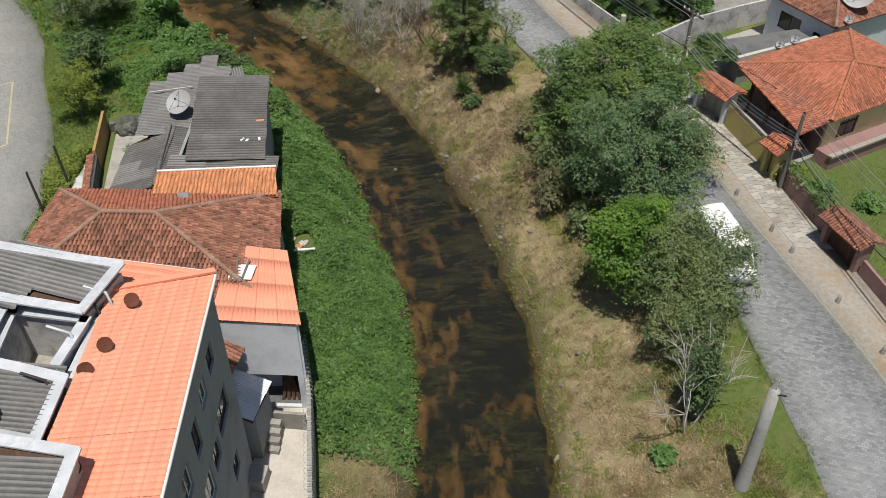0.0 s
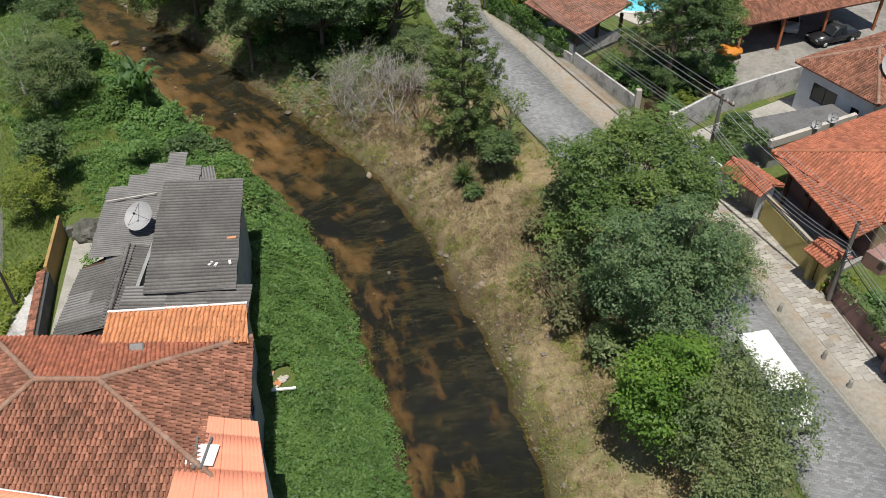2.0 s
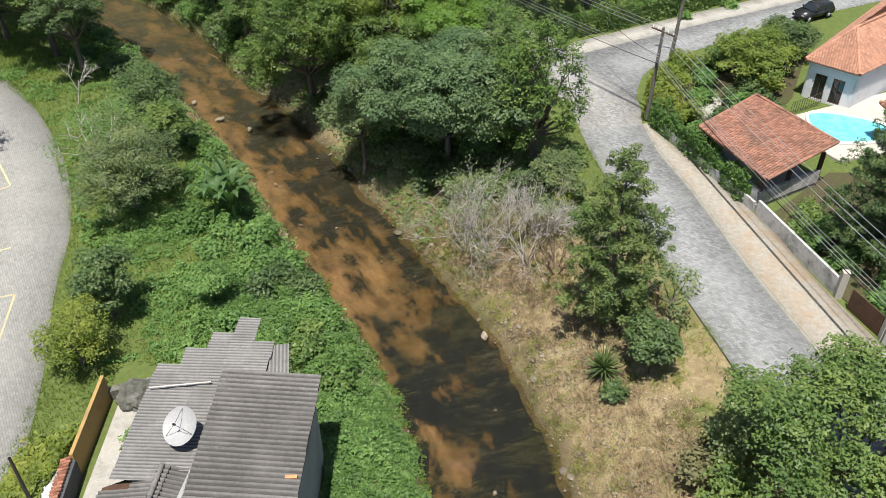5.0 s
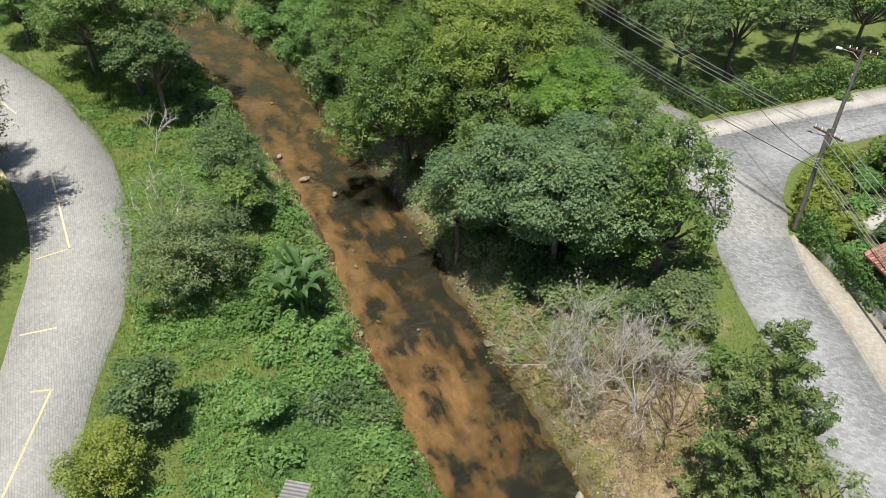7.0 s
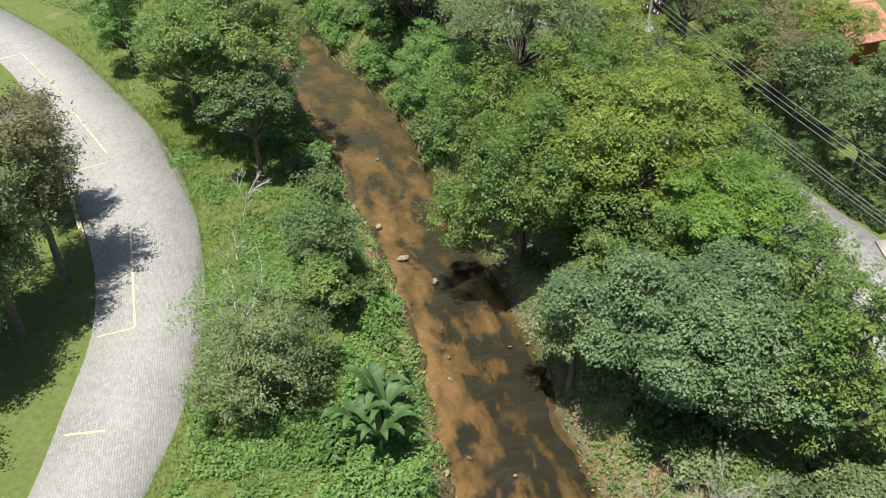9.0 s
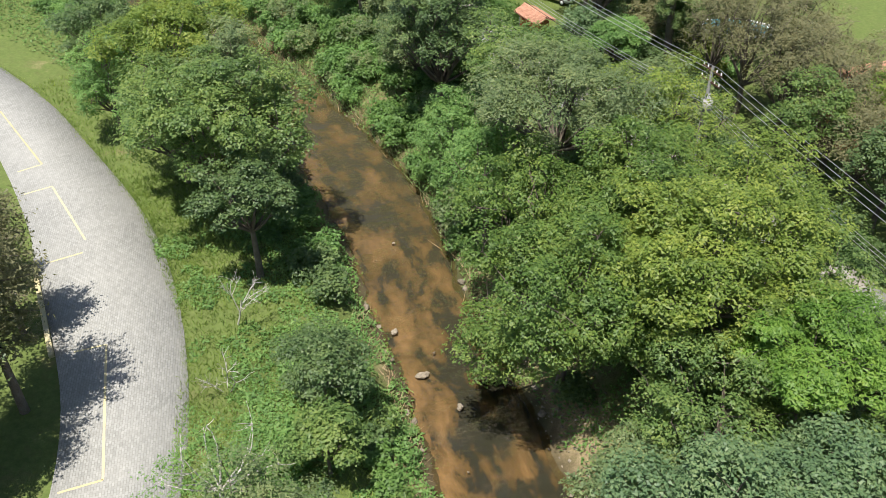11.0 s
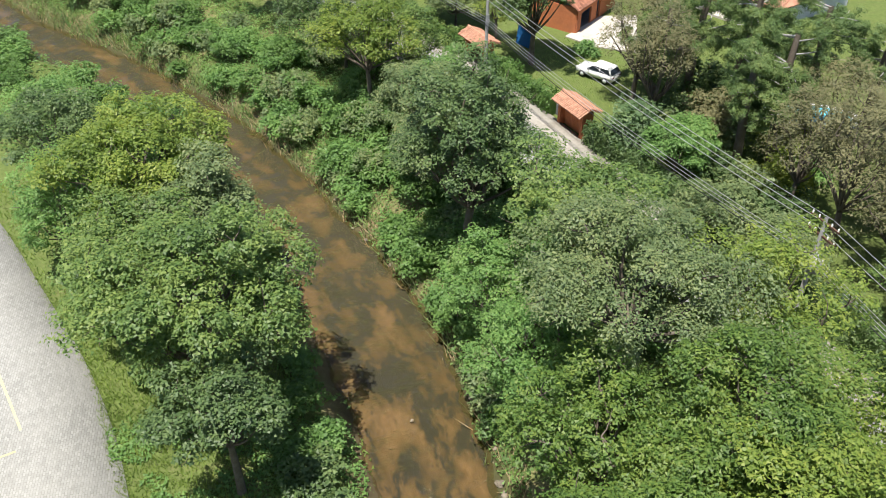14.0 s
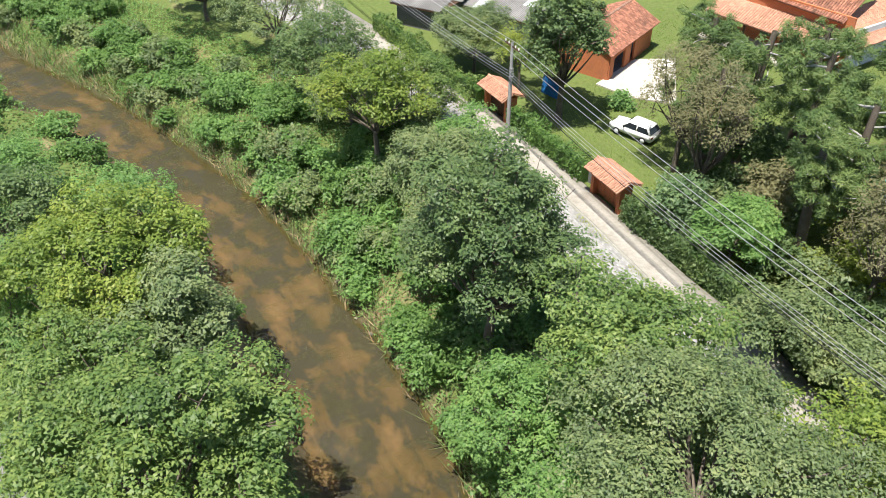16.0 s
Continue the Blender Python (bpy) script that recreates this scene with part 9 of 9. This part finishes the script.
# ---- stones and litter ----
def stone(x, y, z, r, seed, label="pale stone at the water's edge", mat="stone", name="stone", group="bank stones"):
    rg = random.Random(seed)
    bm = bmesh.new()
    bmesh.ops.create_icosphere(bm, subdivisions=2, radius=r)
    sx, sy, sz = rg.uniform(0.8, 1.4), rg.uniform(0.7, 1.1), rg.uniform(0.45, 0.75)
    for v in bm.verts:
        k = 1 + 0.65 * noise.noise(v.co * (1.3 / r) + Vector((seed, 0, 0)))
        v.co = Vector((v.co.x * sx * k, v.co.y * sy * k, v.co.z * sz * k))
    tagged(part(name, bm, M[mat], None, m=pose(x, y, z, 0, 0, rg.uniform(0, 360))), label, "stone", group)


k = 0
for y0, y1, n, d0, d1, sd in ((22, 62, 46, -0.15, 2.2, 1), (62, 76, 26, -0.2, 2.4, 1), (76, 100, 22, -0.4, 0.6, 1), (56, 92, 22, -0.3, 0.3, -1), (100, 112, 8, -0.3, 0.3, 1)):
    for _ in range(n):
        i = channel_at(rng.uniform(y0, y1))
        q = along_bank(sd, i, rng.uniform(d0, d1))
        r = 0.07 + 0.18 * rng.uniform() ** 2.5
        stone(q[0], q[1], max(gz(*q), -0.05) + r * 0.2, r, k)
        k += 1
for x, y, r in ((-12.6, 72.2, 0.3), (-5.2, 62.8, 0.34), (-36.7, 99.0, 0.4), (-28.0, 84.3, 0.3), (-31.1, 85.5, 0.42), (-37.4, 89.0, 0.4), (-34.5, 88.0, 0.3), (0.2, 53.4, 0.33), (-18.0, 79.6, 0.34), (-18.8, 80.4, 0.3), (-12.4, 75.4, 0.3)):
    stone(x, y, max(gz(x, y), 0.0) + 0.04, r * 0.75, k, "pale boulder in the shallow stream")
    k += 1
for _ in range(18):
    i = channel_at(rng.uniform(30, 100))
    q = CHANNEL[i] + NORMAL[i] * HALF[i] * rng.uniform(-0.8, 0.8)
    stone(q[0], q[1], -0.04, 0.05 + 0.07 * rng.uniform() ** 2, k, "small stone breaking the stream's surface", group="stones in the stream")
    k += 1
# gravel and broken stone washed up along the right bank
p, d = scatter(6500, 1, 36, 90, 0.0, 3.4)
p = p[wobble(p[:, 0], p[:, 1], 1.6, 12.0) + rng.normal(0, 0.35, len(p)) > 0.05]
n = len(p)
r = 0.03 + 0.12 * rng.uniform(0, 1, n) ** 3
oct_v = np.array([(1, 0, 0), (0, 1, 0), (-1, 0, 0), (0, -1, 0), (0, 0, 0.7), (0, 0, -0.7)])
oct_f = np.array([(0, 1, 4), (1, 2, 4), (2, 3, 4), (3, 0, 4), (1, 0, 5), (2, 1, 5), (3, 2, 5), (0, 3, 5)])
v = oct_v[None] * r[:, None, None] * rng.uniform(0.6, 1.3, (n, 6, 1))
a = rng.uniform(0, 6.28, n)
v = np.stack([v[..., 0] * np.cos(a)[:, None] - v[..., 1] * np.sin(a)[:, None], v[..., 0] * np.sin(a)[:, None] + v[..., 1] * np.cos(a)[:, None], v[..., 2]], -1)
v += np.column_stack([p, np.maximum(height(p[:, 0], p[:, 1]), -0.02) + 0.02])[:, None]
f = oct_f[None] + (np.arange(n) * 6)[:, None, None]
put("gravel", arrays_mesh("gravel", v.reshape(-1, 3), f.reshape(-1, 3), M["stone"]), None, "pale gravel and broken stone on the bank", "gravel", kind="stuff")
# rubble heap in the creeper
for _ in range(14):
    stone(-8.5 + rng.normal(0, 0.3), 39.8 + rng.normal(0, 0.5), gz(-8.5, 39.8) + 0.1, rng.uniform(0.08, 0.2), k, "broken rubble heaped beside the house", "orange_tile" if k % 3 == 0 else "pale_concrete", "rubble", "rubble heap")
    k += 1


# ---- paving slabs of the footpath ----
outer, inner = spline([(x + 0.6, y) for x, y in WALK_OUT if 20 < y < 63], 0.5), spline([(x + 0.3, y) for x, y in RIGHT_R if 20 < y < 63], 0.5)
rng = np.random.default_rng(77)
slab_bm = bmesh.new()
box(slab_bm, -0.5, 0.5, -0.5, 0.5, -0.5, 0.5)
slab_me = bpy.data.meshes.new("paving_slab")
slab_bm.to_mesh(slab_me)
slab_bm.free()
slab_me.materials.append(M["slab"])
path = bpy.data.objects["pavement"]
made = 0
y = 38.2
while y < 61.0 and made < 296:
    deep = rng.uniform(0.36, 0.52)
    xi, xo = float(np.interp(y, inner[:, 1], inner[:, 0])), float(np.interp(y, outer[:, 1], outer[:, 0]))
    for a, b in ((0.30, 0.47), (0.47, 0.65), (0.65, 0.82), (0.82, 0.985)):
        if rng.uniform() > 0.07 and made < 296:
            w = (xo - xi) * (b - a) - 0.03
            lift = rng.uniform(0, 0.012)
            slab = put("paving_slab", slab_me, path, m=pose(xi + (xo - xi) * (a + b) / 2 + rng.normal(0, 0.01), y + deep / 2 - 0.15 * (a + b - 1), 3.968 + lift, rng.normal(0, 0.4), rng.normal(0, 0.4), 14 + rng.normal(0, 1.5)) @ Matrix.Diagonal((w, deep - 0.03, 0.05, 1)))
            made += 1
    y += deep
